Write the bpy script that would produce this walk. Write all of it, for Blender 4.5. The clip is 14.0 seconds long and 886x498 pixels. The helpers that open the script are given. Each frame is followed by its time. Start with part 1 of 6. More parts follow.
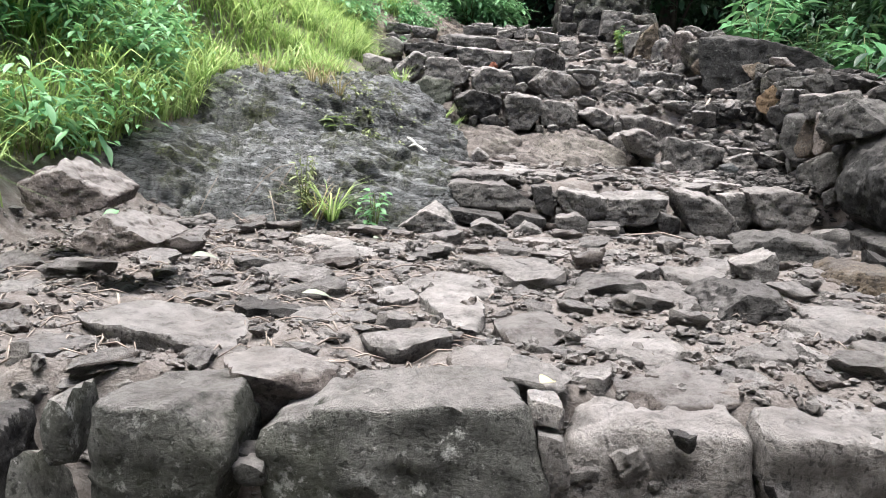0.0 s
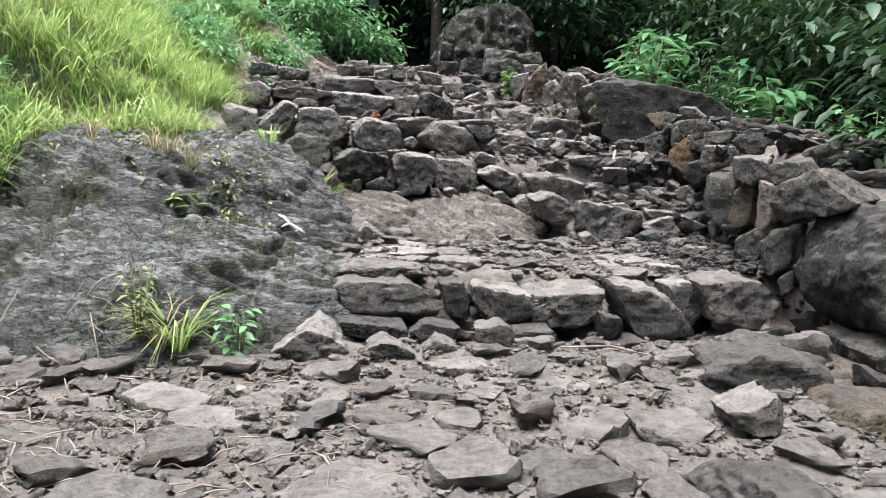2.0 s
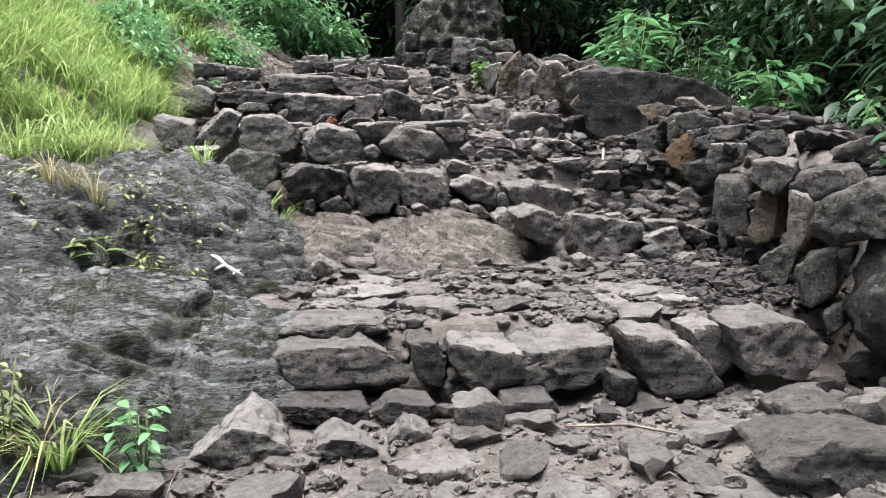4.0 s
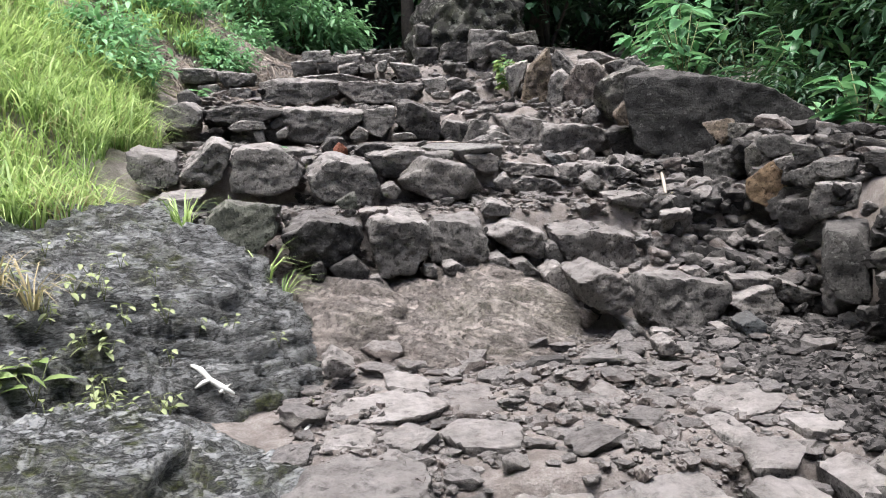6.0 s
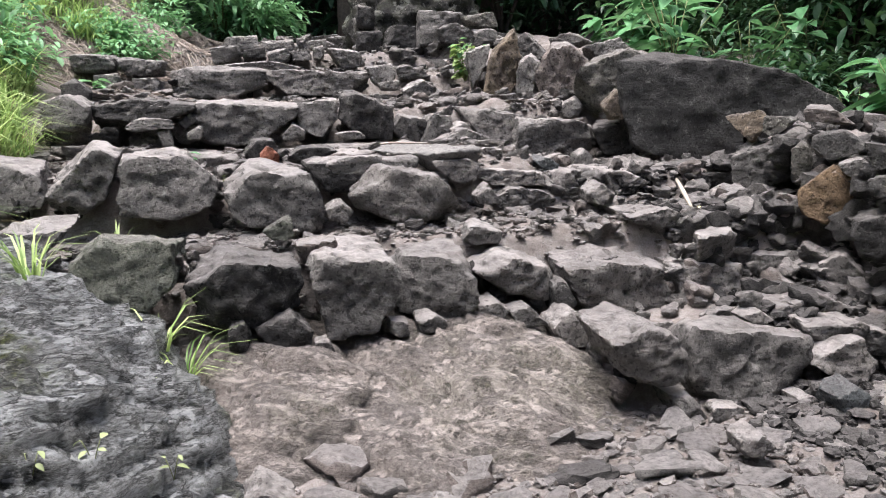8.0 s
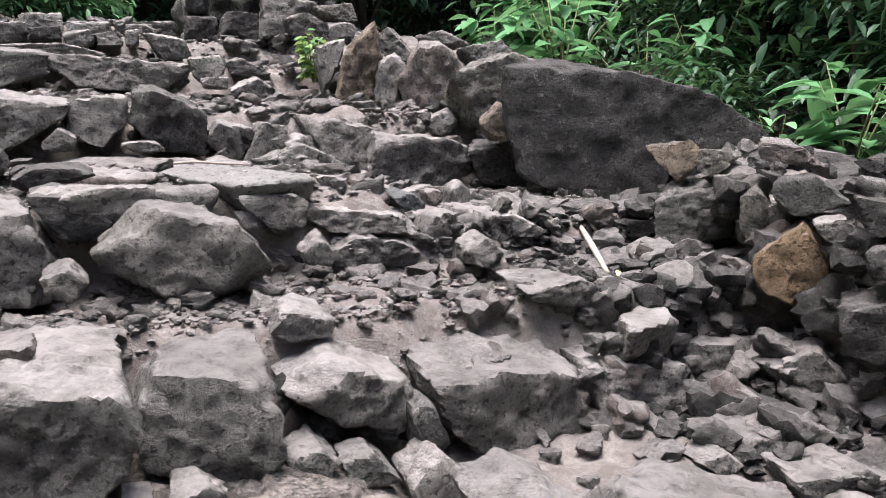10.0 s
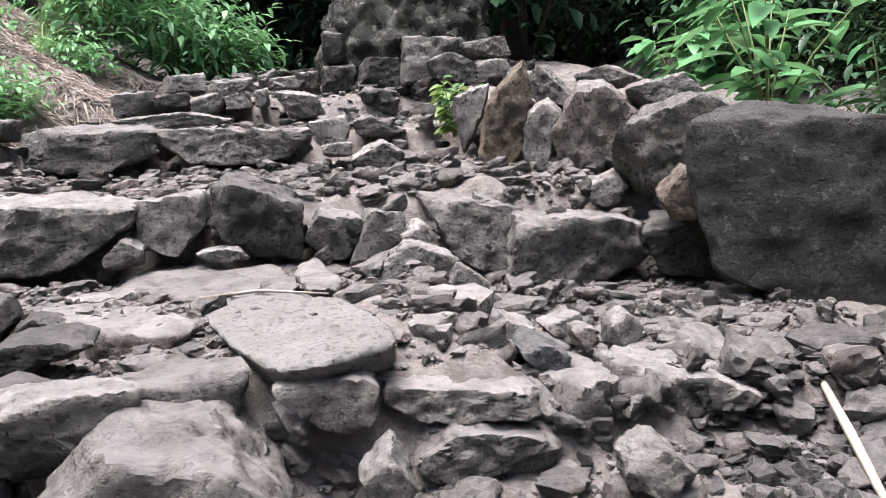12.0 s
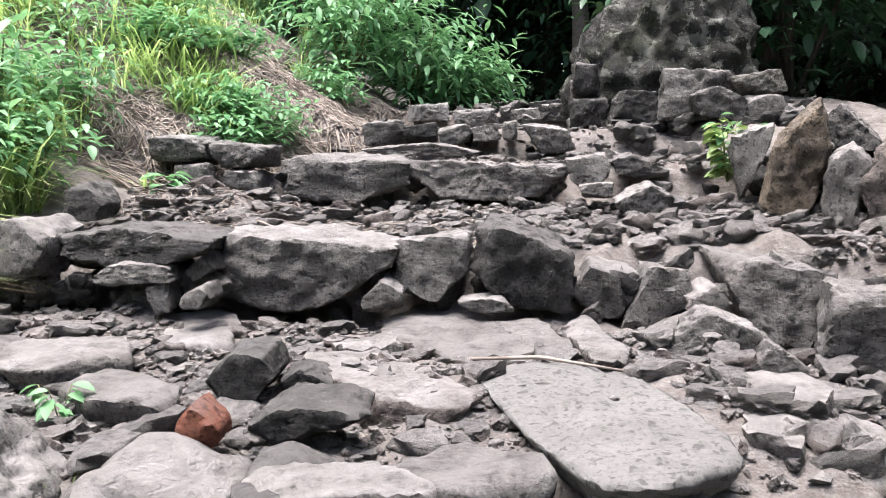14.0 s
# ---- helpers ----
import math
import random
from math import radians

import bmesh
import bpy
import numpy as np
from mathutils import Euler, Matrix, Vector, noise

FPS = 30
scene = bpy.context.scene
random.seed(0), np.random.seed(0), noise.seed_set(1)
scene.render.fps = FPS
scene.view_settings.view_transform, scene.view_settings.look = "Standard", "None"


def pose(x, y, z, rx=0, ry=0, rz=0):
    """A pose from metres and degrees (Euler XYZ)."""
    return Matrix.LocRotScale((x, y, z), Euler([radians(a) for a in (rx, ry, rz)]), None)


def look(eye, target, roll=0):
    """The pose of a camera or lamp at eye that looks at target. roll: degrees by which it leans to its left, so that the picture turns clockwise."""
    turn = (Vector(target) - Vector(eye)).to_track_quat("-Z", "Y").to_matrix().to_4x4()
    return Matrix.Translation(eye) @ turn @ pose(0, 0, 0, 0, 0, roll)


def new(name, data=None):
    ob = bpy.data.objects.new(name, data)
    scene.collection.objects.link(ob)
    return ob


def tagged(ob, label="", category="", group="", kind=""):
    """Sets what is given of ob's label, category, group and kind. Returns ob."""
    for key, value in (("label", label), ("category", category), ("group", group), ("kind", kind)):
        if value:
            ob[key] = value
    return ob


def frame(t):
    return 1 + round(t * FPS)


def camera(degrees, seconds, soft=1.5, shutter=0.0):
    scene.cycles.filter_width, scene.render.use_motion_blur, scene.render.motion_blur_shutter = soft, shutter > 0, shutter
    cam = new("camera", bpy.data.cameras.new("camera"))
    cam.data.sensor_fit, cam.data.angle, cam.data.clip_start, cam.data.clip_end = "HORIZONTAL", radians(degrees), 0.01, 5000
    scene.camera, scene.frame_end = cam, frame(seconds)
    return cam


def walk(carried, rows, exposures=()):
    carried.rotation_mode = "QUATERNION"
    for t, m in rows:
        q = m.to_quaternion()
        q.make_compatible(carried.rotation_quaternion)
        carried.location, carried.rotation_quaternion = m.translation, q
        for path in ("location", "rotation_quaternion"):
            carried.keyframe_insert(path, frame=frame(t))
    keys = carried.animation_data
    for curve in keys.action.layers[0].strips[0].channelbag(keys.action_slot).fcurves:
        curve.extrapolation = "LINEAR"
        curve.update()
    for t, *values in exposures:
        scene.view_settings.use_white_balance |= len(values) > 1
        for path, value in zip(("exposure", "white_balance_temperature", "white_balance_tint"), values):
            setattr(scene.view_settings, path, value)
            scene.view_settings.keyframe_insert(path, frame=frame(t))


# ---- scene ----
cam = camera(57.3, 14.0, soft=0.95)
PATH = [
    (0, (0.142, 0.187, 1.592), (0.107, 2.16, 1.269), 2.6),
    (0.5, (0.101, 0.545, 1.578), (0.094, 2.518, 1.254), 0.6),
    (1, (0.14, 0.763, 1.661), (0.322, 2.734, 1.379), -1.9),
    (1.5, (0.083, 1.128, 1.647), (0.341, 3.095, 1.39), -1.7),
    (2, (0.055, 1.36, 1.87), (0.323, 3.327, 1.623), 1.7),
    (2.5, (0.111, 1.536, 1.882), (0.435, 3.495, 1.639), 2.3),
    (3, (0.242, 1.876, 1.815), (0.603, 3.828, 1.571), 0.5),
    (3.5, (0.25, 2.074, 1.971), (0.616, 4.021, 1.698), 0.1),
    (3.7, (0.238, 2.131, 1.99), (0.583, 4.082, 1.717), -0.1),
    (5.8, (0.209, 3.281, 2.418), (0.478, 5.234, 2.079), -1.9),
    (6, (0.224, 3.376, 2.393), (0.534, 5.323, 2.055), -1.8),
    (6.5, (0.188, 3.755, 2.363), (0.578, 5.682, 1.997), 0.2),
    (7, (0.157, 4.021, 2.429), (0.582, 5.938, 2.052), 3.3),
    (7.5, (0.196, 4.406, 2.373), (0.624, 6.322, 1.994), 2.3),
    (8, (0.297, 4.677, 2.39), (0.758, 6.59, 2.032), -2.2),
    (8.5, (0.361, 5.003, 2.363), (0.977, 6.871, 1.999), -1.3),
    (9, (0.459, 5.285, 2.363), (1.241, 7.092, 2.01), 0.9),
    (9.2, (0.53, 5.425, 2.332), (1.313, 7.23, 1.975), 0.9),
    (11.3, (1.243, 6.66, 2.619), (1.901, 8.523, 2.309), -1.7),
    (11.5, (1.31, 6.761, 2.637), (1.848, 8.662, 2.326), -2.4),
    (12, (1.348, 6.978, 2.652), (1.689, 8.926, 2.35), -3.3),
    (12.5, (1.237, 7.226, 2.705), (1.397, 9.198, 2.408), -3.6),
    (13, (1.167, 7.307, 2.718), (1.246, 9.292, 2.486), -2.6),
    (13.5, (1.123, 7.362, 2.706), (1.035, 9.349, 2.496), -1.7),
    (14, (1.107, 7.389, 2.702), (0.952, 9.371, 2.492), -1.0),
]
walk(cam, [(t, look(eye, target, roll)) for t, eye, target, roll in PATH], exposures=[(0, 1.94, 6410, 9), (3, 1.7, 6410, 8), (6.5, 1.76, 6410, 12), (9, 1.96, 6410, 14), (12, 2.12, 6410, 15), (14, 2.18, 6410, 13)])

# ---------------------------------------------------------------- light
world = bpy.data.worlds.new("world")
scene.world = world
world.use_nodes = True
wn = world.node_tree.nodes
sky = wn.new("ShaderNodeTexSky")
sky.sky_type = "NISHITA"
sky.sun_disc = False
sky.sun_elevation = radians(82)
sky.sun_rotation = radians(297)
sky.dust_density = 4.0
sky.air_density = 0.6
sky.ozone_density = 0.6
wn["Background"].inputs["Strength"].default_value = 0.1
world.node_tree.links.new(sky.outputs[0], wn["Background"].inputs["Color"])
sun = new("sun", bpy.data.lights.new("sun", "SUN"))
sun.data.energy = 2.3
sun.data.angle = radians(40)
sun.data.color = (1.0, 0.985, 0.965)
sun.matrix_world = look((-2, 5, 16), (0, 6, 0))

# ---------------------------------------------------------------- materials


def nodes_of(name):
    m = bpy.data.materials.new(name)
    m.use_nodes = True
    return m, m.node_tree, m.node_tree.nodes["Principled BSDF"]


def n_noise(nt, vec, scale, detail=4.0, rough=0.55):
    n = nt.nodes.new("ShaderNodeTexNoise")
    n.inputs["Scale"].default_value = scale
    n.inputs["Detail"].default_value = detail
    n.inputs["Roughness"].default_value = rough
    nt.links.new(vec, n.inputs["Vector"])
    return n.outputs["Fac"]


def n_range(nt, val, a, b, c=0.0, d=1.0):
    n = nt.nodes.new("ShaderNodeMapRange")
    nt.links.new(val, n.inputs[0])
    for k, v in enumerate((a, b, c, d)):
        n.inputs[k + 1].default_value = v
    return n.outputs[0]


def n_mix(nt, fac, a, b, mode="MIX"):
    n = nt.nodes.new("ShaderNodeMix")
    n.data_type = "RGBA"
    n.blend_type = mode
    for k, v in ((0, fac), (6, a), (7, b)):
        if isinstance(v, (tuple, list)):
            n.inputs[k].default_value = (*v, 1)
        elif isinstance(v, (float, int)):
            n.inputs[k].default_value = v
        else:
            nt.links.new(v, n.inputs[k])
    return n.outputs[2]


def n_math(nt, op, a, b):
    n = nt.nodes.new("ShaderNodeMath")
    n.operation = op
    for k, v in enumerate((a, b)):
        if isinstance(v, (float, int)):
            n.inputs[k].default_value = v
        else:
            nt.links.new(v, n.inputs[k])
    return n.outputs[0]


def n_bump(nt, bsdf, height, strength, distance):
    n = nt.nodes.new("ShaderNodeBump")
    n.inputs["Strength"].default_value = strength
    n.inputs["Distance"].default_value = distance
    nt.links.new(height, n.inputs["Height"])
    nt.links.new(n.outputs[0], bsdf.inputs["Normal"])


def n_coords(nt):
    """Object coordinates, shifted by each object's own random number."""
    tc = nt.nodes.new("ShaderNodeTexCoord")
    oi = nt.nodes.new("ShaderNodeObjectInfo")
    ad = nt.nodes.new("ShaderNodeVectorMath")
    ad.operation = "MULTIPLY_ADD"
    nt.links.new(oi.outputs["Random"], ad.inputs[0])
    ad.inputs[1].default_value = (31, 17, 53)
    nt.links.new(tc.outputs["Object"], ad.inputs[2])
    return ad.outputs[0], oi.outputs["Random"]


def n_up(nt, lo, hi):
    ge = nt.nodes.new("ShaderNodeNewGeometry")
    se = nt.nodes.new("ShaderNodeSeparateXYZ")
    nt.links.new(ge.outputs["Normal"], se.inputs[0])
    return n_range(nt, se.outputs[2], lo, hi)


# Pale dust, whitened to carry the strong light on upward faces.
DUST_TOPLIGHT = (0.68, 0.638, 0.616)
DUST_TOPLIGHT_DEEP = (0.38, 0.35, 0.33)


def rock_material(name, base, deep, spots=(0.5, 0.5, 0.46), spot_amount=0.5, dust_toplight=0.85, moss=0.0, rough=0.85, coarse=1.0, relief=0.05, flake=0.25, bedded=False, spot_scale=28, speck=0.75, spot_edge=(0.56, 0.64)):
    m, nt, bsdf = nodes_of(name)
    vec, rnd = n_coords(nt)
    big = n_noise(nt, vec, 5.0 * coarse, 5, 0.62)
    grain = n_noise(nt, vec, 75 * coarse, 6, 0.8)
    pits = n_noise(nt, vec, 26 * coarse, 7, 0.78)
    pock = n_range(nt, n_noise(nt, vec, 48 * coarse, 2, 0.5), 0.36, 0.42)
    col = n_mix(nt, n_range(nt, big, 0.38, 0.62), deep, base)
    col = n_mix(nt, n_range(nt, pits, 0.48, 0.3, 0.0, 0.6), col, tuple(0.4 * c for c in deep))
    col = n_mix(nt, n_range(nt, grain, 0.5, 0.36, 0.0, 0.65), col, tuple(0.35 * c for c in deep))
    col = n_mix(nt, n_range(nt, grain, 0.57, 0.7, 0.0, speck), col, tuple(min(0.6, 1.9 * c) for c in base))
    col = n_mix(nt, n_range(nt, pock, 1.0, 0.0, 0.0, 0.7), col, tuple(0.3 * c for c in deep))
    fleck = n_math(nt, "MULTIPLY", n_range(nt, n_noise(nt, vec, 55, 3, 0.6), 0.62, 0.68), n_range(nt, big, 0.42, 0.6))
    col = n_mix(nt, n_math(nt, "MULTIPLY", fleck, 0.8 * spot_amount), col, spots)
    st = nt.nodes.new("ShaderNodeMapping")
    st.inputs["Scale"].default_value = (1.0, 1.5, 2.6) if bedded else (1.6, 1.5, 1.7)
    st.inputs["Rotation"].default_value = (0.1, 0.25, 0.2)
    nt.links.new(vec, st.inputs["Vector"])
    chips = n_range(nt, n_noise(nt, st.outputs[0], 11 * coarse, 8, 0.72), 0.43, 0.53)
    col = n_mix(nt, n_math(nt, "MULTIPLY", n_range(nt, chips, 1.0, 0.0), flake), col, tuple(0.5 * c for c in deep))
    blot = n_math(nt, "MULTIPLY", n_range(nt, n_noise(nt, vec, spot_scale, 6, 0.75), *spot_edge), n_range(nt, n_noise(nt, vec, 3.4, 3), 0.42, 0.6))
    col = n_mix(nt, n_math(nt, "MULTIPLY", blot, spot_amount), col, spots)
    if moss:
        mo = n_math(nt, "MULTIPLY", n_range(nt, n_noise(nt, vec, 2.3, 5, 0.65), 0.47, 0.62), moss)
        col = n_mix(nt, mo, col, (0.06, 0.074, 0.022))
    # Upward faces paled: settled dust plus top light put into the colour.
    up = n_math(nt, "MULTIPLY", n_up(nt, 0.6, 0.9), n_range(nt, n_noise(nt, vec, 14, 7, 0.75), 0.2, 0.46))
    dusty = n_mix(nt, n_range(nt, n_noise(nt, vec, 7, 6, 0.7), 0.36, 0.62), DUST_TOPLIGHT_DEEP, DUST_TOPLIGHT)
    col = n_mix(nt, n_math(nt, "MULTIPLY", up, dust_toplight), col, dusty)
    val = n_range(nt, rnd, 0, 1, 0.78, 1.2)
    comb = nt.nodes.new("ShaderNodeCombineXYZ")
    for k in range(3):
        nt.links.new(val, comb.inputs[k])
    col = n_mix(nt, 1.0, col, comb.outputs[0], "MULTIPLY")
    nt.links.new(col, bsdf.inputs["Base Color"])
    bsdf.inputs["Roughness"].default_value = rough
    bsdf.inputs["Specular IOR Level"].default_value = 0.3
    hgt = n_math(nt, "ADD", n_math(nt, "ADD", n_math(nt, "MULTIPLY", grain, 0.6), n_math(nt, "MULTIPLY", pock, 0.2)), n_math(nt, "ADD", pits, n_math(nt, "ADD", n_math(nt, "MULTIPLY", big, 0.3), n_math(nt, "MULTIPLY", chips, 0.9 * flake))))
    n_bump(nt, bsdf, hgt, 1.0, relief)
    return m


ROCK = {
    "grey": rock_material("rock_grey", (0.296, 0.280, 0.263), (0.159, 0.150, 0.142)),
    "block": rock_material("rock_block", (0.201, 0.200, 0.182), (0.094, 0.094, 0.086), spots=(0.6, 0.6, 0.57), spot_amount=0.9, dust_toplight=0.7, moss=0.25, spot_scale=17),
    "slate": rock_material("rock_slate", (0.167, 0.159, 0.150), (0.083, 0.080, 0.076), dust_toplight=0.3),
    "dark": rock_material("rock_dark", (0.101, 0.095, 0.091), (0.047, 0.045, 0.044), spot_amount=0.3, dust_toplight=0.35),
    "basalt": rock_material("rock_basalt", (0.075, 0.073, 0.071), (0.038, 0.037, 0.036), spot_amount=0.25, dust_toplight=0.2, speck=0.3, spot_scale=22),
    "pale": rock_material("rock_pale", (0.388, 0.360, 0.335), (0.221, 0.204, 0.192), spot_amount=0.35, dust_toplight=0.85),
    "red": rock_material("rock_red", (0.335, 0.286, 0.260), (0.187, 0.159, 0.145), spot_amount=0.3, dust_toplight=0.8),
    "ochre": rock_material("rock_ochre", (0.309, 0.246, 0.177), (0.148, 0.120, 0.098), spot_amount=0.3, dust_toplight=0.25),
    "brown": rock_material("rock_brown", (0.31, 0.215, 0.13), (0.24, 0.165, 0.1), spot_amount=0.1, dust_toplight=0.3),
    "green": rock_material("rock_green", (0.247, 0.258, 0.213), (0.161, 0.168, 0.136), spot_amount=0.3, dust_toplight=0.3),
    "blue": rock_material("rock_blue", (0.19, 0.21, 0.215), (0.12, 0.13, 0.135), spot_amount=0.6, dust_toplight=0.25),
    "white": rock_material("rock_white", (0.45, 0.44, 0.42), (0.3, 0.29, 0.28), spot_amount=0.2, dust_toplight=0.3),
    "slab": rock_material("rock_slab", (0.25, 0.243, 0.233), (0.2, 0.194, 0.186), flake=0.0, spot_amount=0.05, dust_toplight=0.1, relief=0.012, speck=0.25),
    "lichen": rock_material("rock_lichen", (0.258, 0.244, 0.215), (0.109, 0.103, 0.092), spots=(0.42, 0.42, 0.36), spot_amount=1.0, dust_toplight=0.4),
    "brick": rock_material("fired_clay", (0.42, 0.16, 0.1), (0.33, 0.12, 0.075), spot_amount=0.1, dust_toplight=0.25),
    "old": rock_material("boulder_lichen", (0.075, 0.072, 0.068), (0.03, 0.029, 0.0275), spots=(0.4, 0.4, 0.36), spot_amount=0.9, dust_toplight=0.05, moss=0.3, coarse=0.7, relief=0.1, spot_scale=4, spot_edge=(0.53, 0.56)),
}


def bedrock_material(name, light, mid, dark, moss, worn_sheen, gloss, squeeze, patch, lines=0.85):
    """Old bedrock: cracked along its bedding, flaked, stained in patches and mossy in hollows."""
    m, nt, bsdf = nodes_of(name)
    tc = nt.nodes.new("ShaderNodeTexCoord")
    vec = tc.outputs["Object"]
    st = nt.nodes.new("ShaderNodeMapping")
    st.inputs["Scale"].default_value = squeeze
    st.inputs["Rotation"].default_value = (0.05, -0.36, 0.0)
    nt.links.new(vec, st.inputs["Vector"])
    bed = st.outputs[0]
    stain = n_noise(nt, vec, patch, 9, 0.72)
    flakes = n_noise(nt, bed, 9, 10, 0.75)
    grain = n_noise(nt, vec, 55, 5, 0.7)
    line = n_math(nt, "ABSOLUTE", n_math(nt, "SUBTRACT", n_noise(nt, bed, 4.5, 8, 0.66), 0.5), 0.0)
    crack = n_range(nt, line, 0.004, 0.03)
    vein = n_math(nt, "ABSOLUTE", n_math(nt, "SUBTRACT", n_noise(nt, bed, 13, 7, 0.7), 0.5), 0.0)
    seam = n_range(nt, vein, 0.0, 0.035)
    col = n_mix(nt, n_range(nt, stain, 0.4, 0.58), mid, light)
    col = n_mix(nt, n_range(nt, flakes, 0.48, 0.38, 0.0, 0.85), col, dark)
    col = n_mix(nt, n_range(nt, grain, 0.48, 0.34, 0.0, 0.6), col, tuple(0.6 * c for c in dark))
    col = n_mix(nt, n_range(nt, grain, 0.58, 0.7, 0.0, 0.35), col, tuple(min(0.7, 1.4 * c) for c in light))
    green = n_math(nt, "MULTIPLY", n_range(nt, n_noise(nt, vec, 1.9, 7, 0.7), 0.49, 0.6), moss)
    col = n_mix(nt, green, col, n_mix(nt, n_range(nt, grain, 0.4, 0.6), (0.025, 0.03, 0.01), (0.1, 0.115, 0.035)))
    # Paler upward faces: worn rock and sky gloss painted into the colour.
    col = n_mix(nt, n_math(nt, "MULTIPLY", n_math(nt, "MULTIPLY", n_up(nt, 0.55, 0.95), n_range(nt, flakes, 0.44, 0.56)), worn_sheen), col, tuple(min(0.55, 1.2 * c) for c in light))
    col = n_mix(nt, n_range(nt, seam, 1.0, 0.0, 0.0, 0.65 * lines), col, tuple(0.4 * c for c in dark))
    col = n_mix(nt, n_range(nt, crack, 1.0, 0.0, 0.0, lines), col, tuple(0.3 * c for c in dark))
    nt.links.new(col, bsdf.inputs["Base Color"])
    nt.links.new(n_range(nt, flakes, 0.4, 0.6, gloss, gloss + 0.25), bsdf.inputs["Roughness"])
    bsdf.inputs["Specular IOR Level"].default_value = 0.5
    hgt = n_math(nt, "ADD", n_math(nt, "MULTIPLY", crack, 0.5), n_math(nt, "ADD", n_math(nt, "MULTIPLY", seam, 0.25), n_math(nt, "ADD", flakes, n_math(nt, "MULTIPLY", grain, 0.3))))
    n_bump(nt, bsdf, hgt, 1.0, 0.05)
    return m


ROCK["outcrop"] = bedrock_material("bedrock", (0.34, 0.352, 0.356), (0.19, 0.196, 0.193), (0.06, 0.062, 0.058), 1.0, 0.9, 0.34, (1.0, 1.2, 4.0), 1.1)
ROCK["dome"] = bedrock_material("bedrock_worn", (0.39, 0.345, 0.316), (0.25, 0.216, 0.193), (0.11, 0.094, 0.082), 0.3, 0.4, 0.7, (1.0, 1.5, 1.6), 1.3, 0.3)


def soil_material():
    m, nt, bsdf = nodes_of("soil")
    tc = nt.nodes.new("ShaderNodeTexCoord")
    vec = tc.outputs["Object"]
    big = n_noise(nt, vec, 1.3, 5)
    mid = n_noise(nt, vec, 13, 6, 0.7)
    fine = n_noise(nt, vec, 120, 6, 0.75)
    col = n_mix(nt, n_range(nt, big, 0.35, 0.65), (0.22, 0.19, 0.172), (0.38, 0.342, 0.318))
    col = n_mix(nt, n_range(nt, mid, 0.42, 0.7), col, (0.52, 0.478, 0.452))
    col = n_mix(nt, n_range(nt, fine, 0.4, 0.7, 0, 0.5), col, (0.12, 0.098, 0.085))
    nt.links.new(col, bsdf.inputs["Base Color"])
    bsdf.inputs["Roughness"].default_value = 0.95
    bsdf.inputs["Specular IOR Level"].default_value = 0.15
    n_bump(nt, bsdf, n_math(nt, "ADD", mid, n_math(nt, "MULTIPLY", fine, 0.5)), 1.0, 0.05)
    return m


def leaf_material(name, a, b, rough=0.5, trans=0.3):
    m, nt, bsdf = nodes_of(name)
    ge = nt.nodes.new("ShaderNodeNewGeometry")
    vec, rnd = n_coords(nt)
    t = n_math(nt, "ADD", n_range(nt, ge.outputs["Random Per Island"], 0, 1, 0, 0.8), n_range(nt, n_noise(nt, vec, 2.5, 2), 0.3, 0.7, -0.15, 0.3))
    col = n_mix(nt, t, a, b)
    nt.links.new(col, bsdf.inputs["Base Color"])
    bsdf.inputs["Roughness"].default_value = rough
    bsdf.inputs["Specular IOR Level"].default_value = 0.4
    tr = nt.nodes.new("ShaderNodeBsdfTranslucent")
    nt.links.new(n_mix(nt, 0.2, col, (0.2, 0.3, 0.05)), tr.inputs[0])
    mx = nt.nodes.new("ShaderNodeMixShader")
    mx.inputs[0].default_value = trans
    nt.links.new(bsdf.outputs[0], mx.inputs[1])
    nt.links.new(tr.outputs[0], mx.inputs[2])
    nt.links.new(mx.outputs[0], nt.nodes["Material Output"].inputs[0])
    return m


def plain_material(name, a, b, scale=20.0, rough=0.8):
    m, nt, bsdf = nodes_of(name)
    vec, rnd = n_coords(nt)
    f = n_noise(nt, vec, scale, 5, 0.65)
    nt.links.new(n_mix(nt, n_range(nt, f, 0.3, 0.7), a, b), bsdf.inputs["Base Color"])
    bsdf.inputs["Roughness"].default_value = rough
    n_bump(nt, bsdf, f, 0.5, 0.01)
    return m


SOIL = soil_material()
GRASS = leaf_material("grass_blade", (0.11, 0.22, 0.045), (0.68, 0.83, 0.36), 0.5, 0.4)
GRASS_DRY = leaf_material("grass_dry", (0.3, 0.25, 0.13), (0.48, 0.4, 0.25), 0.7, 0.25)
WEED = leaf_material("weed_leaf", (0.1, 0.27, 0.115), (0.3, 0.54, 0.28), 0.45, 0.35)
BROAD = leaf_material("broad_leaf", (0.05, 0.19, 0.075), (0.2, 0.42, 0.2), 0.32, 0.3)
DARKLEAF = leaf_material("forest_leaf", (0.018, 0.055, 0.026), (0.057, 0.14, 0.068), 0.45, 0.2)
PALELEAF = leaf_material("sprout_leaf", (0.13, 0.22, 0.06), (0.32, 0.42, 0.16), 0.5, 0.3)
SEEDLEAF = leaf_material("seedling_leaf", (0.17, 0.22, 0.09), (0.38, 0.43, 0.22), 0.6, 0.25)
BARK = plain_material("bark", (0.05, 0.042, 0.034), (0.13, 0.11, 0.09), 25)
STEM = plain_material("stem", (0.1, 0.13, 0.05), (0.2, 0.22, 0.1), 40)
TWIG = plain_material("dry_twig", (0.15, 0.115, 0.095), (0.44, 0.38, 0.33), 9)
BLEACHED = plain_material("bleached_wood", (0.3, 0.26, 0.21), (0.46, 0.41, 0.345), 40)
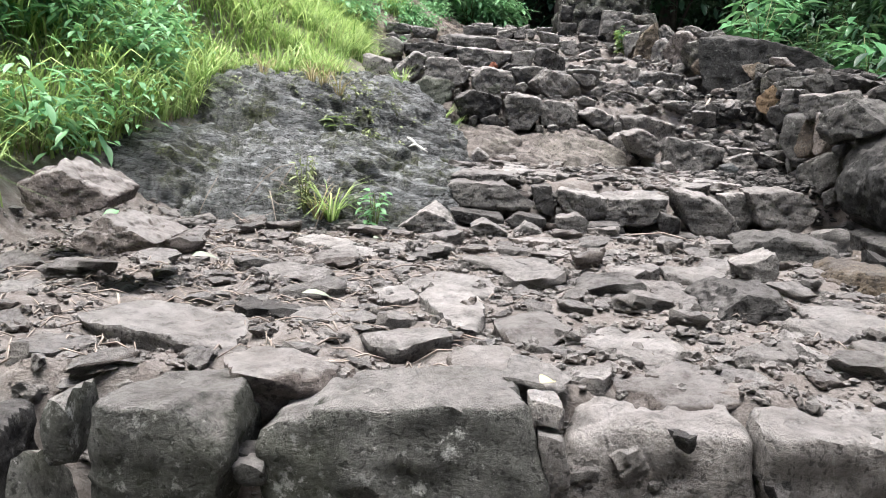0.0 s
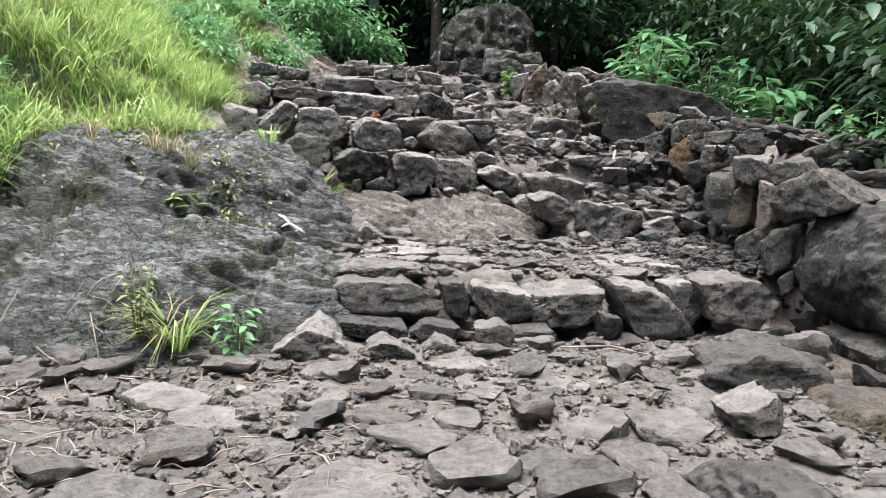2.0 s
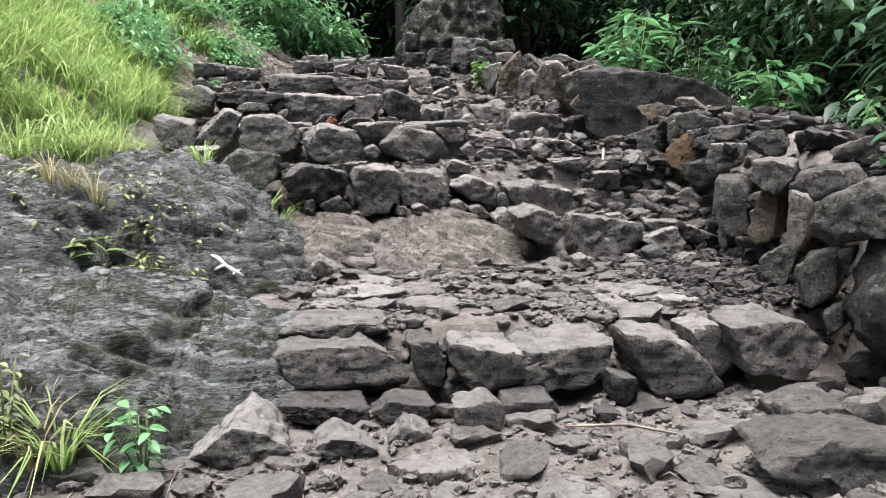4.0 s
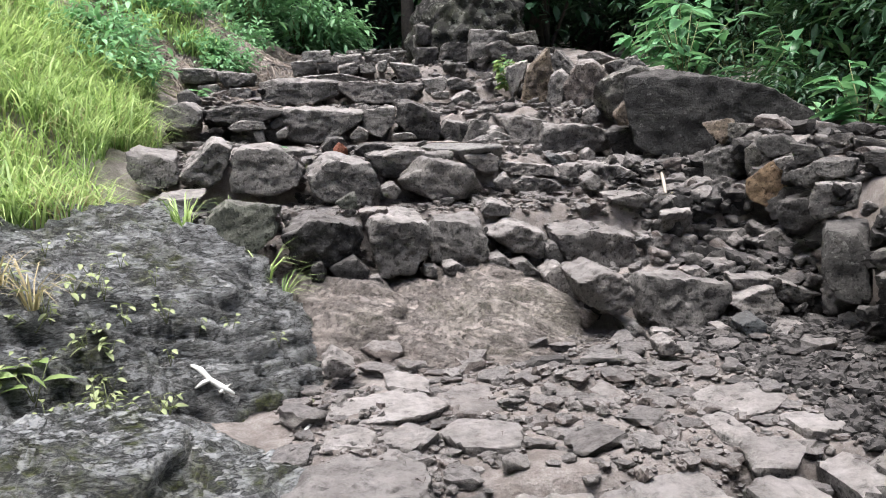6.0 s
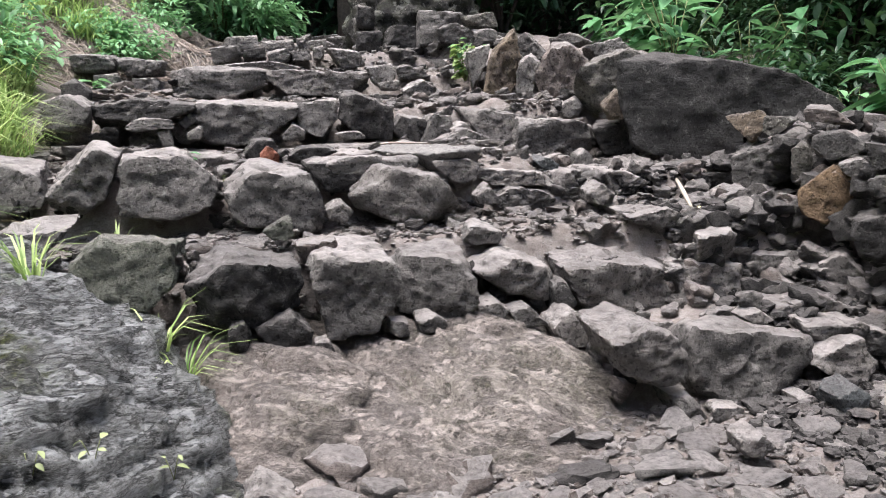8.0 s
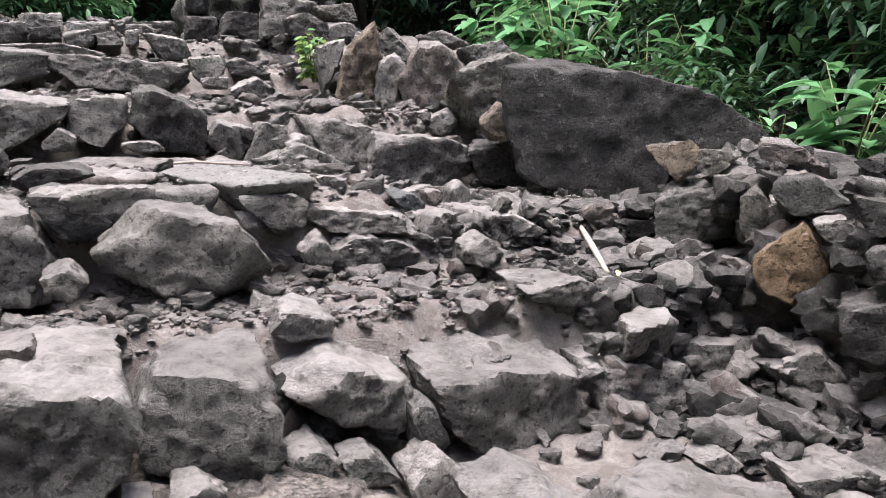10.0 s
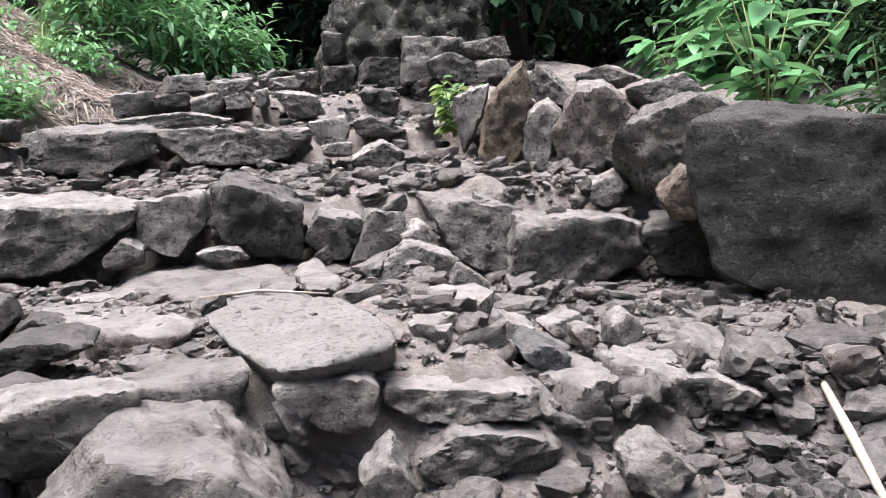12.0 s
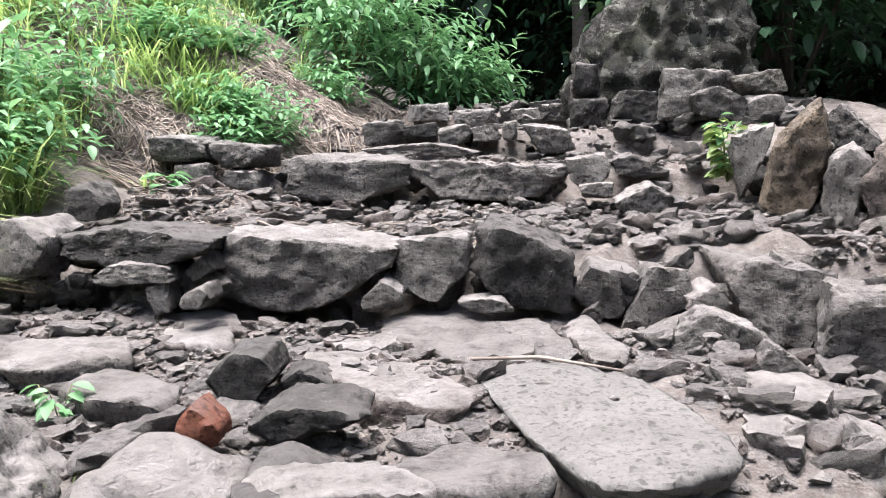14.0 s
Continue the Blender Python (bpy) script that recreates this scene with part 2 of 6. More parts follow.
WHITEWASH = plain_material("white_mark", (0.5, 0.5, 0.47), (0.7, 0.7, 0.67), 40)
YELLOWLEAF = plain_material("yellow_leaf", (0.6, 0.52, 0.18), (0.75, 0.68, 0.35), 40, 0.5)
PALEDEAD = plain_material("dead_leaf", (0.2, 0.24, 0.18), (0.3, 0.33, 0.25), 40, 0.6)

# ---------------------------------------------------------------- helpers for shapes


def hashed(i, j, s):
    v = np.sin(i * 127.1 + j * 311.7 + s * 74.7) * 43758.5453
    return v - np.floor(v)


def vnoise(x, y, s=0.0):
    """Value noise in -1..1 over arrays."""
    i, j = np.floor(x), np.floor(y)
    u, v = x - i, y - j
    u, v = u * u * (3 - 2 * u), v * v * (3 - 2 * v)
    a = hashed(i, j, s) * (1 - u) + hashed(i + 1, j, s) * u
    b = hashed(i, j + 1, s) * (1 - u) + hashed(i + 1, j + 1, s) * u
    return 2 * (a * (1 - v) + b * v) - 1


def fnoise(x, y, s=0.0, octaves=4):
    return sum(vnoise(x * 2 ** k, y * 2 ** k, s + k) * 0.5 ** k for k in range(octaves))


def vnoise3(p, s=0.0):
    """Value noise in -1..1 over an array of places."""
    i = np.floor(p)
    u = p - i
    u = u * u * (3 - 2 * u)
    out = 0
    for dx in (0, 1):
        for dy in (0, 1):
            for dz in (0, 1):
                h = np.sin((i[:, 0] + dx) * 127.1 + (i[:, 1] + dy) * 311.7 + (i[:, 2] + dz) * 74.7 + s * 19.3) * 43758.5453
                w = (u[:, 0] if dx else 1 - u[:, 0]) * (u[:, 1] if dy else 1 - u[:, 1]) * (u[:, 2] if dz else 1 - u[:, 2])
                out = out + w * (h - np.floor(h))
    return 2 * out - 1


def fnoise3(p, s=0.0, octaves=3):
    return sum(vnoise3(p * 2 ** k, s + k) * 0.55 ** k for k in range(octaves))


def step01(a, b, x):
    t = np.clip((x - a) / (b - a), 0, 1)
    return t * t * (3 - 2 * t)


def make_mesh(name, verts, faces, material, smooth=True, sharp=None):
    me = bpy.data.meshes.new(name)
    me.from_pydata(np.asarray(verts).tolist(), [], faces if isinstance(faces, list) else faces.tolist())
    me.polygons.foreach_set("use_smooth", [smooth] * len(me.polygons))
    if sharp:
        me.set_sharp_from_angle(angle=radians(sharp))
    if material:
        me.materials.append(material)
    me.update()
    return me


def thing(name, x, y, z, label, category, group="", kind=""):
    ob = new(name)
    ob.location = (x, y, z)
    return tagged(ob, label, category, group, kind)


def part(name, me, parent, x=0, y=0, z=0, label=""):
    """A mesh as a part of a thing, at a place of the world."""
    ob = new(name, me)
    ob.parent = parent
    ob.location = Vector((x, y, z)) - parent.location
    return tagged(ob, label)


ICO = {}
for sub in (2, 3, 4, 5, 6):
    bm = bmesh.new()
    bmesh.ops.create_icosphere(bm, subdivisions=sub, radius=1)
    ICO[sub] = (np.array([v.co[:] for v in bm.verts]), [[v.index for v in f.verts] for f in bm.faces])
    bm.free()

COUNT = [0]


def rock_shape(w, d, h, profile, flat, sub, hard=34.0, rough=0.022, seed=None, lean=1.4, cuts=8):
    """An angular stone: a convex profile run through its depth, with broken corners and an uneven skin."""
    COUNT[0] += 1
    rng = np.random.RandomState(COUNT[0] if seed is None else seed)
    dirs, faces = ICO[sub]
    p = np.array(profile) * 2 - 1
    c = p.mean(axis=0)
    planes = []
    for a, b in zip(p, np.roll(p, -1, axis=0)):
        e = b - a
        n = np.array((e[1], -e[0])) / max(np.hypot(*e), 1e-6)
        dist = max(float(n @ (a - c)), 0.08)
        t = rng.uniform(-0.02, 0.16)
        if n[1] > 0.5 and not flat:
            t = 0.05 - lean * t
        planes.append(((n[0], t, n[1]) if not flat else (n[0], n[1], -t * 2), dist))
    for s in (-1, 1):
        t = rng.uniform(-0.1, 0.1, 2)
        if s < 0 and not flat:
            t = (rng.uniform(-0.25, 0.25), rng.uniform(-0.06, 0.16))
        planes.append(((t[0], s, t[1]) if not flat else (t[0], t[1], s), 1.0))
    for _ in range(cuts):
        n = rng.normal(size=3)
        n /= np.linalg.norm(n)
        planes.append((n, rng.uniform(1.02, 1.36)))
    s = np.zeros(len(dirs))
    for n, dist in planes:
        s += np.maximum(dirs @ np.array(n) / dist, 0) ** hard
    pts = dirs * (s ** (-1 / hard))[:, None]
    if flat:
        pts = (pts + np.array((c[0], c[1], 0))) * np.array((w, d, h)) / 2
    else:
        pts = (pts + np.array((c[0], 0, c[1]))) * np.array((w, d, h)) / 2
    size = (w * d * h) ** (1 / 3)
    off = rng.uniform(-50, 50, 3)
    q = pts / size
    q = q + off
    broad = fnoise3(q * 1.5, 1, 2)
    ridge = np.abs(fnoise3(q * 3.2, 5, 3))
    fine = fnoise3(q * 8.0, 9, 2 if sub < 5 else 3)
    pts = pts + dirs * ((broad * 1.2 - ridge * 2.4 + fine * 1.5) * rough * size)[:, None]
    return pts, faces


TAKEN = []
TURNED = {}


def face_stone(parent, tone, x, y, z, w, d, h, *profile, yaw=0.0):
    """A stone set upright: x middle, y front, z foot; width, depth, height."""
    sub = 6 if w > 0.85 else 5 if w > 0.3 else 4 if w > 0.12 else 3
    if parent.name.startswith("stone_step") and y < 2.3:
        pts, faces = rock_shape(w, d, h, profile, False, sub, 17.0, 0.017, lean=0.4)
    elif parent == slab:
        pts, faces = rock_shape(w, d, h, profile, False, sub, 30.0, 0.014)
    elif parent == boulder_big:
        pts, faces = rock_shape(w, d, h, profile, False, sub, 6.0, 0.02, cuts=3)
    else:
        pts, faces = rock_shape(w, d, h, profile, False, sub)
    me = make_mesh("stone", pts, faces, ROCK[tone], True, 40)
    TAKEN.append((x, y + d / 2, max(w, d) * 0.5))
    yaw = yaw or (TURNED[parent.name] if parent.name in TURNED else 0.0)
    a = radians(yaw)
    ob = part("stone", me, parent, x - d / 2 * math.sin(a), y + d / 2 * math.cos(a), z + h / 2)
    ob.rotation_euler = (0, 0, a)
    return ob


def wall_stone(tone, x, y, z, w, d, h, *profile):
    """A stone of the wall beside the path, its face turned to the path."""
    return face_stone(wall_side, tone, x, y, z, w, d, h, *profile, yaw=-45.0)


def flat_stone(parent, tone, x, y, z, w, d, h, *profile):
    """A stone lying flat: middle of its top; width, length, thickness."""
    h = h + 0.07
    pts, faces = rock_shape(w, d, h, profile, True, 5 if w > 0.35 else 4, 16.0, 0.017)
    me = make_mesh("stone", pts, faces, ROCK[tone], True, 40)
    TAKEN.append((x, y, (w + d) * 0.25))
    return part("stone", me, parent, x, y, z - h / 2 + 0.015)


# ---------------------------------------------------------------- the ground, one sheet
YS = [-2, 2.5, 4.7, 6, 7.8, 8.8, 10.3, 12.1, 13.3, 15, 18, 25]
LEFT = [-2.4, -2.3, -1.95, -1.5, -1.1, -1.0, -0.95, -1.0, -0.05, 0.1, 0.0, 0.0]
YR = [-2, 2, 4, 5, 6, 7, 8, 8.88, 9.05, 9.55, 9.75, 10.4, 11.5, 12, 13, 15, 20]
RIGHT = [2.8, 2.8, 2.75, 2.8, 2.78, 3.02, 3.12, 3.12, 3.7, 3.7, 3.2, 3.15, 2.85, 2.65, 2.4, 2.6, 2.6]
TOP = [0.6, 0.95, 1.05, 1.5, 1.76, 1.92, 2.06, 2.14, 2.16, 2.2, 2.22, 2.35, 2.6, 2.7, 2.9, 3.2, 3.7]


def path_height(x, y):
    z = 0.36 + 0.03 * np.minimum(y - 2, 0)
    for at, up in ((2.25, 0.49), (5.74, 0.28), (8.9, 0.28), (10.68, 0.28), (12.35, 0.3), (13.5, 0.24), (15.2, 0.22)):
        z = z + up * step01(at - 0.1, at + 0.1, y)
    right = step01(1.5, 1.8, x)
    z = z + right * (0.22 * step01(7.4, 7.6, y) + 0.34 * step01(8.12, 8.3, y)) + (1 - right) * 0.56 * step01(7.98, 8.2, y)
    z = z + 0.01 * step01(1.9, 1.7, x) * step01(9.0, 9.1, y) * step01(10.5, 10.3, y)
    z = z - 0.15 * step01(1.75, 2.0, x) * step01(8.85, 9.05, y) * step01(10.6, 10.4, y)
    return z + 0.012 * np.clip(y - 2, 0, 13) + 0.07 * np.clip(y - 15.4, 0, 200)


def ground_height(x, y):
    z = path_height(x, y)
    bump = 0.026 * fnoise(x * 3.1, y * 3.1, 3) + 0.02 * fnoise(x * 9, y * 9, 5, 3)
    bump = bump + step01(0.35, -0.6, x) * (0.13 * step01(11.0, 11.7, y) * step01(12.5, 12.2, y) + 0.09 * step01(9.6, 10.2, y) * step01(10.8, 10.6, y))
    bump = bump + 0.06 * step01(11.5, 12.0, y) * step01(12.4, 12.2, y)
    left = np.interp(y, YS, LEFT) - x
    rise = 0.62 * np.maximum(left, 0) + 0.1 * np.maximum(left - 2, 0)
    rise = np.minimum(rise, 0.25 * rise + 15)
    edge = np.interp(y, YR, RIGHT)
    k = step01(edge, edge + 0.3, x)
    top = np.interp(y, YR, TOP) + 0.07 * np.clip(y - 20, 0, 200)
    top = top - 0.28 * step01(4.0, 4.9, x)
    z = z * (1 - k) + top * k + 0.22 * np.maximum(x - 5.0, 0)
    far = np.maximum(np.abs(x) - 3, 0) + np.maximum(y - 16, 0)
    return z + rise + bump + 0.25 * np.minimum(far / 6, 1) * fnoise(x * 0.35, y * 0.35, 9, 3)


def gz(x, y):
    return float(ground_height(np.array([x]), np.array([y]))[0])


def spread(lo, hi, fine, reach):
    mid = np.arange(lo, hi + fine / 2, fine)
    out, g = [], fine
    edge = 0.0
    while edge < reach:
        g *= 1.16
        edge += g
        out.append(edge)
    out = np.array(out)
    return np.concatenate((lo - out[::-1], mid, hi + out))


gx, gy = spread(-3.2, 4.2, 0.034, 400), spread(1.5, 15.5, 0.034, 400)
GX, GY = np.meshgrid(gx, gy)
GZ = ground_height(GX, GY)
nx, ny = len(gx), len(gy)
idx = np.arange(nx * ny).reshape(ny, nx)
quads = np.stack((idx[:-1, :-1], idx[:-1, 1:], idx[1:, 1:], idx[1:, :-1]), -1).reshape(-1, 4)
ground = new("ground", make_mesh("ground", np.stack((GX, GY, GZ), -1).reshape(-1, 3), quads, SOIL))
tagged(ground, "brown stony soil of the hillside under path and banks", "ground", kind="structure")
# ---------------------------------------------------------------- bedrock left of the path


def lobe(x, y, cx, cy, rx, ry, top, foot, power=4.0, turn=0.0):
    c, s = math.cos(radians(turn)), math.sin(radians(turn))
    u, v = ((x - cx) * c + (y - cy) * s) / rx, ((y - cy) * c - (x - cx) * s) / ry
    return foot + (top - foot) * (1 - np.minimum((u * u + v * v) ** (power / 2), 3))


def bedrock(parent, name, cell, shape, tone, rough, seed):
    """One lobe of bedrock, its foot buried in the ground."""
    cx, cy, rx, ry = shape[:4]
    xs, ys = np.arange(cx - 1.3 * rx, cx + 1.3 * rx, cell), np.arange(cy - 1.25 * ry, cy + 1.25 * ry, cell)
    X, Y = np.meshgrid(xs, ys)
    H = lobe(X, Y, *shape)
    H = H + rough * fnoise(X * 1.7, Y * 2.0, seed, 3)
    gy_, gx_ = np.gradient(H, cell)
    gx_, gy_ = np.clip(gx_, -2.5, 2.5), np.clip(gy_, -2.5, 2.5)
    nrm = np.stack((-gx_, -gy_, np.ones_like(H)), -1)
    nrm = (nrm / np.linalg.norm(nrm, axis=-1, keepdims=True)).reshape(-1, 3)
    P = np.stack((X, Y, H), -1).reshape(-1, 3)
    tilt = P @ np.array(((1, 0.0, -0.36), (0.0, 1, -0.05), (0.36, 0.06, 1))).T
    lay = tilt[:, 2] / 0.06 + 1.1 * fnoise3(tilt * np.array((1.5, 1.5, 1.5)), 3, 3)
    fr = lay - np.floor(lay)
    D = 0.55 * rough * (step01(0, 0.16, fr) - fr)
    D = D - 0.75 * rough * np.abs(fnoise3(tilt * np.array((2.2, 2.6, 8.0)), 7, 3))
    D = D + 0.24 * rough * fnoise3(tilt * np.array((5, 6, 17)), 11, 3) + 0.13 * rough * fnoise3(tilt * 30.0, 13, 2)
    P = P + nrm * D[:, None]
    P[:, 2] = np.maximum(P[:, 2], (ground_height(X, Y) - 0.25).reshape(-1))
    n, m = X.shape
    ii = np.arange(n * m).reshape(n, m)
    q = np.stack((ii[:-1, :-1], ii[:-1, 1:], ii[1:, 1:], ii[1:, :-1]), -1).reshape(-1, 4)
    P = P - np.array(parent.location)
    ob = new(name, make_mesh(name, P, q, ROCK[tone]))
    ob.parent = parent
    return ob


OUTLOBES = [(-0.95, 6.15, 1.0, 1.3, 1.42, 0.8, 4.0), (-0.32, 6.1, 0.7, 0.97, 1.26, 0.7, 4.0, 14), (-1.2, 7.45, 1.4, 1.4, 1.87, 0.9, 6.0, -5), (-2.2, 6.1, 1.0, 0.9, 1.4, 0.7, 4.5), (-0.3, 7.2, 0.62, 0.86, 1.6, 0.9, 3.2)]
outcrop = thing("rock_outcrop", -0.9, 6.4, 0.9, "dark mossy bedrock ledge beside the stone path", "bedrock")
for k, shape in enumerate(OUTLOBES):
    bedrock(outcrop, ("front_lobe", "side_lobe", "upper_ledge", "bank_lobe", "corner_lobe")[k], 0.019, shape, "outcrop", 0.085, 21 + k)
dome = thing("rock_dome", 0.8, 7.7, 1.2, "worn brown bedrock hump under the stone step", "bedrock")
for k, shape in enumerate([(0.95, 8.0, 1.05, 1.2, 1.57, 1.05, 2.0, -8), (0.3, 7.9, 0.75, 1.0, 1.54, 1.0, 2.4)]):
    bedrock(dome, ("hump", "shoulder")[k], 0.017, shape, "dome", 0.064, 31 + k)

# ---------------------------------------------------------------- steps and walls of field stone
step_1 = thing("stone_step", 0.2, 2.1, 0.36, "rough step of large grey field stones", "stone step", "steps of the path")
step_2 = thing("stone_step", 1.2, 5.5, 0.9, "low step of flat-faced grey stones", "stone step", "steps of the path")
step_3 = thing("stone_step", 1.2, 7.8, 1.3, "step of squared dark stones on small wedges", "stone step", "steps of the path")
step_4 = thing("stone_step", 1.2, 8.7, 1.75, "broken step of slanted pale and grey rocks", "stone step", "steps of the path")
step_5 = thing("stone_step", 1.2, 10.4, 2.1, "step of big dark blocks and broken pale rocks", "stone step", "steps of the path")
step_6 = thing("stone_step", 0.8, 12.1, 2.45, "step of two long grey stones", "stone step", "steps of the path")
step_7 = thing("stone_step", 0.8, 13.3, 2.8, "step of small upright grey stones", "stone step", "steps of the path")
step_8 = thing("stone_step", 1.0, 15.0, 3.05, "far step of small grey stones under trees", "stone step", "steps of the path")
tread_1 = thing("pavement_1", 0.5, 3.8, 0.85, "dusty rubble paving of flat grey-brown stones", "paving", "", "structure")
tread_2 = thing("pavement_2", 1.0, 6.3, 1.15, "dusty paving of flat pinkish stones", "paving", "", "structure")
tread_3 = thing("pavement_3", 1.2, 8.3, 1.72, "narrow stony ledge between two steps", "paving", "", "structure")
tread_4 = thing("pavement_4", 1.0, 9.6, 2.05, "stony ledge with a large pale flat slab", "paving", "", "structure")
tread_5 = thing("pavement_5", 1.0, 11.3, 2.38, "ledge of small dusty stones", "paving", "", "structure")
wall_low = thing("stone_row", 2.3, 4.5, 0.85, "row of brown and grey edge stones beside the path", "stone row")
wall_side = thing("dry_stone_wall", 3.1, 7.4, 1.2, "loose dry-stone wall of mixed grey stones", "stone wall")
wall_upper = thing("dry_stone_wall", 2.8, 11.0, 2.3, "wall of tall leaning grey and ochre stones", "stone wall")
boulder_pile = thing("rock_pile", 2.4, 13.5, 2.9, "pile of lichen-spotted rocks at the foot of a boulder", "rock pile")
slab = thing("boulder", 3.5, 9.6, 1.8, "large dark leaning slab of rock beside the path", "boulder")
boulder_big = thing("boulder", 2.9, 5.4, 0.9, "big dark rounded boulder at the wall's end", "boulder")
TURNED[wall_upper.name] = -24.0
TURNED[slab.name] = -17.0
brick = thing("brick_piece", 0.43, 9.05, 2.1, "broken piece of red brick on the stones", "brick")

face_stone(step_1, "block", -0.544, 1.950, 0.420, 0.389, 0.36, 0.497, (0.00, 0.90), (0.06, 0.00), (0.71, 0.00), (1.00, 0.75), (0.95, 1.00))
face_stone(step_1, "block", 0.027, 2.000, 0.420, 0.714, 0.40, 0.509, (0.00, 0.76), (0.06, 0.00), (1.00, 0.00), (0.97, 0.74), (0.92, 1.00), (0.25, 0.93))
face_stone(step_1, "pale", 0.688, 2.080, 0.420, 0.514, 0.40, 0.445, (0.00, 0.98), (0.03, 0.00), (1.00, 0.00), (0.92, 1.00))
face_stone(step_1, "pale", 1.178, 2.100, 0.420, 0.483, 0.40, 0.446, (0.00, 1.00), (0.08, 0.00), (1.00, 0.00), (0.94, 0.96))
face_stone(step_1, "block", -0.838, 1.950, 0.400, 0.135, 0.24, 0.361, (0.00, 0.00), (1.00, 0.00), (0.05, 1.00))
face_stone(step_1, "block", -0.804, 2.000, 0.714, 0.090, 0.20, 0.187, (0.00, 0.77), (0.32, 0.00), (1.00, 0.02), (0.84, 1.00))
face_stone(step_1, "dark", -1.081, 1.970, 0.400, 0.357, 0.24, 0.417, (0.00, 0.90), (0.08, 0.00), (1.00, 0.00), (0.91, 1.00))
face_stone(step_1, "block", -0.340, 2.000, 0.689, 0.089, 0.12, 0.064, (0.00, 0.93), (0.08, 0.00), (1.00, 0.07), (0.92, 1.00))
face_stone(step_1, "pale", 0.395, 2.000, 0.711, 0.092, 0.12, 0.143, (0.00, 1.00), (0.40, 0.00), (1.00, 0.11), (0.72, 0.98))
face_stone(step_1, "pale", 0.374, 2.050, 0.862, 0.089, 0.12, 0.069, (0.00, 1.00), (0.13, 0.05), (0.89, 0.00), (1.00, 0.78))
face_stone(tread_1, "red", -1.639, 3.720, 1.053, 0.428, 0.50, 0.267, (0.00, 0.55), (0.05, 0.23), (0.43, 0.00), (0.94, 0.25), (1.00, 0.44), (0.36, 1.00))
face_stone(tread_1, "red", -1.156, 3.140, 1.011, 0.393, 0.35, 0.165, (0.00, 0.31), (0.16, 0.00), (0.86, 0.28), (1.00, 0.42), (0.44, 1.00))
flat_stone(tread_1, "pale", -0.778, 2.809, 0.900, 0.503, 0.576, 0.10, (0.00, 0.35), (0.20, 0.14), (0.74, 0.00), (1.00, 0.15), (0.82, 0.71), (0.27, 1.00))
flat_stone(tread_1, "red", -0.330, 2.353, 0.900, 0.312, 0.285, 0.10, (0.00, 0.58), (0.22, 0.00), (1.00, 0.22), (1.00, 0.58), (0.29, 1.00))
flat_stone(tread_1, "grey", 0.092, 3.621, 0.890, 0.476, 0.532, 0.10, (0.00, 0.57), (0.58, 0.00), (0.96, 0.02), (1.00, 0.33), (0.56, 1.00))
flat_stone(tread_1, "pale", -0.108, 3.351, 0.880, 0.190, 0.279, 0.08, (0.00, 0.67), (0.40, 0.00), (1.00, 0.27), (0.81, 1.00))
flat_stone(tread_1, "grey", 0.123, 3.203, 0.890, 0.278, 0.598, 0.12, (0.00, 0.73), (0.55, 0.03), (0.94, 0.00), (1.00, 0.51), (0.77, 1.00))
flat_stone(tread_1, "red", 0.426, 2.955, 0.890, 0.264, 0.528, 0.10, (0.00, 0.50), (0.11, 0.09), (0.50, 0.00), (1.00, 0.60), (0.94, 1.00))
flat_stone(tread_1, "pale", 0.748, 2.861, 0.870, 0.426, 0.441, 0.10, (0.00, 0.40), (0.18, 0.13), (0.65, 0.00), (1.00, 0.57), (1.00, 1.00), (0.30, 0.87))
flat_stone(tread_1, "red", 0.793, 2.416, 0.870, 0.364, 0.328, 0.12, (0.00, 0.01), (0.37, 0.00), (0.95, 0.30), (1.00, 0.76), (0.51, 1.00), (0.02, 0.51))
flat_stone(tread_1, "pale", 0.539, 2.422, 0.890, 0.130, 0.193, 0.08, (0.00, 0.18), (0.68, 0.00), (1.00, 0.55), (0.03, 1.00))
flat_stone(tread_1, "pale", 1.168, 2.768, 0.880, 0.246, 0.230, 0.08, (0.00, 0.52), (0.13, 0.00), (0.80, 0.25), (1.00, 1.00))
flat_stone(tread_1, "grey", -0.013, 2.734, 0.880, 0.305, 0.209, 0.08, (0.00, 0.93), (0.11, 0.29), (0.43, 0.00), (1.00, 0.53), (0.87, 1.00))
flat_stone(tread_1, "grey", -0.307, 2.978, 0.880, 0.331, 0.233, 0.08, (0.00, 0.60), (0.33, 0.00), (1.00, 0.36), (0.70, 1.00))
flat_stone(tread_1, "grey", 1.657, 3.299, 0.880, 0.281, 0.544, 0.08, (0.00, 0.38), (0.60, 0.00), (1.00, 0.41), (0.84, 1.00), (0.11, 0.83))
flat_stone(tread_1, "red", 0.241, 2.512, 0.890, 0.235, 0.320, 0.10, (0.00, 0.70), (0.08, 0.18), (0.62, 0.00), (1.00, 0.46), (0.83, 1.00))
face_stone(tread_1, "grey", 1.329, 2.750, 0.757, 0.208, 0.25, 0.152, (0.00, 0.54), (0.40, 0.00), (1.00, 0.11), (0.90, 0.73), (0.31, 1.00))
face_stone(tread_1, "dark", 1.280, 3.200, 0.791, 0.346, 0.35, 0.193, (0.00, 0.52), (0.24, 0.00), (1.00, 0.27), (0.86, 0.99), (0.31, 1.00))
face_stone(tread_1, "pale", 1.054, 3.200, 0.840, 0.092, 0.12, 0.103, (0.00, 0.76), (0.11, 0.19), (0.66, 0.00), (1.00, 0.48), (0.67, 1.00))
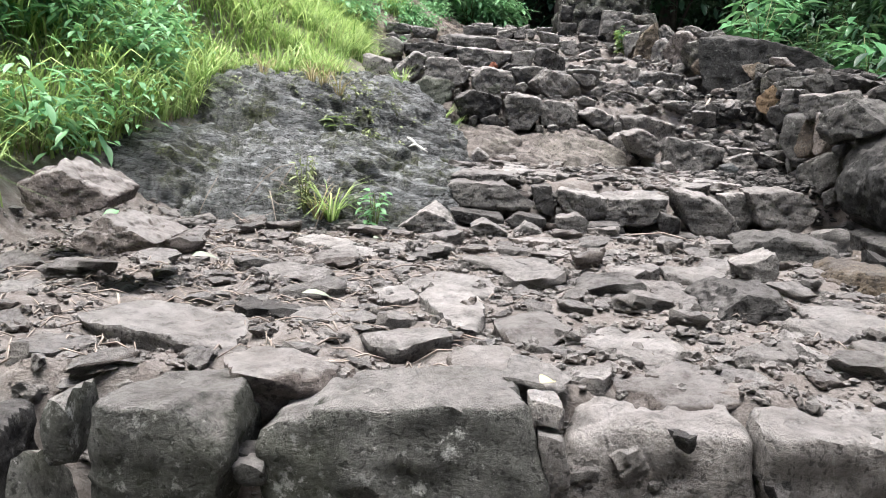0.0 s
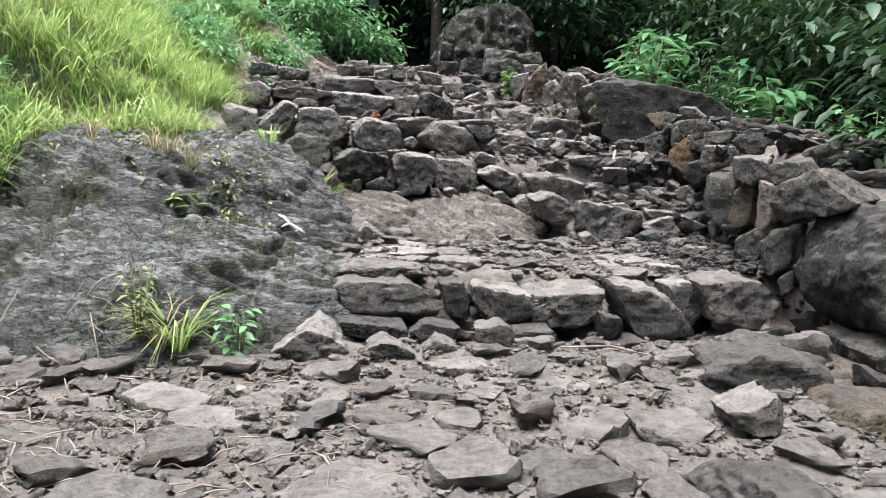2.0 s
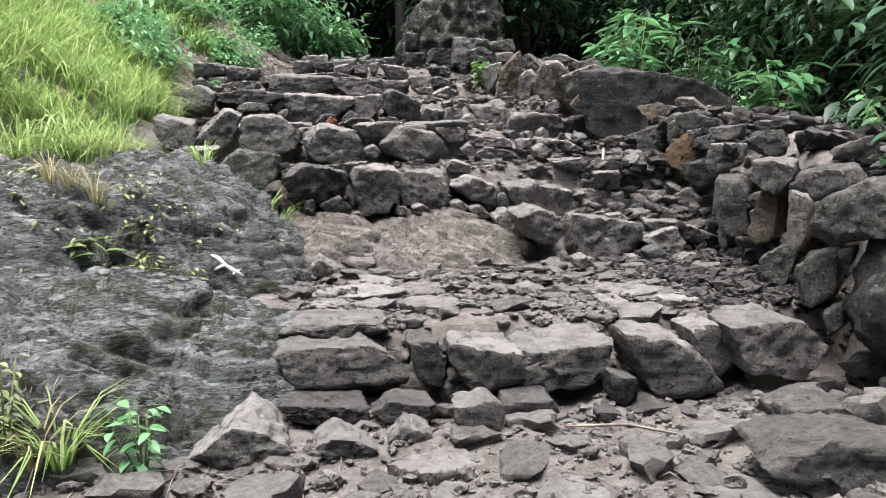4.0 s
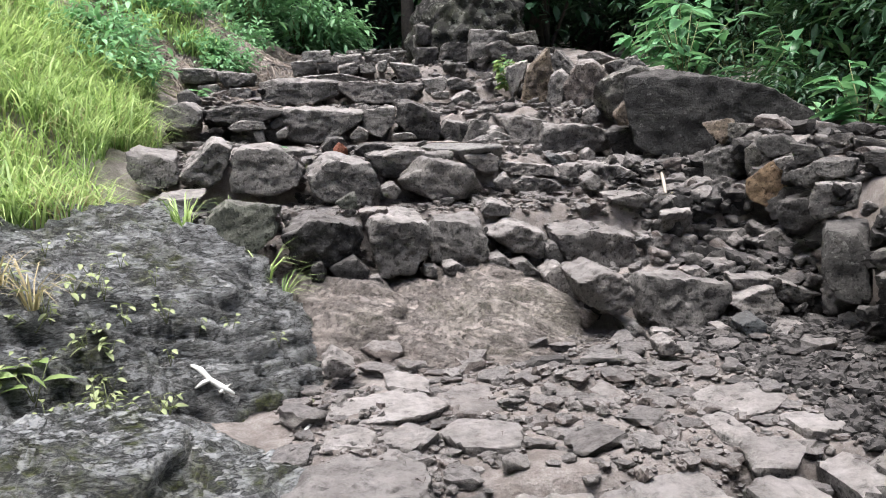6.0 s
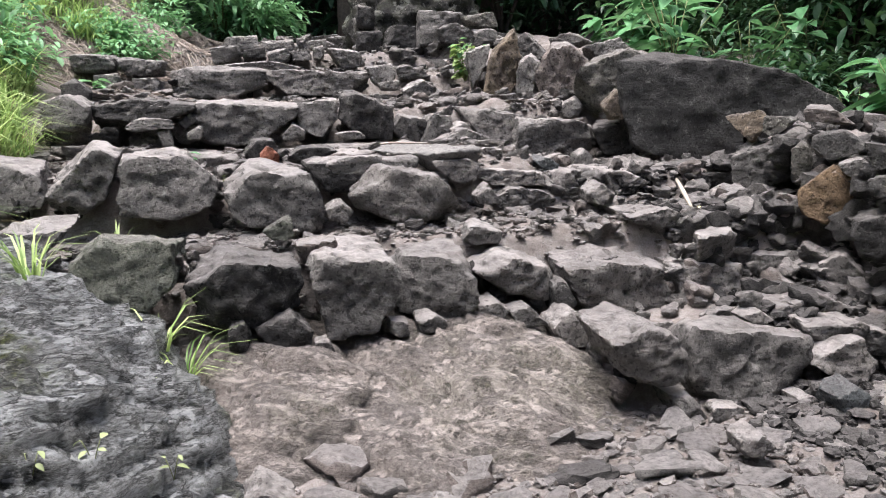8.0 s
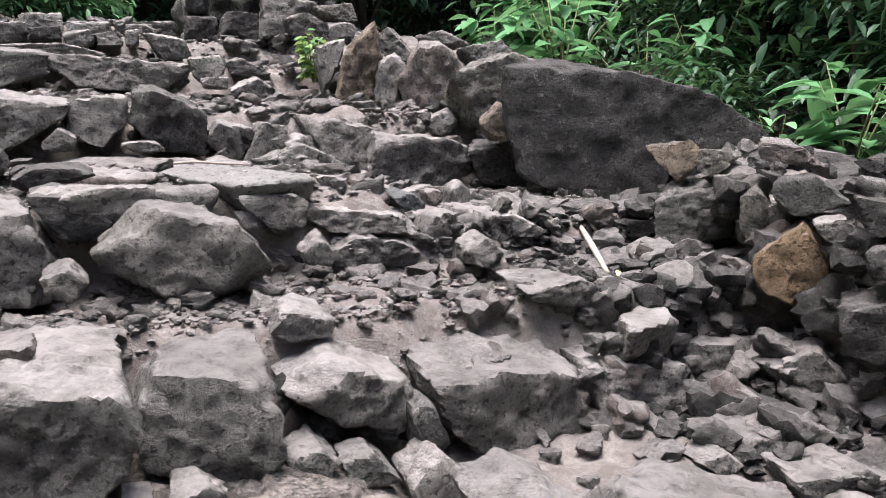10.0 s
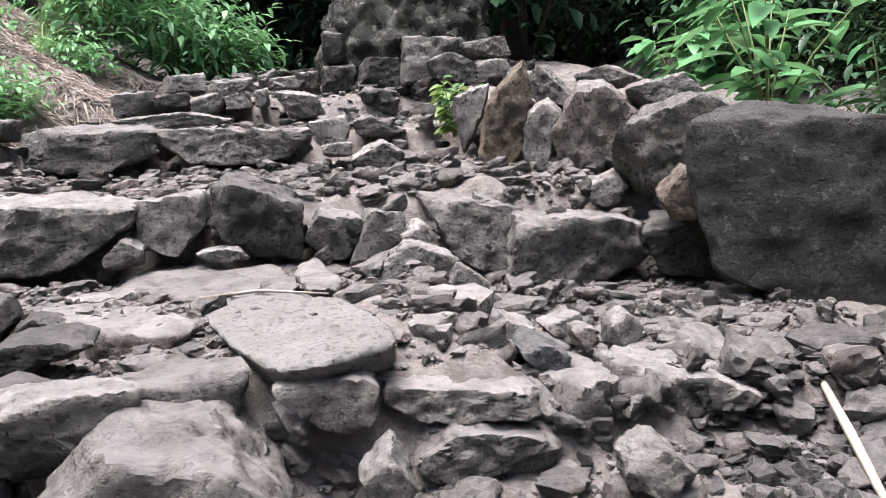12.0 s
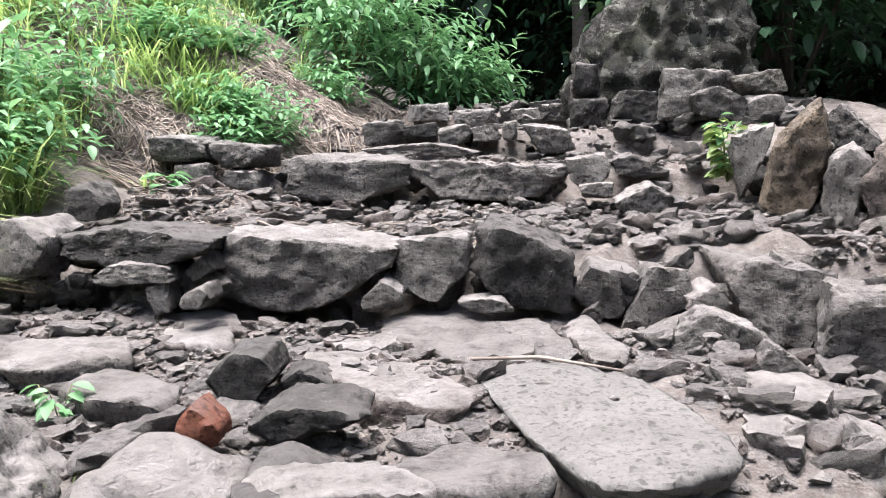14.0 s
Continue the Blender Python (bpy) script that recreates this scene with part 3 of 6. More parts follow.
flat_stone(tread_1, "pale", -0.098, 4.459, 0.900, 0.447, 0.326, 0.08, (0.00, 0.24), (0.32, 0.00), (0.71, 0.08), (1.00, 0.47), (0.94, 1.00), (0.30, 0.88))
flat_stone(tread_1, "grey", -0.597, 4.460, 0.900, 0.352, 0.295, 0.08, (0.00, 0.78), (0.47, 0.09), (0.92, 0.00), (1.00, 0.26), (0.22, 1.00))
flat_stone(tread_1, "pale", -0.380, 4.197, 0.900, 0.422, 0.274, 0.08, (0.00, 0.82), (0.16, 0.05), (1.00, 0.00), (0.92, 0.75), (0.55, 1.00))
flat_stone(tread_1, "grey", 0.538, 4.233, 0.890, 0.194, 0.301, 0.08, (0.00, 0.13), (0.57, 0.00), (1.00, 0.54), (0.59, 1.00), (0.07, 0.64))
flat_stone(tread_1, "red", 0.684, 4.630, 0.890, 0.240, 0.382, 0.08, (0.00, 0.69), (0.05, 0.28), (0.62, 0.00), (1.00, 0.43), (0.55, 1.00))
flat_stone(tread_1, "pale", 1.008, 4.159, 0.890, 0.307, 0.370, 0.08, (0.00, 0.16), (0.38, 0.00), (0.94, 0.39), (1.00, 0.78), (0.37, 1.00))
flat_stone(tread_1, "pale", 1.286, 4.097, 0.890, 0.252, 0.318, 0.08, (0.00, 0.27), (0.60, 0.00), (1.00, 0.28), (0.91, 0.98), (0.11, 1.00))
flat_stone(tread_1, "grey", 1.541, 4.396, 0.890, 0.263, 0.486, 0.08, (0.00, 0.66), (0.02, 0.14), (0.41, 0.00), (1.00, 0.52), (0.87, 1.00))
flat_stone(tread_1, "pale", 1.948, 4.965, 0.900, 0.261, 0.321, 0.08, (0.00, 0.00), (1.00, 0.41), (0.95, 1.00), (0.03, 0.67))
flat_stone(tread_1, "grey", 1.018, 4.625, 0.890, 0.247, 0.408, 0.08, (0.00, 0.11), (0.43, 0.00), (1.00, 0.47), (0.91, 1.00), (0.10, 0.56))
flat_stone(tread_1, "red", 0.642, 4.919, 0.890, 0.346, 0.239, 0.08, (0.00, 0.55), (0.40, 0.00), (1.00, 0.32), (0.62, 1.00))
face_stone(tread_1, "grey", 1.565, 3.950, 0.882, 0.200, 0.25, 0.145, (0.00, 0.48), (0.15, 0.09), (0.79, 0.00), (1.00, 0.40), (0.93, 1.00))
face_stone(tread_1, "grey", -0.048, 5.020, 0.875, 0.348, 0.30, 0.185, (0.00, 0.23), (0.15, 0.01), (0.97, 0.00), (1.00, 0.39), (0.58, 1.00))
face_stone(tread_1, "grey", 0.327, 5.000, 0.876, 0.229, 0.20, 0.114, (0.00, 0.63), (0.18, 0.06), (0.85, 0.00), (1.00, 0.35), (0.38, 1.00))
face_stone(tread_1, "grey", 0.843, 5.120, 0.867, 0.203, 0.20, 0.169, (0.00, 0.86), (0.12, 0.09), (0.71, 0.00), (1.00, 0.67), (0.70, 1.00))
face_stone(tread_1, "dark", 1.101, 5.300, 0.814, 0.286, 0.20, 0.153, (0.00, 0.97), (0.05, 0.46), (0.59, 0.00), (1.00, 0.22), (0.76, 1.00))
face_stone(tread_1, "grey", 0.569, 5.100, 0.860, 0.174, 0.15, 0.113, (0.00, 0.44), (0.13, 0.05), (0.93, 0.00), (1.00, 0.59), (0.40, 1.00))
face_stone(tread_1, "dark", 0.561, 5.250, 0.911, 0.253, 0.20, 0.098, (0.00, 0.38), (0.33, 0.00), (1.00, 0.23), (1.00, 0.74), (0.33, 1.00))
face_stone(tread_1, "dark", 1.489, 5.300, 0.919, 0.130, 0.15, 0.130, (0.00, 1.00), (0.13, 0.03), (1.00, 0.00), (0.93, 0.77))
face_stone(tread_1, "dark", 1.585, 5.250, 0.830, 0.270, 0.20, 0.094, (0.00, 0.80), (0.21, 0.00), (1.00, 0.27), (0.69, 1.00))
face_stone(tread_1, "dark", 1.384, 5.200, 0.836, 0.111, 0.12, 0.087, (0.00, 0.99), (0.25, 0.16), (1.00, 0.00), (0.93, 1.00))
face_stone(tread_1, "grey", 1.813, 5.100, 0.787, 0.158, 0.15, 0.130, (0.00, 0.53), (0.10, 0.04), (0.86, 0.00), (1.00, 0.68), (0.40, 1.00))
face_stone(wall_low, "slate", 2.119, 4.900, 0.763, 0.308, 0.30, 0.242, (0.00, 0.84), (0.28, 0.07), (0.93, 0.00), (1.00, 0.90), (0.36, 1.00))
face_stone(wall_low, "ochre", 2.156, 3.950, 0.714, 0.472, 0.40, 0.264, (0.00, 0.73), (0.09, 0.28), (1.00, 0.00), (0.94, 0.82), (0.15, 1.00))
face_stone(wall_low, "ochre", 2.549, 4.550, 0.569, 0.584, 0.45, 0.364, (0.00, 0.97), (0.06, 0.25), (1.00, 0.00), (0.95, 0.83), (0.37, 1.00))
face_stone(wall_low, "slate", 2.753, 4.600, 0.745, 0.551, 0.40, 0.351, (0.00, 0.70), (0.23, 0.00), (1.00, 0.06), (0.93, 0.77), (0.47, 1.00))
face_stone(wall_low, "slate", 1.899, 4.450, 0.776, 0.543, 0.35, 0.269, (0.00, 0.76), (0.63, 0.05), (0.88, 0.00), (1.00, 0.86), (0.27, 1.00))
face_stone(wall_low, "slate", 2.596, 4.900, 0.844, 0.169, 0.25, 0.200, (0.00, 0.80), (0.05, 0.24), (0.71, 0.00), (1.00, 0.39), (0.62, 1.00))
face_stone(step_2, "grey", 0.335, 5.500, 0.940, 0.553, 0.40, 0.245, (0.00, 0.90), (0.23, 0.09), (0.92, 0.00), (1.00, 0.48), (0.69, 0.97), (0.15, 1.00))
face_stone(step_2, "dark", 0.692, 5.500, 0.968, 0.162, 0.30, 0.204, (0.00, 0.95), (0.35, 0.15), (1.00, 0.00), (0.75, 1.00))
face_stone(step_2, "grey", 0.938, 5.500, 0.931, 0.306, 0.40, 0.227, (0.00, 1.00), (0.04, 0.53), (0.31, 0.03), (0.96, 0.00), (1.00, 0.85))
face_stone(step_2, "grey", 1.285, 5.480, 0.933, 0.450, 0.40, 0.216, (0.00, 0.90), (0.04, 0.06), (0.55, 0.00), (0.93, 0.23), (1.00, 1.00))
face_stone(step_2, "grey", 1.741, 5.400, 0.884, 0.482, 0.30, 0.322, (0.00, 1.00), (0.17, 0.43), (0.41, 0.00), (1.00, 0.10), (0.62, 0.83))
face_stone(step_2, "grey", 1.984, 5.500, 0.932, 0.222, 0.30, 0.252, (0.00, 0.90), (0.16, 0.35), (0.70, 0.00), (1.00, 0.22), (0.65, 1.00))
face_stone(step_2, "pale", 2.199, 5.350, 0.962, 0.425, 0.40, 0.267, (0.00, 0.92), (0.19, 0.13), (0.74, 0.00), (1.00, 0.48), (0.71, 1.00))
face_stone(step_2, "grey", 0.274, 5.680, 1.142, 0.561, 0.30, 0.105, (0.00, 0.28), (0.20, 0.00), (1.00, 0.16), (1.00, 0.68), (0.34, 1.00))
face_stone(step_2, "dark", 0.254, 5.300, 0.906, 0.342, 0.20, 0.111, (0.00, 1.00), (0.17, 0.10), (1.00, 0.00), (1.00, 0.67))
flat_stone(tread_2, "pale", 0.439, 6.560, 1.200, 0.539, 0.325, 0.08, (0.00, 0.13), (0.32, 0.00), (0.80, 0.10), (1.00, 0.36), (0.80, 1.00), (0.23, 0.77))
flat_stone(tread_2, "pale", 0.594, 6.809, 1.210, 0.204, 0.293, 0.08, (0.00, 0.19), (0.93, 0.00), (1.00, 0.52), (0.01, 1.00))
flat_stone(tread_2, "red", 0.861, 6.622, 1.200, 0.369, 0.261, 0.08, (0.00, 0.32), (0.16, 0.00), (0.86, 0.19), (1.00, 0.72), (0.42, 1.00))
flat_stone(tread_2, "red", 0.832, 6.432, 1.200, 0.253, 0.169, 0.08, (0.00, 0.58), (0.56, 0.00), (1.00, 0.38), (0.73, 1.00))
flat_stone(tread_2, "red", 1.144, 6.560, 1.200, 0.225, 0.248, 0.08, (0.00, 0.63), (0.33, 0.00), (1.00, 0.22), (0.69, 1.00))
flat_stone(tread_2, "red", 1.398, 6.503, 1.200, 0.156, 0.198, 0.08, (0.00, 0.67), (0.24, 0.00), (1.00, 0.08), (0.85, 1.00))
flat_stone(tread_2, "pale", 0.521, 6.231, 1.200, 0.217, 0.277, 0.08, (0.00, 0.51), (0.46, 0.00), (1.00, 0.36), (0.55, 1.00))
flat_stone(tread_2, "pale", 0.300, 6.266, 1.200, 0.214, 0.271, 0.08, (0.00, 0.16), (0.85, 0.00), (1.00, 0.55), (0.24, 1.00))
flat_stone(tread_2, "pale", 0.784, 6.183, 1.200, 0.288, 0.323, 0.08, (0.00, 0.73), (0.33, 0.06), (0.82, 0.00), (1.00, 0.55), (0.51, 1.00))
flat_stone(tread_2, "pale", 0.323, 6.072, 1.190, 0.315, 0.204, 0.08, (0.00, 0.22), (0.73, 0.00), (1.00, 0.73), (0.56, 1.00))
flat_stone(tread_2, "pale", 1.888, 6.296, 1.200, 0.390, 0.295, 0.08, (0.00, 0.04), (0.60, 0.00), (1.00, 0.43), (0.68, 1.00), (0.04, 0.86))
flat_stone(tread_2, "grey", 1.705, 6.022, 1.200, 0.213, 0.234, 0.10, (0.00, 0.71), (0.20, 0.00), (1.00, 0.07), (0.59, 1.00))
flat_stone(tread_2, "pale", 2.025, 5.992, 1.200, 0.197, 0.214, 0.08, (0.00, 1.00), (0.12, 0.00), (1.00, 0.18), (0.81, 0.97))
flat_stone(tread_2, "pale", 1.741, 5.802, 1.200, 0.226, 0.229, 0.08, (0.00, 0.10), (0.51, 0.00), (1.00, 0.54), (0.89, 1.00), (0.22, 0.86))
face_stone(tread_2, "pale", 0.296, 6.850, 1.229, 0.154, 0.15, 0.119, (0.00, 0.60), (0.13, 0.08), (0.63, 0.00), (1.00, 0.42), (0.36, 1.00))
face_stone(tread_2, "grey", 2.479, 6.550, 1.026, 0.177, 0.15, 0.132, (0.00, 0.67), (0.19, 0.09), (0.65, 0.00), (1.00, 0.38), (0.42, 1.00))
face_stone(tread_2, "grey", 2.278, 6.200, 1.076, 0.164, 0.20, 0.118, (0.00, 0.67), (0.63, 0.00), (1.00, 0.47), (0.40, 1.00))
face_stone(tread_2, "pale", 1.836, 6.800, 1.223, 0.133, 0.12, 0.090, (0.00, 0.71), (0.06, 0.15), (0.46, 0.00), (1.00, 0.26), (0.52, 1.00))
face_stone(step_3, "pale", 1.702, 7.250, 1.312, 0.321, 0.40, 0.254, (0.00, 0.78), (0.19, 0.22), (0.69, 0.00), (1.00, 0.14), (0.84, 0.74), (0.46, 1.00))
face_stone(step_3, "grey", 2.145, 7.300, 1.157, 0.494, 0.40, 0.351, (0.00, 1.00), (0.06, 0.20), (0.61, 0.00), (0.97, 0.14), (1.00, 0.77))
face_stone(step_3, "pale", 2.566, 7.300, 1.223, 0.327, 0.30, 0.173, (0.00, 0.58), (0.41, 0.13), (1.00, 0.00), (0.68, 1.00))
face_stone(step_3, "grey", 2.789, 7.400, 1.265, 0.616, 0.30, 0.188, (0.00, 1.00), (0.05, 0.59), (0.56, 0.00), (1.00, 0.19), (0.48, 0.81))
face_stone(step_3, "pale", 2.636, 7.600, 1.384, 0.370, 0.25, 0.128, (0.00, 0.68), (0.07, 0.28), (0.59, 0.00), (1.00, 0.46), (0.56, 1.00))
face_stone(step_3, "pale", 2.335, 7.550, 1.409, 0.172, 0.12, 0.077, (0.00, 0.74), (0.49, 0.00), (1.00, 0.34), (0.60, 1.00))
face_stone(step_3, "grey", 1.868, 7.250, 1.139, 0.165, 0.20, 0.134, (0.00, 0.95), (0.29, 0.12), (1.00, 0.00), (0.43, 1.00))
face_stone(step_3, "grey", 1.980, 7.200, 1.159, 0.124, 0.12, 0.079, (0.00, 1.00), (0.12, 0.14), (1.00, 0.00), (0.96, 0.85))
face_stone(step_3, "dark", 2.176, 7.220, 1.118, 0.203, 0.20, 0.113, (0.00, 1.00), (0.32, 0.00), (1.00, 0.07), (0.73, 0.86))
face_stone(step_3, "grey", 2.319, 7.200, 1.147, 0.116, 0.15, 0.089, (0.00, 1.00), (0.17, 0.01), (1.00, 0.00), (0.72, 0.96))
face_stone(step_3, "blue", 2.428, 7.050, 1.137, 0.208, 0.16, 0.171, (0.00, 0.85), (0.16, 0.29), (0.70, 0.00), (1.00, 0.53), (0.49, 1.00))
face_stone(step_3, "dark", 3.060, 7.400, 1.031, 0.547, 0.40, 0.341, (0.00, 0.91), (0.15, 0.35), (1.00, 0.00), (0.94, 0.64), (0.52, 1.00))
face_stone(step_3, "dark", 0.266, 7.700, 1.547, 0.431, 0.40, 0.303, (0.00, 0.74), (0.20, 0.00), (0.98, 0.29), (1.00, 0.80), (0.34, 1.00))
face_stone(step_3, "grey", 0.675, 7.720, 1.496, 0.352, 0.50, 0.341, (0.00, 0.93), (0.24, 0.00), (0.75, 0.04), (1.00, 0.39), (0.97, 0.91), (0.42, 1.00))
face_stone(step_3, "grey", 1.019, 7.800, 1.510, 0.335, 0.50, 0.278, (0.00, 1.00), (0.08, 0.14), (0.63, 0.00), (1.00, 0.22), (0.98, 0.94))
face_stone(step_3, "pale", 1.398, 7.900, 1.500, 0.364, 0.55, 0.253, (0.00, 0.71), (0.48, 0.18), (0.99, 0.00), (1.00, 0.67), (0.42, 1.00))
face_stone(step_3, "pale", 1.906, 7.900, 1.334, 0.576, 0.62, 0.355, (0.00, 0.99), (0.10, 0.50), (0.44, 0.00), (1.00, 0.09), (0.94, 0.81), (0.42, 1.00))
face_stone(step_3, "pale", 2.404, 7.950, 1.347, 0.397, 0.55, 0.259, (0.00, 1.00), (0.12, 0.33), (0.55, 0.00), (1.00, 0.45), (0.72, 1.00))
face_stone(step_3, "grey", 2.869, 8.100, 1.397, 0.412, 0.30, 0.212, (0.00, 1.00), (0.34, 0.00), (0.88, 0.13), (1.00, 0.86))
face_stone(step_3, "grey", 3.044, 7.900, 1.359, 0.322, 0.25, 0.249, (0.00, 0.71), (0.49, 0.03), (1.00, 0.00), (0.99, 0.71), (0.61, 1.00))
face_stone(step_3, "dark", 0.391, 7.650, 1.468, 0.213, 0.25, 0.168, (0.00, 0.66), (0.33, 0.00), (0.88, 0.00), (1.00, 0.50), (0.64, 1.00))
face_stone(step_3, "dark", 0.235, 7.650, 1.489, 0.088, 0.20, 0.134, (0.00, 0.14), (0.76, 0.00), (1.00, 0.56), (0.70, 1.00), (0.08, 0.87))
face_stone(step_3, "grey", 0.539, 7.620, 1.454, 0.073, 0.10, 0.076, (0.00, 0.87), (0.36, 0.00), (1.00, 0.40), (0.72, 1.00))
face_stone(step_3, "grey", 0.848, 7.700, 1.481, 0.077, 0.15, 0.068, (0.00, 0.09), (1.00, 0.00), (0.91, 1.00), (0.02, 0.99))
face_stone(step_3, "grey", 0.980, 7.700, 1.477, 0.133, 0.15, 0.087, (0.00, 0.78), (0.06, 0.18), (0.79, 0.00), (1.00, 0.49), (0.53, 1.00))
face_stone(step_3, "grey", 1.259, 7.780, 1.461, 0.138, 0.15, 0.115, (0.00, 0.82), (0.07, 0.25), (0.71, 0.00), (1.00, 0.60), (0.57, 1.00))
face_stone(step_3, "grey", 1.411, 7.780, 1.431, 0.166, 0.15, 0.110, (0.00, 0.81), (0.25, 0.00), (1.00, 0.18), (0.49, 1.00))
face_stone(step_3, "pale", 1.579, 7.750, 1.344, 0.173, 0.15, 0.177, (0.00, 0.60), (0.19, 0.15), (0.88, 0.00), (1.00, 0.48), (0.55, 1.00))
face_stone(step_3, "grey", 1.738, 7.700, 1.329, 0.170, 0.15, 0.087, (0.00, 1.00), (0.27, 0.00), (1.00, 0.15), (0.79, 0.81))
face_stone(step_3, "dark", 1.594, 7.850, 1.452, 0.101, 0.20, 0.164, (0.00, 0.91), (0.24, 0.00), (1.00, 0.21), (0.64, 1.00))
face_stone(step_3, "grey", -0.568, 8.050, 1.737, 0.367, 0.40, 0.228, (0.00, 0.70), (0.06, 0.39), (0.30, 0.00), (0.72, 0.55), (1.00, 0.98), (0.34, 1.00))
face_stone(step_3, "green", -0.142, 7.750, 1.659, 0.392, 0.35, 0.289, (0.00, 0.73), (0.01, 0.24), (0.47, 0.00), (0.96, 0.46), (1.00, 0.84), (0.24, 1.00))
face_stone(step_3, "grey", -0.439, 7.650, 1.637, 0.239, 0.20, 0.143, (0.00, 0.46), (0.14, 0.12), (0.97, 0.00), (1.00, 0.79), (0.38, 1.00))
face_stone(step_3, "grey", -0.824, 7.750, 1.715, 0.348, 0.12, 0.202, (0.00, 0.45), (0.26, 0.20), (0.61, 0.00), (1.00, 0.60), (0.86, 1.00))
face_stone(step_4, "grey", -0.781, 8.800, 1.923, 0.299, 0.35, 0.301, (0.00, 1.00), (0.06, 0.39), (0.39, 0.00), (1.00, 0.18), (0.96, 0.78))
face_stone(step_4, "grey", -0.440, 8.750, 1.923, 0.339, 0.35, 0.334, (0.00, 0.42), (0.03, 0.10), (0.39, 0.00), (0.78, 0.26), (1.00, 0.85), (0.63, 1.00))
face_stone(step_4, "grey", -0.051, 8.700, 1.871, 0.459, 0.40, 0.338, (0.00, 0.11), (0.49, 0.00), (0.92, 0.19), (1.00, 0.51), (0.66, 1.00), (0.03, 0.95))
face_stone(step_4, "grey", 0.441, 8.580, 1.776, 0.496, 0.45, 0.349, (0.00, 0.77), (0.03, 0.34), (0.33, 0.14), (0.93, 0.00), (1.00, 0.29), (0.79, 0.87), (0.29, 1.00))
face_stone(step_4, "pale", 1.040, 8.420, 1.790, 0.519, 0.55, 0.317, (0.00, 0.51), (0.09, 0.32), (0.58, 0.00), (0.93, 0.04), (1.00, 0.27), (0.72, 0.85), (0.27, 1.00))
face_stone(step_4, "dark", 0.711, 8.720, 1.950, 0.255, 0.30, 0.182, (0.00, 0.88), (0.43, 0.09), (0.99, 0.00), (1.00, 0.48), (0.38, 1.00))
face_stone(step_4, "pale", 1.377, 8.780, 1.910, 0.246, 0.30, 0.192, (0.00, 0.99), (0.08, 0.70), (0.66, 0.00), (0.91, 0.07), (1.00, 0.77), (0.62, 1.00))
face_stone(step_4, "pale", 1.728, 8.850, 1.911, 0.410, 0.30, 0.114, (0.00, 0.57), (0.16, 0.18), (1.00, 0.00), (0.94, 0.67), (0.01, 1.00))
face_stone(step_4, "grey", 1.770, 8.780, 1.776, 0.390, 0.30, 0.155, (0.00, 0.60), (0.13, 0.18), (0.92, 0.00), (1.00, 0.44), (0.78, 0.79), (0.29, 1.00))
face_stone(step_4, "pale", 2.023, 8.850, 1.783, 0.205, 0.30, 0.209, (0.00, 0.97), (0.20, 0.59), (0.77, 0.00), (1.00, 0.13), (0.98, 1.00))
face_stone(step_4, "pale", 2.334, 8.850, 1.804, 0.393, 0.35, 0.201, (0.00, 1.00), (0.01, 0.55), (0.41, 0.00), (0.86, 0.04), (1.00, 0.55), (0.73, 0.84))
face_stone(step_4, "dark", 2.872, 8.950, 1.790, 0.231, 0.25, 0.209, (0.00, 0.87), (0.27, 0.00), (1.00, 0.23), (0.76, 1.00))
face_stone(step_4, "dark", 1.502, 8.850, 1.738, 0.174, 0.20, 0.143, (0.00, 0.84), (0.38, 0.00), (1.00, 0.24), (0.54, 1.00))
face_stone(step_4, "pale", 0.705, 8.320, 1.859, 0.125, 0.15, 0.107, (0.00, 0.65), (0.14, 0.20), (0.59, 0.00), (1.00, 0.50), (0.63, 1.00))
face_stone(step_4, "green", 0.419, 8.150, 1.832, 0.134, 0.12, 0.109, (0.00, 0.37), (0.36, 0.01), (1.00, 0.00), (0.91, 1.00))
face_stone(step_4, "grey", 1.314, 8.100, 1.750, 0.183, 0.20, 0.109, (0.00, 0.26), (0.23, 0.04), (0.94, 0.00), (1.00, 0.54), (0.23, 1.00))
face_stone(step_4, "pale", 2.241, 8.200, 1.734, 0.349, 0.25, 0.116, (0.00, 0.77), (0.16, 0.33), (0.64, 0.00), (1.00, 0.19), (0.54, 1.00))
face_stone(step_4, "grey", 2.101, 8.600, 1.724, 0.160, 0.15, 0.114, (0.00, 0.69), (0.10, 0.11), (0.92, 0.00), (1.00, 0.51), (0.53, 1.00))
face_stone(step_4, "grey", 2.851, 8.400, 1.677, 0.328, 0.20, 0.156, (0.00, 0.54), (0.11, 0.11), (0.61, 0.00), (1.00, 0.43), (0.57, 1.00))
face_stone(step_4, "pale", 2.068, 8.500, 1.829, 0.154, 0.15, 0.126, (0.00, 0.60), (0.07, 0.16), (1.00, 0.00), (1.00, 0.53), (0.58, 1.00))
face_stone(step_4, "grey", 1.492, 8.600, 1.862, 0.125, 0.15, 0.110, (0.00, 0.47), (0.07, 0.11), (0.74, 0.00), (1.00, 0.31), (0.60, 1.00))
flat_stone(tread_3, "pale", 2.437, 8.078, 1.740, 0.332, 0.316, 0.08, (0.00, 0.00), (0.72, 0.21), (1.00, 1.00), (0.19, 0.49))
flat_stone(tread_3, "red", 0.568, 8.078, 1.830, 0.164, 0.206, 0.06, (0.00, 1.00), (0.08, 0.02), (1.00, 0.00), (0.99, 1.00))
flat_stone(tread_4, "slab", 1.316, 9.240, 2.130, 0.485, 0.825, 0.08, (0.00, 0.86), (0.21, 0.30), (0.41, 0.01), (0.65, 0.00), (1.00, 0.17), (0.97, 0.67), (0.56, 1.00))
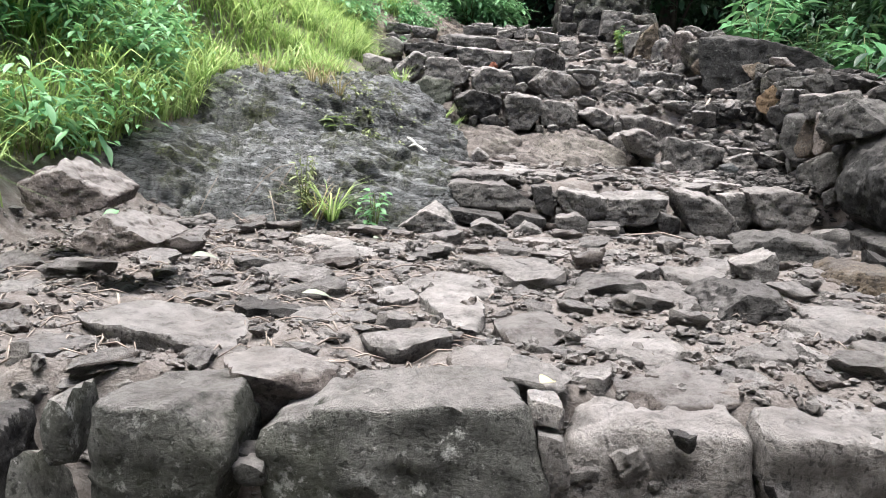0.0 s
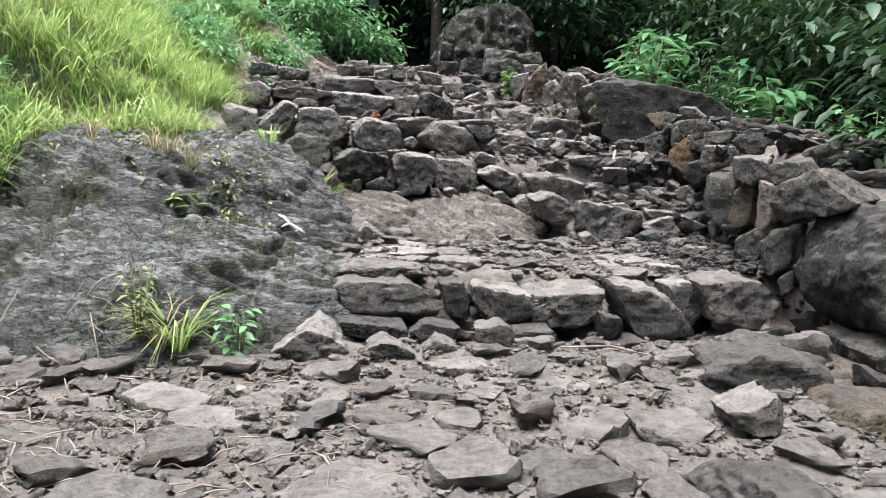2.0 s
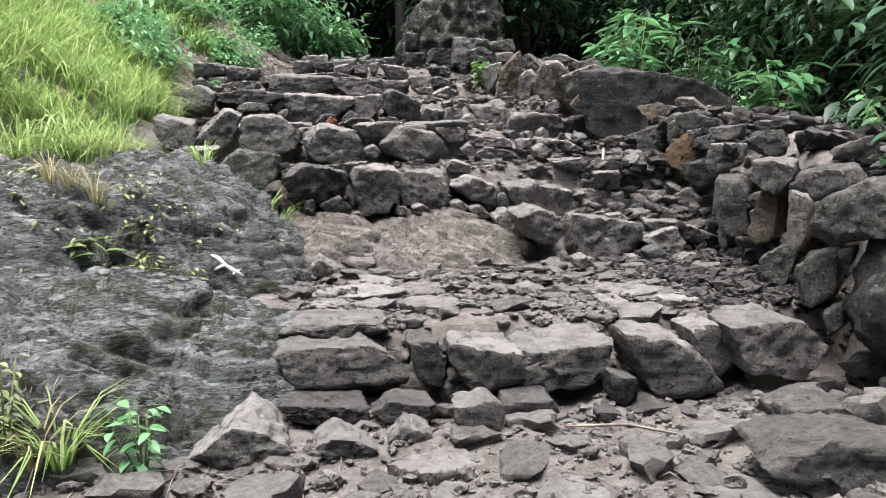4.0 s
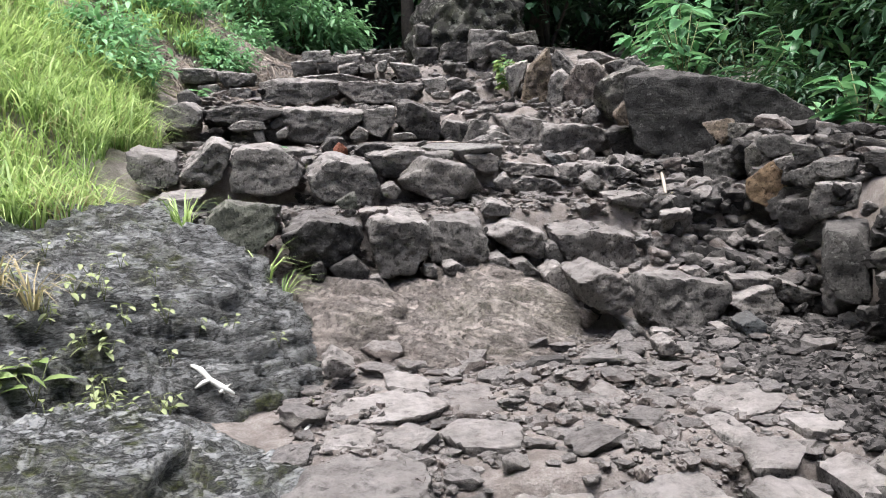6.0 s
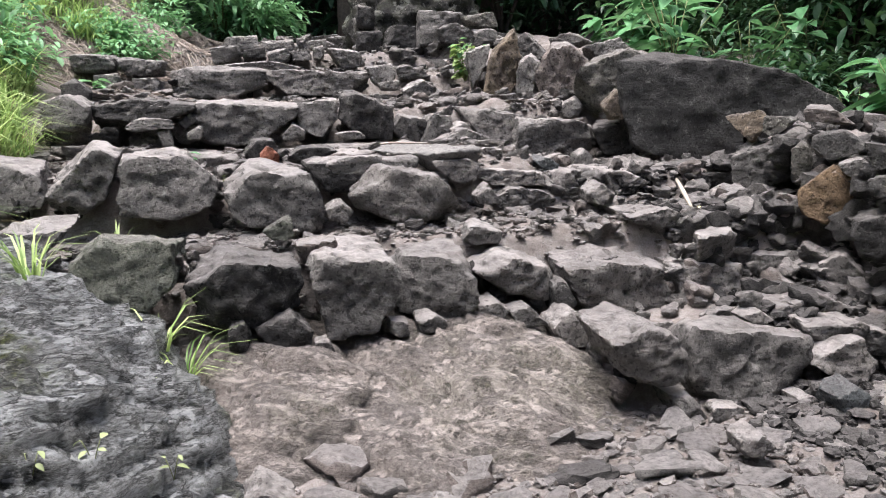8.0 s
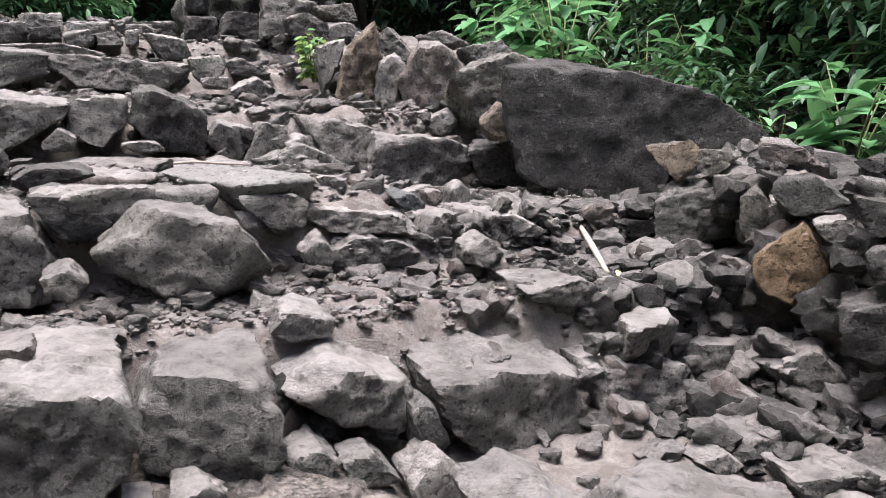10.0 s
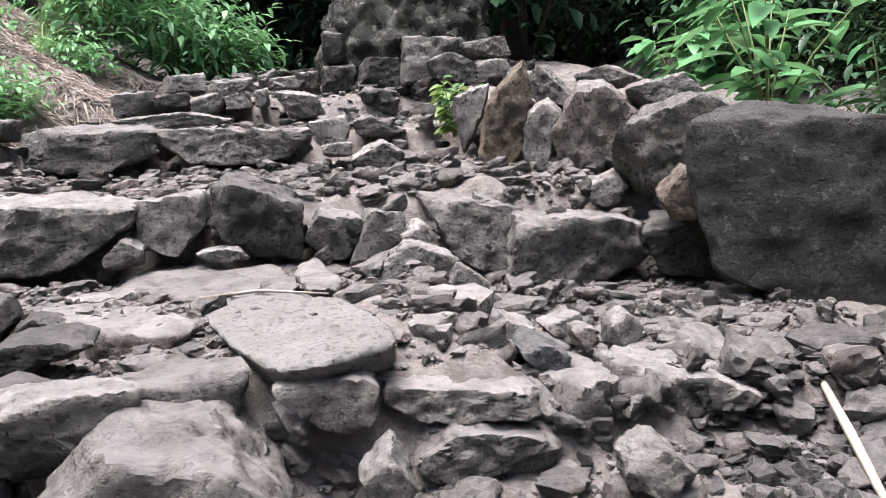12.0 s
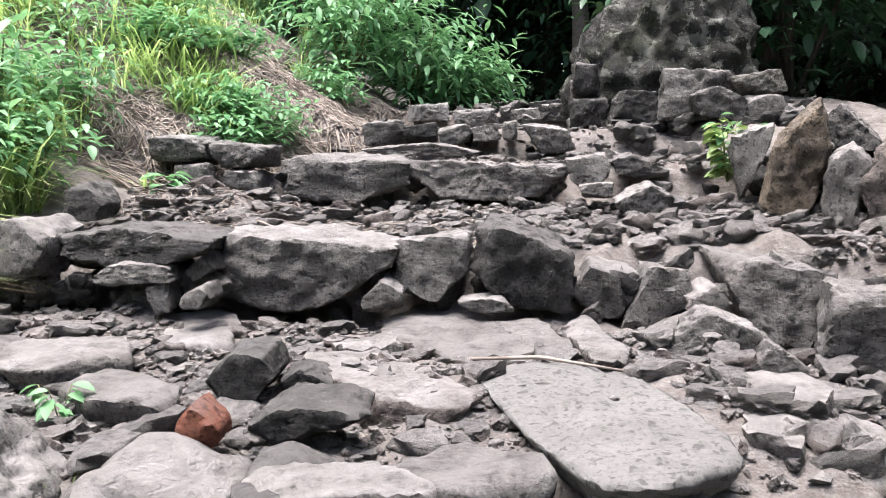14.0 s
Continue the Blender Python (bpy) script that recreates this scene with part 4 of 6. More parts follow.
flat_stone(tread_4, "red", 0.888, 10.315, 2.120, 0.561, 1.083, 0.10, (0.00, 0.73), (0.27, 0.22), (0.62, 0.00), (1.00, 0.09), (0.76, 0.51), (0.31, 1.00))
flat_stone(tread_4, "pale", 1.169, 10.152, 2.120, 0.269, 0.513, 0.08, (0.00, 0.84), (0.57, 0.00), (1.00, 0.13), (0.65, 1.00))
flat_stone(tread_4, "red", 0.762, 9.570, 2.120, 0.541, 0.601, 0.08, (0.00, 0.88), (0.47, 0.11), (0.89, 0.00), (1.00, 0.26), (0.43, 1.00))
flat_stone(tread_4, "pale", -0.037, 10.440, 2.120, 0.323, 0.426, 0.08, (0.00, 0.49), (0.36, 0.00), (1.00, 0.09), (0.45, 1.00))
flat_stone(tread_4, "pale", 0.056, 10.063, 2.120, 0.342, 0.210, 0.08, (0.00, 1.00), (0.27, 0.00), (1.00, 0.03), (0.74, 0.99))
flat_stone(tread_4, "pale", 0.659, 9.978, 2.120, 0.242, 0.315, 0.08, (0.00, 0.50), (0.44, 0.00), (1.00, 0.36), (0.75, 1.00))
flat_stone(tread_4, "pale", 1.380, 10.106, 2.120, 0.186, 0.643, 0.10, (0.00, 0.96), (0.44, 0.00), (1.00, 0.03), (0.43, 1.00))
flat_stone(tread_4, "pale", 1.839, 9.485, 2.100, 0.201, 0.288, 0.08, (0.00, 0.17), (0.57, 0.00), (1.00, 0.51), (0.82, 1.00), (0.07, 0.87))
flat_stone(tread_4, "pale", 1.723, 9.228, 2.100, 0.175, 0.327, 0.08, (0.00, 0.25), (0.49, 0.00), (1.00, 0.74), (0.59, 1.00))
flat_stone(tread_4, "pale", -0.253, 9.763, 2.140, 0.447, 0.376, 0.08, (0.00, 1.00), (0.18, 0.17), (0.66, 0.00), (1.00, 0.37), (0.70, 1.00))
flat_stone(tread_4, "pale", 0.115, 9.423, 2.140, 0.329, 0.306, 0.08, (0.00, 0.24), (0.35, 0.00), (1.00, 0.01), (0.93, 0.43), (0.11, 1.00))
flat_stone(tread_4, "pale", 0.791, 8.828, 2.120, 0.356, 0.218, 0.10, (0.00, 0.45), (0.29, 0.00), (1.00, 0.13), (0.76, 0.62), (0.31, 1.00))
flat_stone(tread_4, "grey", 1.031, 8.940, 2.100, 0.325, 0.285, 0.10, (0.00, 0.58), (0.21, 0.18), (0.61, 0.00), (1.00, 0.31), (0.85, 0.78), (0.36, 1.00))
face_stone(tread_4, "dark", 0.403, 9.420, 2.069, 0.191, 0.20, 0.149, (0.00, 0.57), (0.06, 0.06), (0.60, 0.00), (1.00, 0.56), (0.85, 0.99), (0.31, 1.00))
face_stone(tread_4, "dark", 0.672, 9.080, 2.085, 0.264, 0.20, 0.099, (0.00, 0.66), (0.00, 0.18), (0.18, 0.00), (0.98, 0.55), (1.00, 1.00), (0.28, 0.97))
face_stone(tread_4, "dark", 0.563, 9.500, 2.078, 0.152, 0.15, 0.080, (0.00, 0.66), (0.07, 0.13), (0.62, 0.00), (1.00, 0.39), (0.38, 1.00))
face_stone(tread_4, "grey", 1.771, 9.980, 2.010, 0.344, 0.25, 0.209, (0.00, 0.44), (0.22, 0.00), (0.87, 0.01), (1.00, 0.60), (0.48, 1.00))
face_stone(tread_4, "grey", 1.949, 9.900, 2.025, 0.179, 0.15, 0.106, (0.00, 0.18), (0.88, 0.00), (1.00, 0.27), (0.41, 1.00))
face_stone(tread_4, "pale", 1.702, 9.600, 1.928, 0.116, 0.15, 0.163, (0.00, 0.45), (0.12, 0.06), (0.65, 0.00), (1.00, 0.71), (0.79, 1.00))
face_stone(tread_4, "white", 1.574, 9.850, 2.012, 0.140, 0.10, 0.083, (0.00, 0.91), (0.38, 0.00), (1.00, 0.31), (0.54, 1.00))
face_stone(tread_4, "blue", 1.972, 9.000, 1.961, 0.151, 0.20, 0.105, (0.00, 0.80), (0.36, 0.13), (0.81, 0.00), (1.00, 0.47), (0.46, 1.00))
face_stone(tread_4, "grey", 2.267, 9.150, 1.945, 0.106, 0.12, 0.143, (0.00, 0.72), (0.07, 0.17), (0.93, 0.00), (1.00, 0.71), (0.50, 1.00))
face_stone(tread_4, "grey", 1.961, 9.250, 1.971, 0.139, 0.15, 0.103, (0.00, 0.58), (0.16, 0.11), (0.82, 0.00), (1.00, 0.61), (0.28, 1.00))
face_stone(tread_4, "pale", 2.122, 9.300, 1.952, 0.128, 0.15, 0.103, (0.00, 0.63), (0.49, 0.00), (1.00, 0.52), (0.88, 1.00))
face_stone(tread_4, "red", 2.143, 9.150, 1.978, 0.082, 0.12, 0.074, (0.00, 0.87), (0.17, 0.00), (1.00, 0.16), (0.73, 1.00))
face_stone(tread_4, "grey", 0.018, 10.100, 2.204, 0.108, 0.20, 0.099, (0.00, 0.06), (0.69, 0.00), (1.00, 0.38), (0.81, 1.00), (0.06, 0.56))
face_stone(brick, "brick", 0.434, 9.020, 2.099, 0.105, 0.13, 0.101, (0.00, 0.48), (0.09, 0.00), (0.96, 0.03), (1.00, 0.49), (0.44, 1.00))
face_stone(step_5, "dark", -0.302, 10.320, 2.284, 0.657, 0.40, 0.206, (0.00, 0.81), (0.02, 0.00), (0.96, 0.42), (1.00, 0.77), (0.41, 1.00))
face_stone(step_5, "grey", -0.275, 10.250, 2.276, 0.300, 0.25, 0.105, (0.00, 0.31), (0.14, 0.00), (1.00, 0.09), (0.94, 0.69), (0.38, 1.00))
face_stone(step_5, "dark", -0.037, 10.300, 2.273, 0.129, 0.20, 0.120, (0.00, 0.39), (0.32, 0.00), (1.00, 0.38), (0.70, 1.00))
face_stone(step_5, "grey", -0.183, 10.250, 2.163, 0.103, 0.15, 0.132, (0.00, 0.77), (0.36, 0.00), (1.00, 0.13), (0.85, 1.00))
face_stone(step_5, "dark", -0.810, 10.900, 2.480, 0.194, 0.30, 0.174, (0.00, 0.72), (0.09, 0.01), (0.91, 0.00), (1.00, 0.41), (0.43, 1.00))
face_stone(step_5, "grey", -0.779, 10.300, 2.282, 0.299, 0.35, 0.246, (0.00, 0.79), (0.10, 0.00), (0.85, 0.04), (1.00, 0.69), (0.61, 1.00))
face_stone(step_5, "grey", 0.318, 10.400, 2.149, 0.716, 0.40, 0.323, (0.00, 0.12), (0.48, 0.00), (0.65, 0.07), (0.95, 0.48), (1.00, 0.85), (0.07, 1.00))
face_stone(step_5, "grey", 0.820, 10.420, 2.191, 0.296, 0.35, 0.249, (0.00, 0.88), (0.05, 0.14), (0.63, 0.00), (1.00, 0.48), (1.00, 1.00))
face_stone(step_5, "dark", 1.162, 10.370, 2.128, 0.384, 0.35, 0.366, (0.00, 0.46), (0.51, 0.04), (0.96, 0.00), (1.00, 0.65), (0.35, 1.00), (0.07, 0.96))
face_stone(step_5, "grey", 0.649, 10.320, 2.157, 0.150, 0.15, 0.126, (0.00, 0.44), (0.10, 0.00), (0.95, 0.06), (1.00, 0.61), (0.47, 1.00))
face_stone(step_5, "grey", 1.030, 10.300, 2.150, 0.211, 0.15, 0.070, (0.00, 0.71), (0.33, 0.00), (1.00, 0.09), (0.77, 1.00))
face_stone(step_5, "grey", 1.663, 10.450, 1.993, 0.282, 0.30, 0.311, (0.00, 0.06), (0.24, 0.00), (0.76, 0.38), (0.99, 0.66), (1.00, 0.93), (0.43, 1.00))
face_stone(step_5, "pale", 1.859, 10.400, 2.131, 0.183, 0.20, 0.116, (0.00, 0.57), (0.30, 0.00), (1.00, 0.25), (0.58, 1.00))
face_stone(step_5, "grey", 1.484, 10.500, 2.101, 0.260, 0.30, 0.212, (0.00, 0.48), (0.33, 0.00), (0.96, 0.05), (1.00, 0.83), (0.30, 1.00))
face_stone(step_5, "pale", 2.105, 10.450, 1.995, 0.456, 0.45, 0.361, (0.00, 1.00), (0.26, 0.25), (0.67, 0.00), (0.99, 0.39), (1.00, 0.78))
face_stone(step_5, "grey", 2.551, 10.250, 1.908, 0.655, 0.45, 0.350, (0.00, 0.23), (0.26, 0.00), (0.72, 0.13), (1.00, 0.29), (0.98, 0.81), (0.61, 0.91), (0.08, 1.00))
face_stone(step_5, "dark", 3.141, 10.350, 1.880, 0.466, 0.35, 0.278, (0.00, 0.98), (0.21, 0.26), (1.00, 0.00), (0.99, 0.77), (0.52, 1.00))
face_stone(step_6, "grey", 0.122, 12.100, 2.492, 0.798, 0.40, 0.303, (0.00, 1.00), (0.06, 0.05), (0.66, 0.00), (0.98, 0.24), (1.00, 0.84))
face_stone(step_6, "pale", 0.989, 12.100, 2.469, 0.908, 0.35, 0.259, (0.00, 1.00), (0.03, 0.68), (0.27, 0.15), (0.78, 0.00), (0.97, 0.40), (1.00, 0.82))
face_stone(step_6, "grey", 1.575, 12.000, 2.533, 0.267, 0.25, 0.220, (0.00, 0.85), (0.15, 0.29), (0.39, 0.00), (0.91, 0.41), (1.00, 1.00))
face_stone(step_6, "grey", 1.925, 12.200, 2.592, 0.362, 0.25, 0.155, (0.00, 0.82), (0.08, 0.19), (0.46, 0.00), (1.00, 0.23), (0.29, 1.00))
face_stone(step_6, "grey", -0.492, 12.150, 2.695, 0.407, 0.35, 0.174, (0.00, 1.00), (0.22, 0.00), (0.92, 0.02), (1.00, 0.76))
face_stone(step_6, "grey", -0.872, 12.150, 2.723, 0.357, 0.35, 0.183, (0.00, 1.00), (0.03, 0.17), (0.98, 0.00), (1.00, 0.88))
face_stone(step_6, "grey", -0.449, 12.100, 2.513, 0.221, 0.25, 0.172, (0.00, 0.99), (0.04, 0.00), (0.91, 0.06), (1.00, 1.00))
face_stone(step_6, "grey", -0.750, 12.100, 2.561, 0.235, 0.20, 0.171, (0.00, 0.92), (0.17, 0.00), (1.00, 0.27), (0.80, 1.00))
face_stone(step_6, "grey", 1.824, 11.600, 2.405, 0.309, 0.25, 0.180, (0.00, 0.56), (0.18, 0.00), (0.88, 0.09), (1.00, 0.62), (0.61, 1.00))
face_stone(step_6, "grey", 1.599, 11.800, 2.498, 0.192, 0.20, 0.088, (0.00, 0.85), (0.14, 0.05), (0.97, 0.00), (1.00, 1.00))
face_stone(step_7, "grey", 0.212, 13.300, 2.819, 0.291, 0.30, 0.212, (0.00, 0.93), (0.13, 0.10), (0.98, 0.00), (1.00, 1.00))
face_stone(step_7, "dark", 0.493, 13.300, 2.855, 0.233, 0.30, 0.150, (0.00, 0.76), (0.08, 0.03), (1.00, 0.00), (0.98, 1.00))
face_stone(step_7, "grey", 0.739, 13.300, 2.838, 0.232, 0.30, 0.162, (0.00, 0.78), (0.08, 0.00), (1.00, 0.08), (0.97, 1.00))
face_stone(step_7, "grey", 0.970, 13.300, 2.850, 0.202, 0.30, 0.146, (0.00, 0.75), (0.09, 0.00), (1.00, 0.09), (0.91, 1.00))
face_stone(step_7, "grey", 1.146, 13.300, 2.860, 0.110, 0.25, 0.153, (0.00, 0.01), (1.00, 0.00), (0.94, 1.00), (0.01, 0.88))
face_stone(step_7, "grey", 1.400, 13.200, 2.751, 0.375, 0.30, 0.237, (0.00, 1.00), (0.42, 0.00), (1.00, 0.13), (0.79, 0.81))
face_stone(step_7, "pale", 0.536, 12.900, 2.743, 0.808, 0.30, 0.110, (0.00, 0.67), (0.19, 0.19), (0.86, 0.00), (1.00, 0.32), (0.58, 1.00))
face_stone(step_8, "grey", 0.386, 15.000, 3.095, 0.378, 0.30, 0.177, (0.00, 0.90), (0.06, 0.04), (1.00, 0.00), (0.98, 1.00))
face_stone(step_8, "grey", 0.833, 15.000, 3.062, 0.428, 0.30, 0.149, (0.00, 0.88), (0.12, 0.00), (1.00, 0.02), (0.86, 1.00))
face_stone(step_8, "grey", 1.265, 15.100, 3.082, 0.405, 0.30, 0.127, (0.00, 0.85), (0.06, 0.06), (1.00, 0.00), (0.85, 1.00))
face_stone(step_8, "grey", 1.580, 15.100, 3.076, 0.298, 0.30, 0.177, (0.00, 0.89), (0.09, 0.03), (1.00, 0.00), (1.00, 1.00))
face_stone(step_8, "grey", 1.151, 17.000, 3.319, 0.525, 0.40, 0.108, (0.00, 0.86), (0.12, 0.00), (1.00, 0.03), (0.88, 1.00))
face_stone(step_8, "grey", 1.642, 17.000, 3.321, 0.456, 0.40, 0.108, (0.00, 0.73), (0.07, 0.00), (1.00, 0.03), (0.86, 1.00))
face_stone(boulder_pile, "grey", 2.550, 13.550, 2.975, 0.627, 0.35, 0.417, (0.00, 0.02), (0.94, 0.00), (1.00, 0.48), (0.80, 0.92), (0.09, 1.00))
face_stone(boulder_pile, "lichen", 2.911, 13.400, 3.151, 0.382, 0.30, 0.183, (0.00, 0.73), (0.26, 0.00), (1.00, 0.14), (0.92, 1.00))
face_stone(boulder_pile, "grey", 2.628, 13.300, 2.971, 0.370, 0.30, 0.247, (0.00, 0.78), (0.11, 0.19), (0.95, 0.00), (1.00, 0.51), (0.42, 1.00))
face_stone(boulder_pile, "dark", 1.742, 13.900, 3.184, 0.219, 0.30, 0.309, (0.00, 0.16), (1.00, 0.00), (1.00, 0.91), (0.16, 1.00))
face_stone(boulder_pile, "dark", 1.767, 13.800, 2.944, 0.303, 0.30, 0.253, (0.00, 0.00), (1.00, 0.06), (0.93, 1.00), (0.07, 0.99))
face_stone(boulder_pile, "dark", 2.070, 13.600, 2.951, 0.353, 0.30, 0.270, (0.00, 0.00), (1.00, 0.02), (0.99, 0.97), (0.11, 1.00))
face_stone(boulder_pile, "grey", 2.941, 13.300, 2.953, 0.290, 0.30, 0.202, (0.00, 0.13), (1.00, 0.00), (0.92, 0.97), (0.05, 1.00))
face_stone(boulder_pile, "lichen", 1.752, 14.100, 3.357, 0.180, 0.30, 0.180, (0.00, 0.77), (0.07, 0.02), (0.88, 0.00), (1.00, 0.49), (0.62, 1.00))
face_stone(boulder_pile, "grey", 1.752, 14.050, 3.186, 0.215, 0.30, 0.190, (0.00, 0.90), (0.06, 0.00), (1.00, 0.05), (1.00, 0.75), (0.48, 1.00))
face_stone(boulder_pile, "dark", 1.752, 14.000, 3.049, 0.241, 0.35, 0.156, (0.00, 0.86), (0.11, 0.00), (1.00, 0.06), (0.89, 1.00))
face_stone(boulder_pile, "grey", 1.734, 14.000, 2.906, 0.241, 0.35, 0.174, (0.00, 0.90), (0.07, 0.00), (1.00, 0.03), (0.91, 1.00))
face_stone(wall_upper, "ochre", 2.530, 11.600, 2.381, 0.356, 0.40, 0.624, (0.00, 0.13), (0.53, 0.00), (0.90, 0.24), (1.00, 0.54), (0.85, 1.00), (0.30, 0.70))
face_stone(wall_upper, "grey", 2.850, 11.700, 2.741, 0.306, 0.30, 0.242, (0.00, 0.54), (0.36, 0.04), (0.94, 0.00), (1.00, 0.21), (0.38, 1.00))
face_stone(wall_upper, "grey", 2.409, 11.900, 2.466, 0.239, 0.30, 0.428, (0.00, 0.66), (0.30, 0.00), (0.91, 0.70), (1.00, 1.00), (0.23, 0.91))
face_stone(wall_upper, "grey", 2.684, 11.300, 2.333, 0.228, 0.30, 0.432, (0.00, 0.29), (0.25, 0.00), (0.91, 0.26), (1.00, 0.79), (0.62, 1.00), (0.16, 0.88))
face_stone(wall_upper, "red", 2.920, 11.050, 2.293, 0.523, 0.40, 0.541, (0.00, 0.56), (0.15, 0.14), (0.37, 0.00), (0.70, 0.22), (1.00, 0.65), (0.60, 1.00), (0.28, 0.99))
face_stone(wall_upper, "pale", 3.131, 11.400, 2.795, 0.367, 0.30, 0.147, (0.00, 0.72), (0.08, 0.15), (0.58, 0.00), (1.00, 0.38), (0.50, 1.00))
face_stone(wall_upper, "grey", 3.270, 11.000, 2.685, 0.422, 0.40, 0.176, (0.00, 0.58), (0.13, 0.00), (1.00, 0.21), (0.73, 1.00))
face_stone(wall_upper, "lichen", 3.053, 10.400, 2.243, 0.636, 0.50, 0.485, (0.00, 0.46), (0.06, 0.13), (0.31, 0.00), (0.88, 0.49), (1.00, 0.87), (0.62, 1.00), (0.20, 0.85))
face_stone(wall_upper, "ochre", 2.885, 10.020, 2.215, 0.233, 0.25, 0.218, (0.00, 0.46), (0.25, 0.00), (0.89, 0.05), (1.00, 0.70), (0.48, 1.00))
face_stone(wall_upper, "grey", 2.785, 10.600, 2.226, 0.196, 0.25, 0.174, (0.00, 0.59), (0.13, 0.12), (0.70, 0.00), (1.00, 0.51), (0.65, 1.00))
face_stone(wall_upper, "dark", 2.982, 10.150, 1.935, 0.386, 0.30, 0.288, (0.00, 0.87), (0.19, 0.17), (0.93, 0.00), (1.00, 0.59), (0.73, 1.00))
face_stone(wall_upper, "dark", 2.702, 11.200, 2.248, 0.220, 0.25, 0.161, (0.00, 0.69), (0.27, 0.00), (1.00, 0.22), (0.73, 1.00))
face_stone(slab, "basalt", 3.579, 9.580, 1.764, 1.624, 0.50, 0.907, (0.00, 0.72), (0.05, 0.38), (0.24, 0.22), (0.57, 0.00), (0.90, 0.27), (1.00, 0.40), (0.82, 0.71), (0.57, 0.88), (0.35, 0.98), (0.08, 1.00))
wall_stone("slate", 2.856, 7.048, 1.335, 0.263, 0.33, 0.416, (0.14, 0.36), (0.57, 0.00), (1.00, 0.08), (0.86, 1.00), (0.00, 0.99))
wall_stone("ochre", 2.706, 6.356, 1.406, 0.194, 0.24, 0.304, (0.06, 0.47), (0.00, 0.03), (0.44, 0.00), (0.94, 0.13), (1.00, 0.80), (0.31, 1.00))
wall_stone("red", 2.606, 5.893, 1.445, 0.131, 0.23, 0.292, (0.05, 0.72), (0.00, 0.09), (0.58, 0.00), (1.00, 0.19), (0.92, 0.88), (0.09, 1.00))
wall_stone("slate", 2.545, 5.285, 1.527, 0.449, 0.36, 0.297, (0.01, 0.20), (0.12, 0.00), (0.79, 0.24), (1.00, 0.43), (0.44, 1.00), (0.00, 0.62))
wall_stone("slate", 2.567, 5.580, 1.697, 0.261, 0.21, 0.181, (0.00, 0.41), (0.19, 0.00), (1.00, 0.60), (0.79, 1.00), (0.05, 0.83))
wall_stone("grey", 2.695, 6.290, 1.683, 0.225, 0.18, 0.199, (0.03, 0.31), (0.57, 0.00), (0.98, 0.40), (1.00, 1.00), (0.00, 0.99))
wall_stone("grey", 2.931, 7.246, 1.738, 0.244, 0.20, 0.215, (0.00, 0.50), (0.11, 0.00), (0.92, 0.33), (1.00, 1.00), (0.13, 1.00))
wall_stone("slate", 2.768, 6.479, 1.887, 0.205, 0.16, 0.148, (0.09, 0.00), (0.91, 0.01), (1.00, 0.47), (0.77, 1.00), (0.00, 0.93))
wall_stone("slate", 2.975, 7.322, 1.966, 0.229, 0.18, 0.106, (0.14, 0.00), (0.85, 0.00), (1.00, 1.00), (0.00, 0.89))
wall_stone("slate", 2.663, 6.180, 1.142, 0.216, 0.24, 0.301, (0.06, 0.11), (0.52, 0.00), (0.88, 0.50), (1.00, 0.83), (0.75, 1.00), (0.22, 0.75), (0.00, 0.30))
wall_stone("slate", 2.542, 5.645, 1.194, 0.198, 0.23, 0.287, (0.18, 0.11), (0.47, 0.00), (0.99, 0.31), (1.00, 0.78), (0.85, 1.00), (0.30, 0.91), (0.00, 0.58))
wall_stone("dark", 2.483, 5.356, 1.450, 0.074, 0.15, 0.084, (0.28, 0.00), (0.84, 0.04), (1.00, 1.00), (0.00, 0.83))
wall_stone("dark", 2.498, 5.443, 1.114, 0.106, 0.15, 0.153, (0.46, 0.00), (1.00, 0.35), (0.79, 1.00), (0.00, 0.63))
wall_stone("ochre", 3.045, 8.736, 2.095, 0.229, 0.18, 0.179, (0.38, 0.34), (0.64, 0.00), (1.00, 0.67), (0.83, 1.00), (0.00, 0.85))
wall_stone("lichen", 3.086, 8.478, 2.133, 0.174, 0.15, 0.115, (0.00, 0.25), (0.32, 0.00), (1.00, 0.91), (0.01, 1.00))
wall_stone("red", 3.116, 8.155, 2.196, 0.239, 0.19, 0.108, (0.07, 0.26), (1.00, 0.00), (0.52, 0.86), (0.00, 1.00))
wall_stone("slate", 3.002, 8.520, 1.814, 0.316, 0.26, 0.321, (0.06, 0.22), (0.38, 0.00), (1.00, 0.34), (0.94, 1.00), (0.00, 0.73))
wall_stone("lichen", 3.033, 8.221, 1.929, 0.123, 0.17, 0.208, (0.11, 0.06), (0.63, 0.00), (1.00, 0.52), (0.45, 1.00), (0.00, 0.71))
wall_stone("slate", 3.077, 8.012, 2.035, 0.251, 0.20, 0.149, (0.09, 0.08), (0.36, 0.00), (1.00, 0.39), (0.52, 1.00), (0.00, 0.86))
wall_stone("brown", 2.980, 7.992, 1.732, 0.249, 0.24, 0.297, (0.12, 0.16), (0.57, 0.00), (0.93, 0.19), (1.00, 0.58), (0.65, 1.00), (0.00, 0.55))
wall_stone("grey", 3.029, 7.851, 1.962, 0.155, 0.15, 0.099, (0.21, 0.24), (0.58, 0.00), (1.00, 0.39), (0.62, 1.00), (0.00, 0.74))
wall_stone("slate", 2.996, 7.581, 1.885, 0.193, 0.15, 0.143, (0.08, 0.14), (0.62, 0.00), (1.00, 0.42), (0.68, 1.00), (0.00, 0.70))
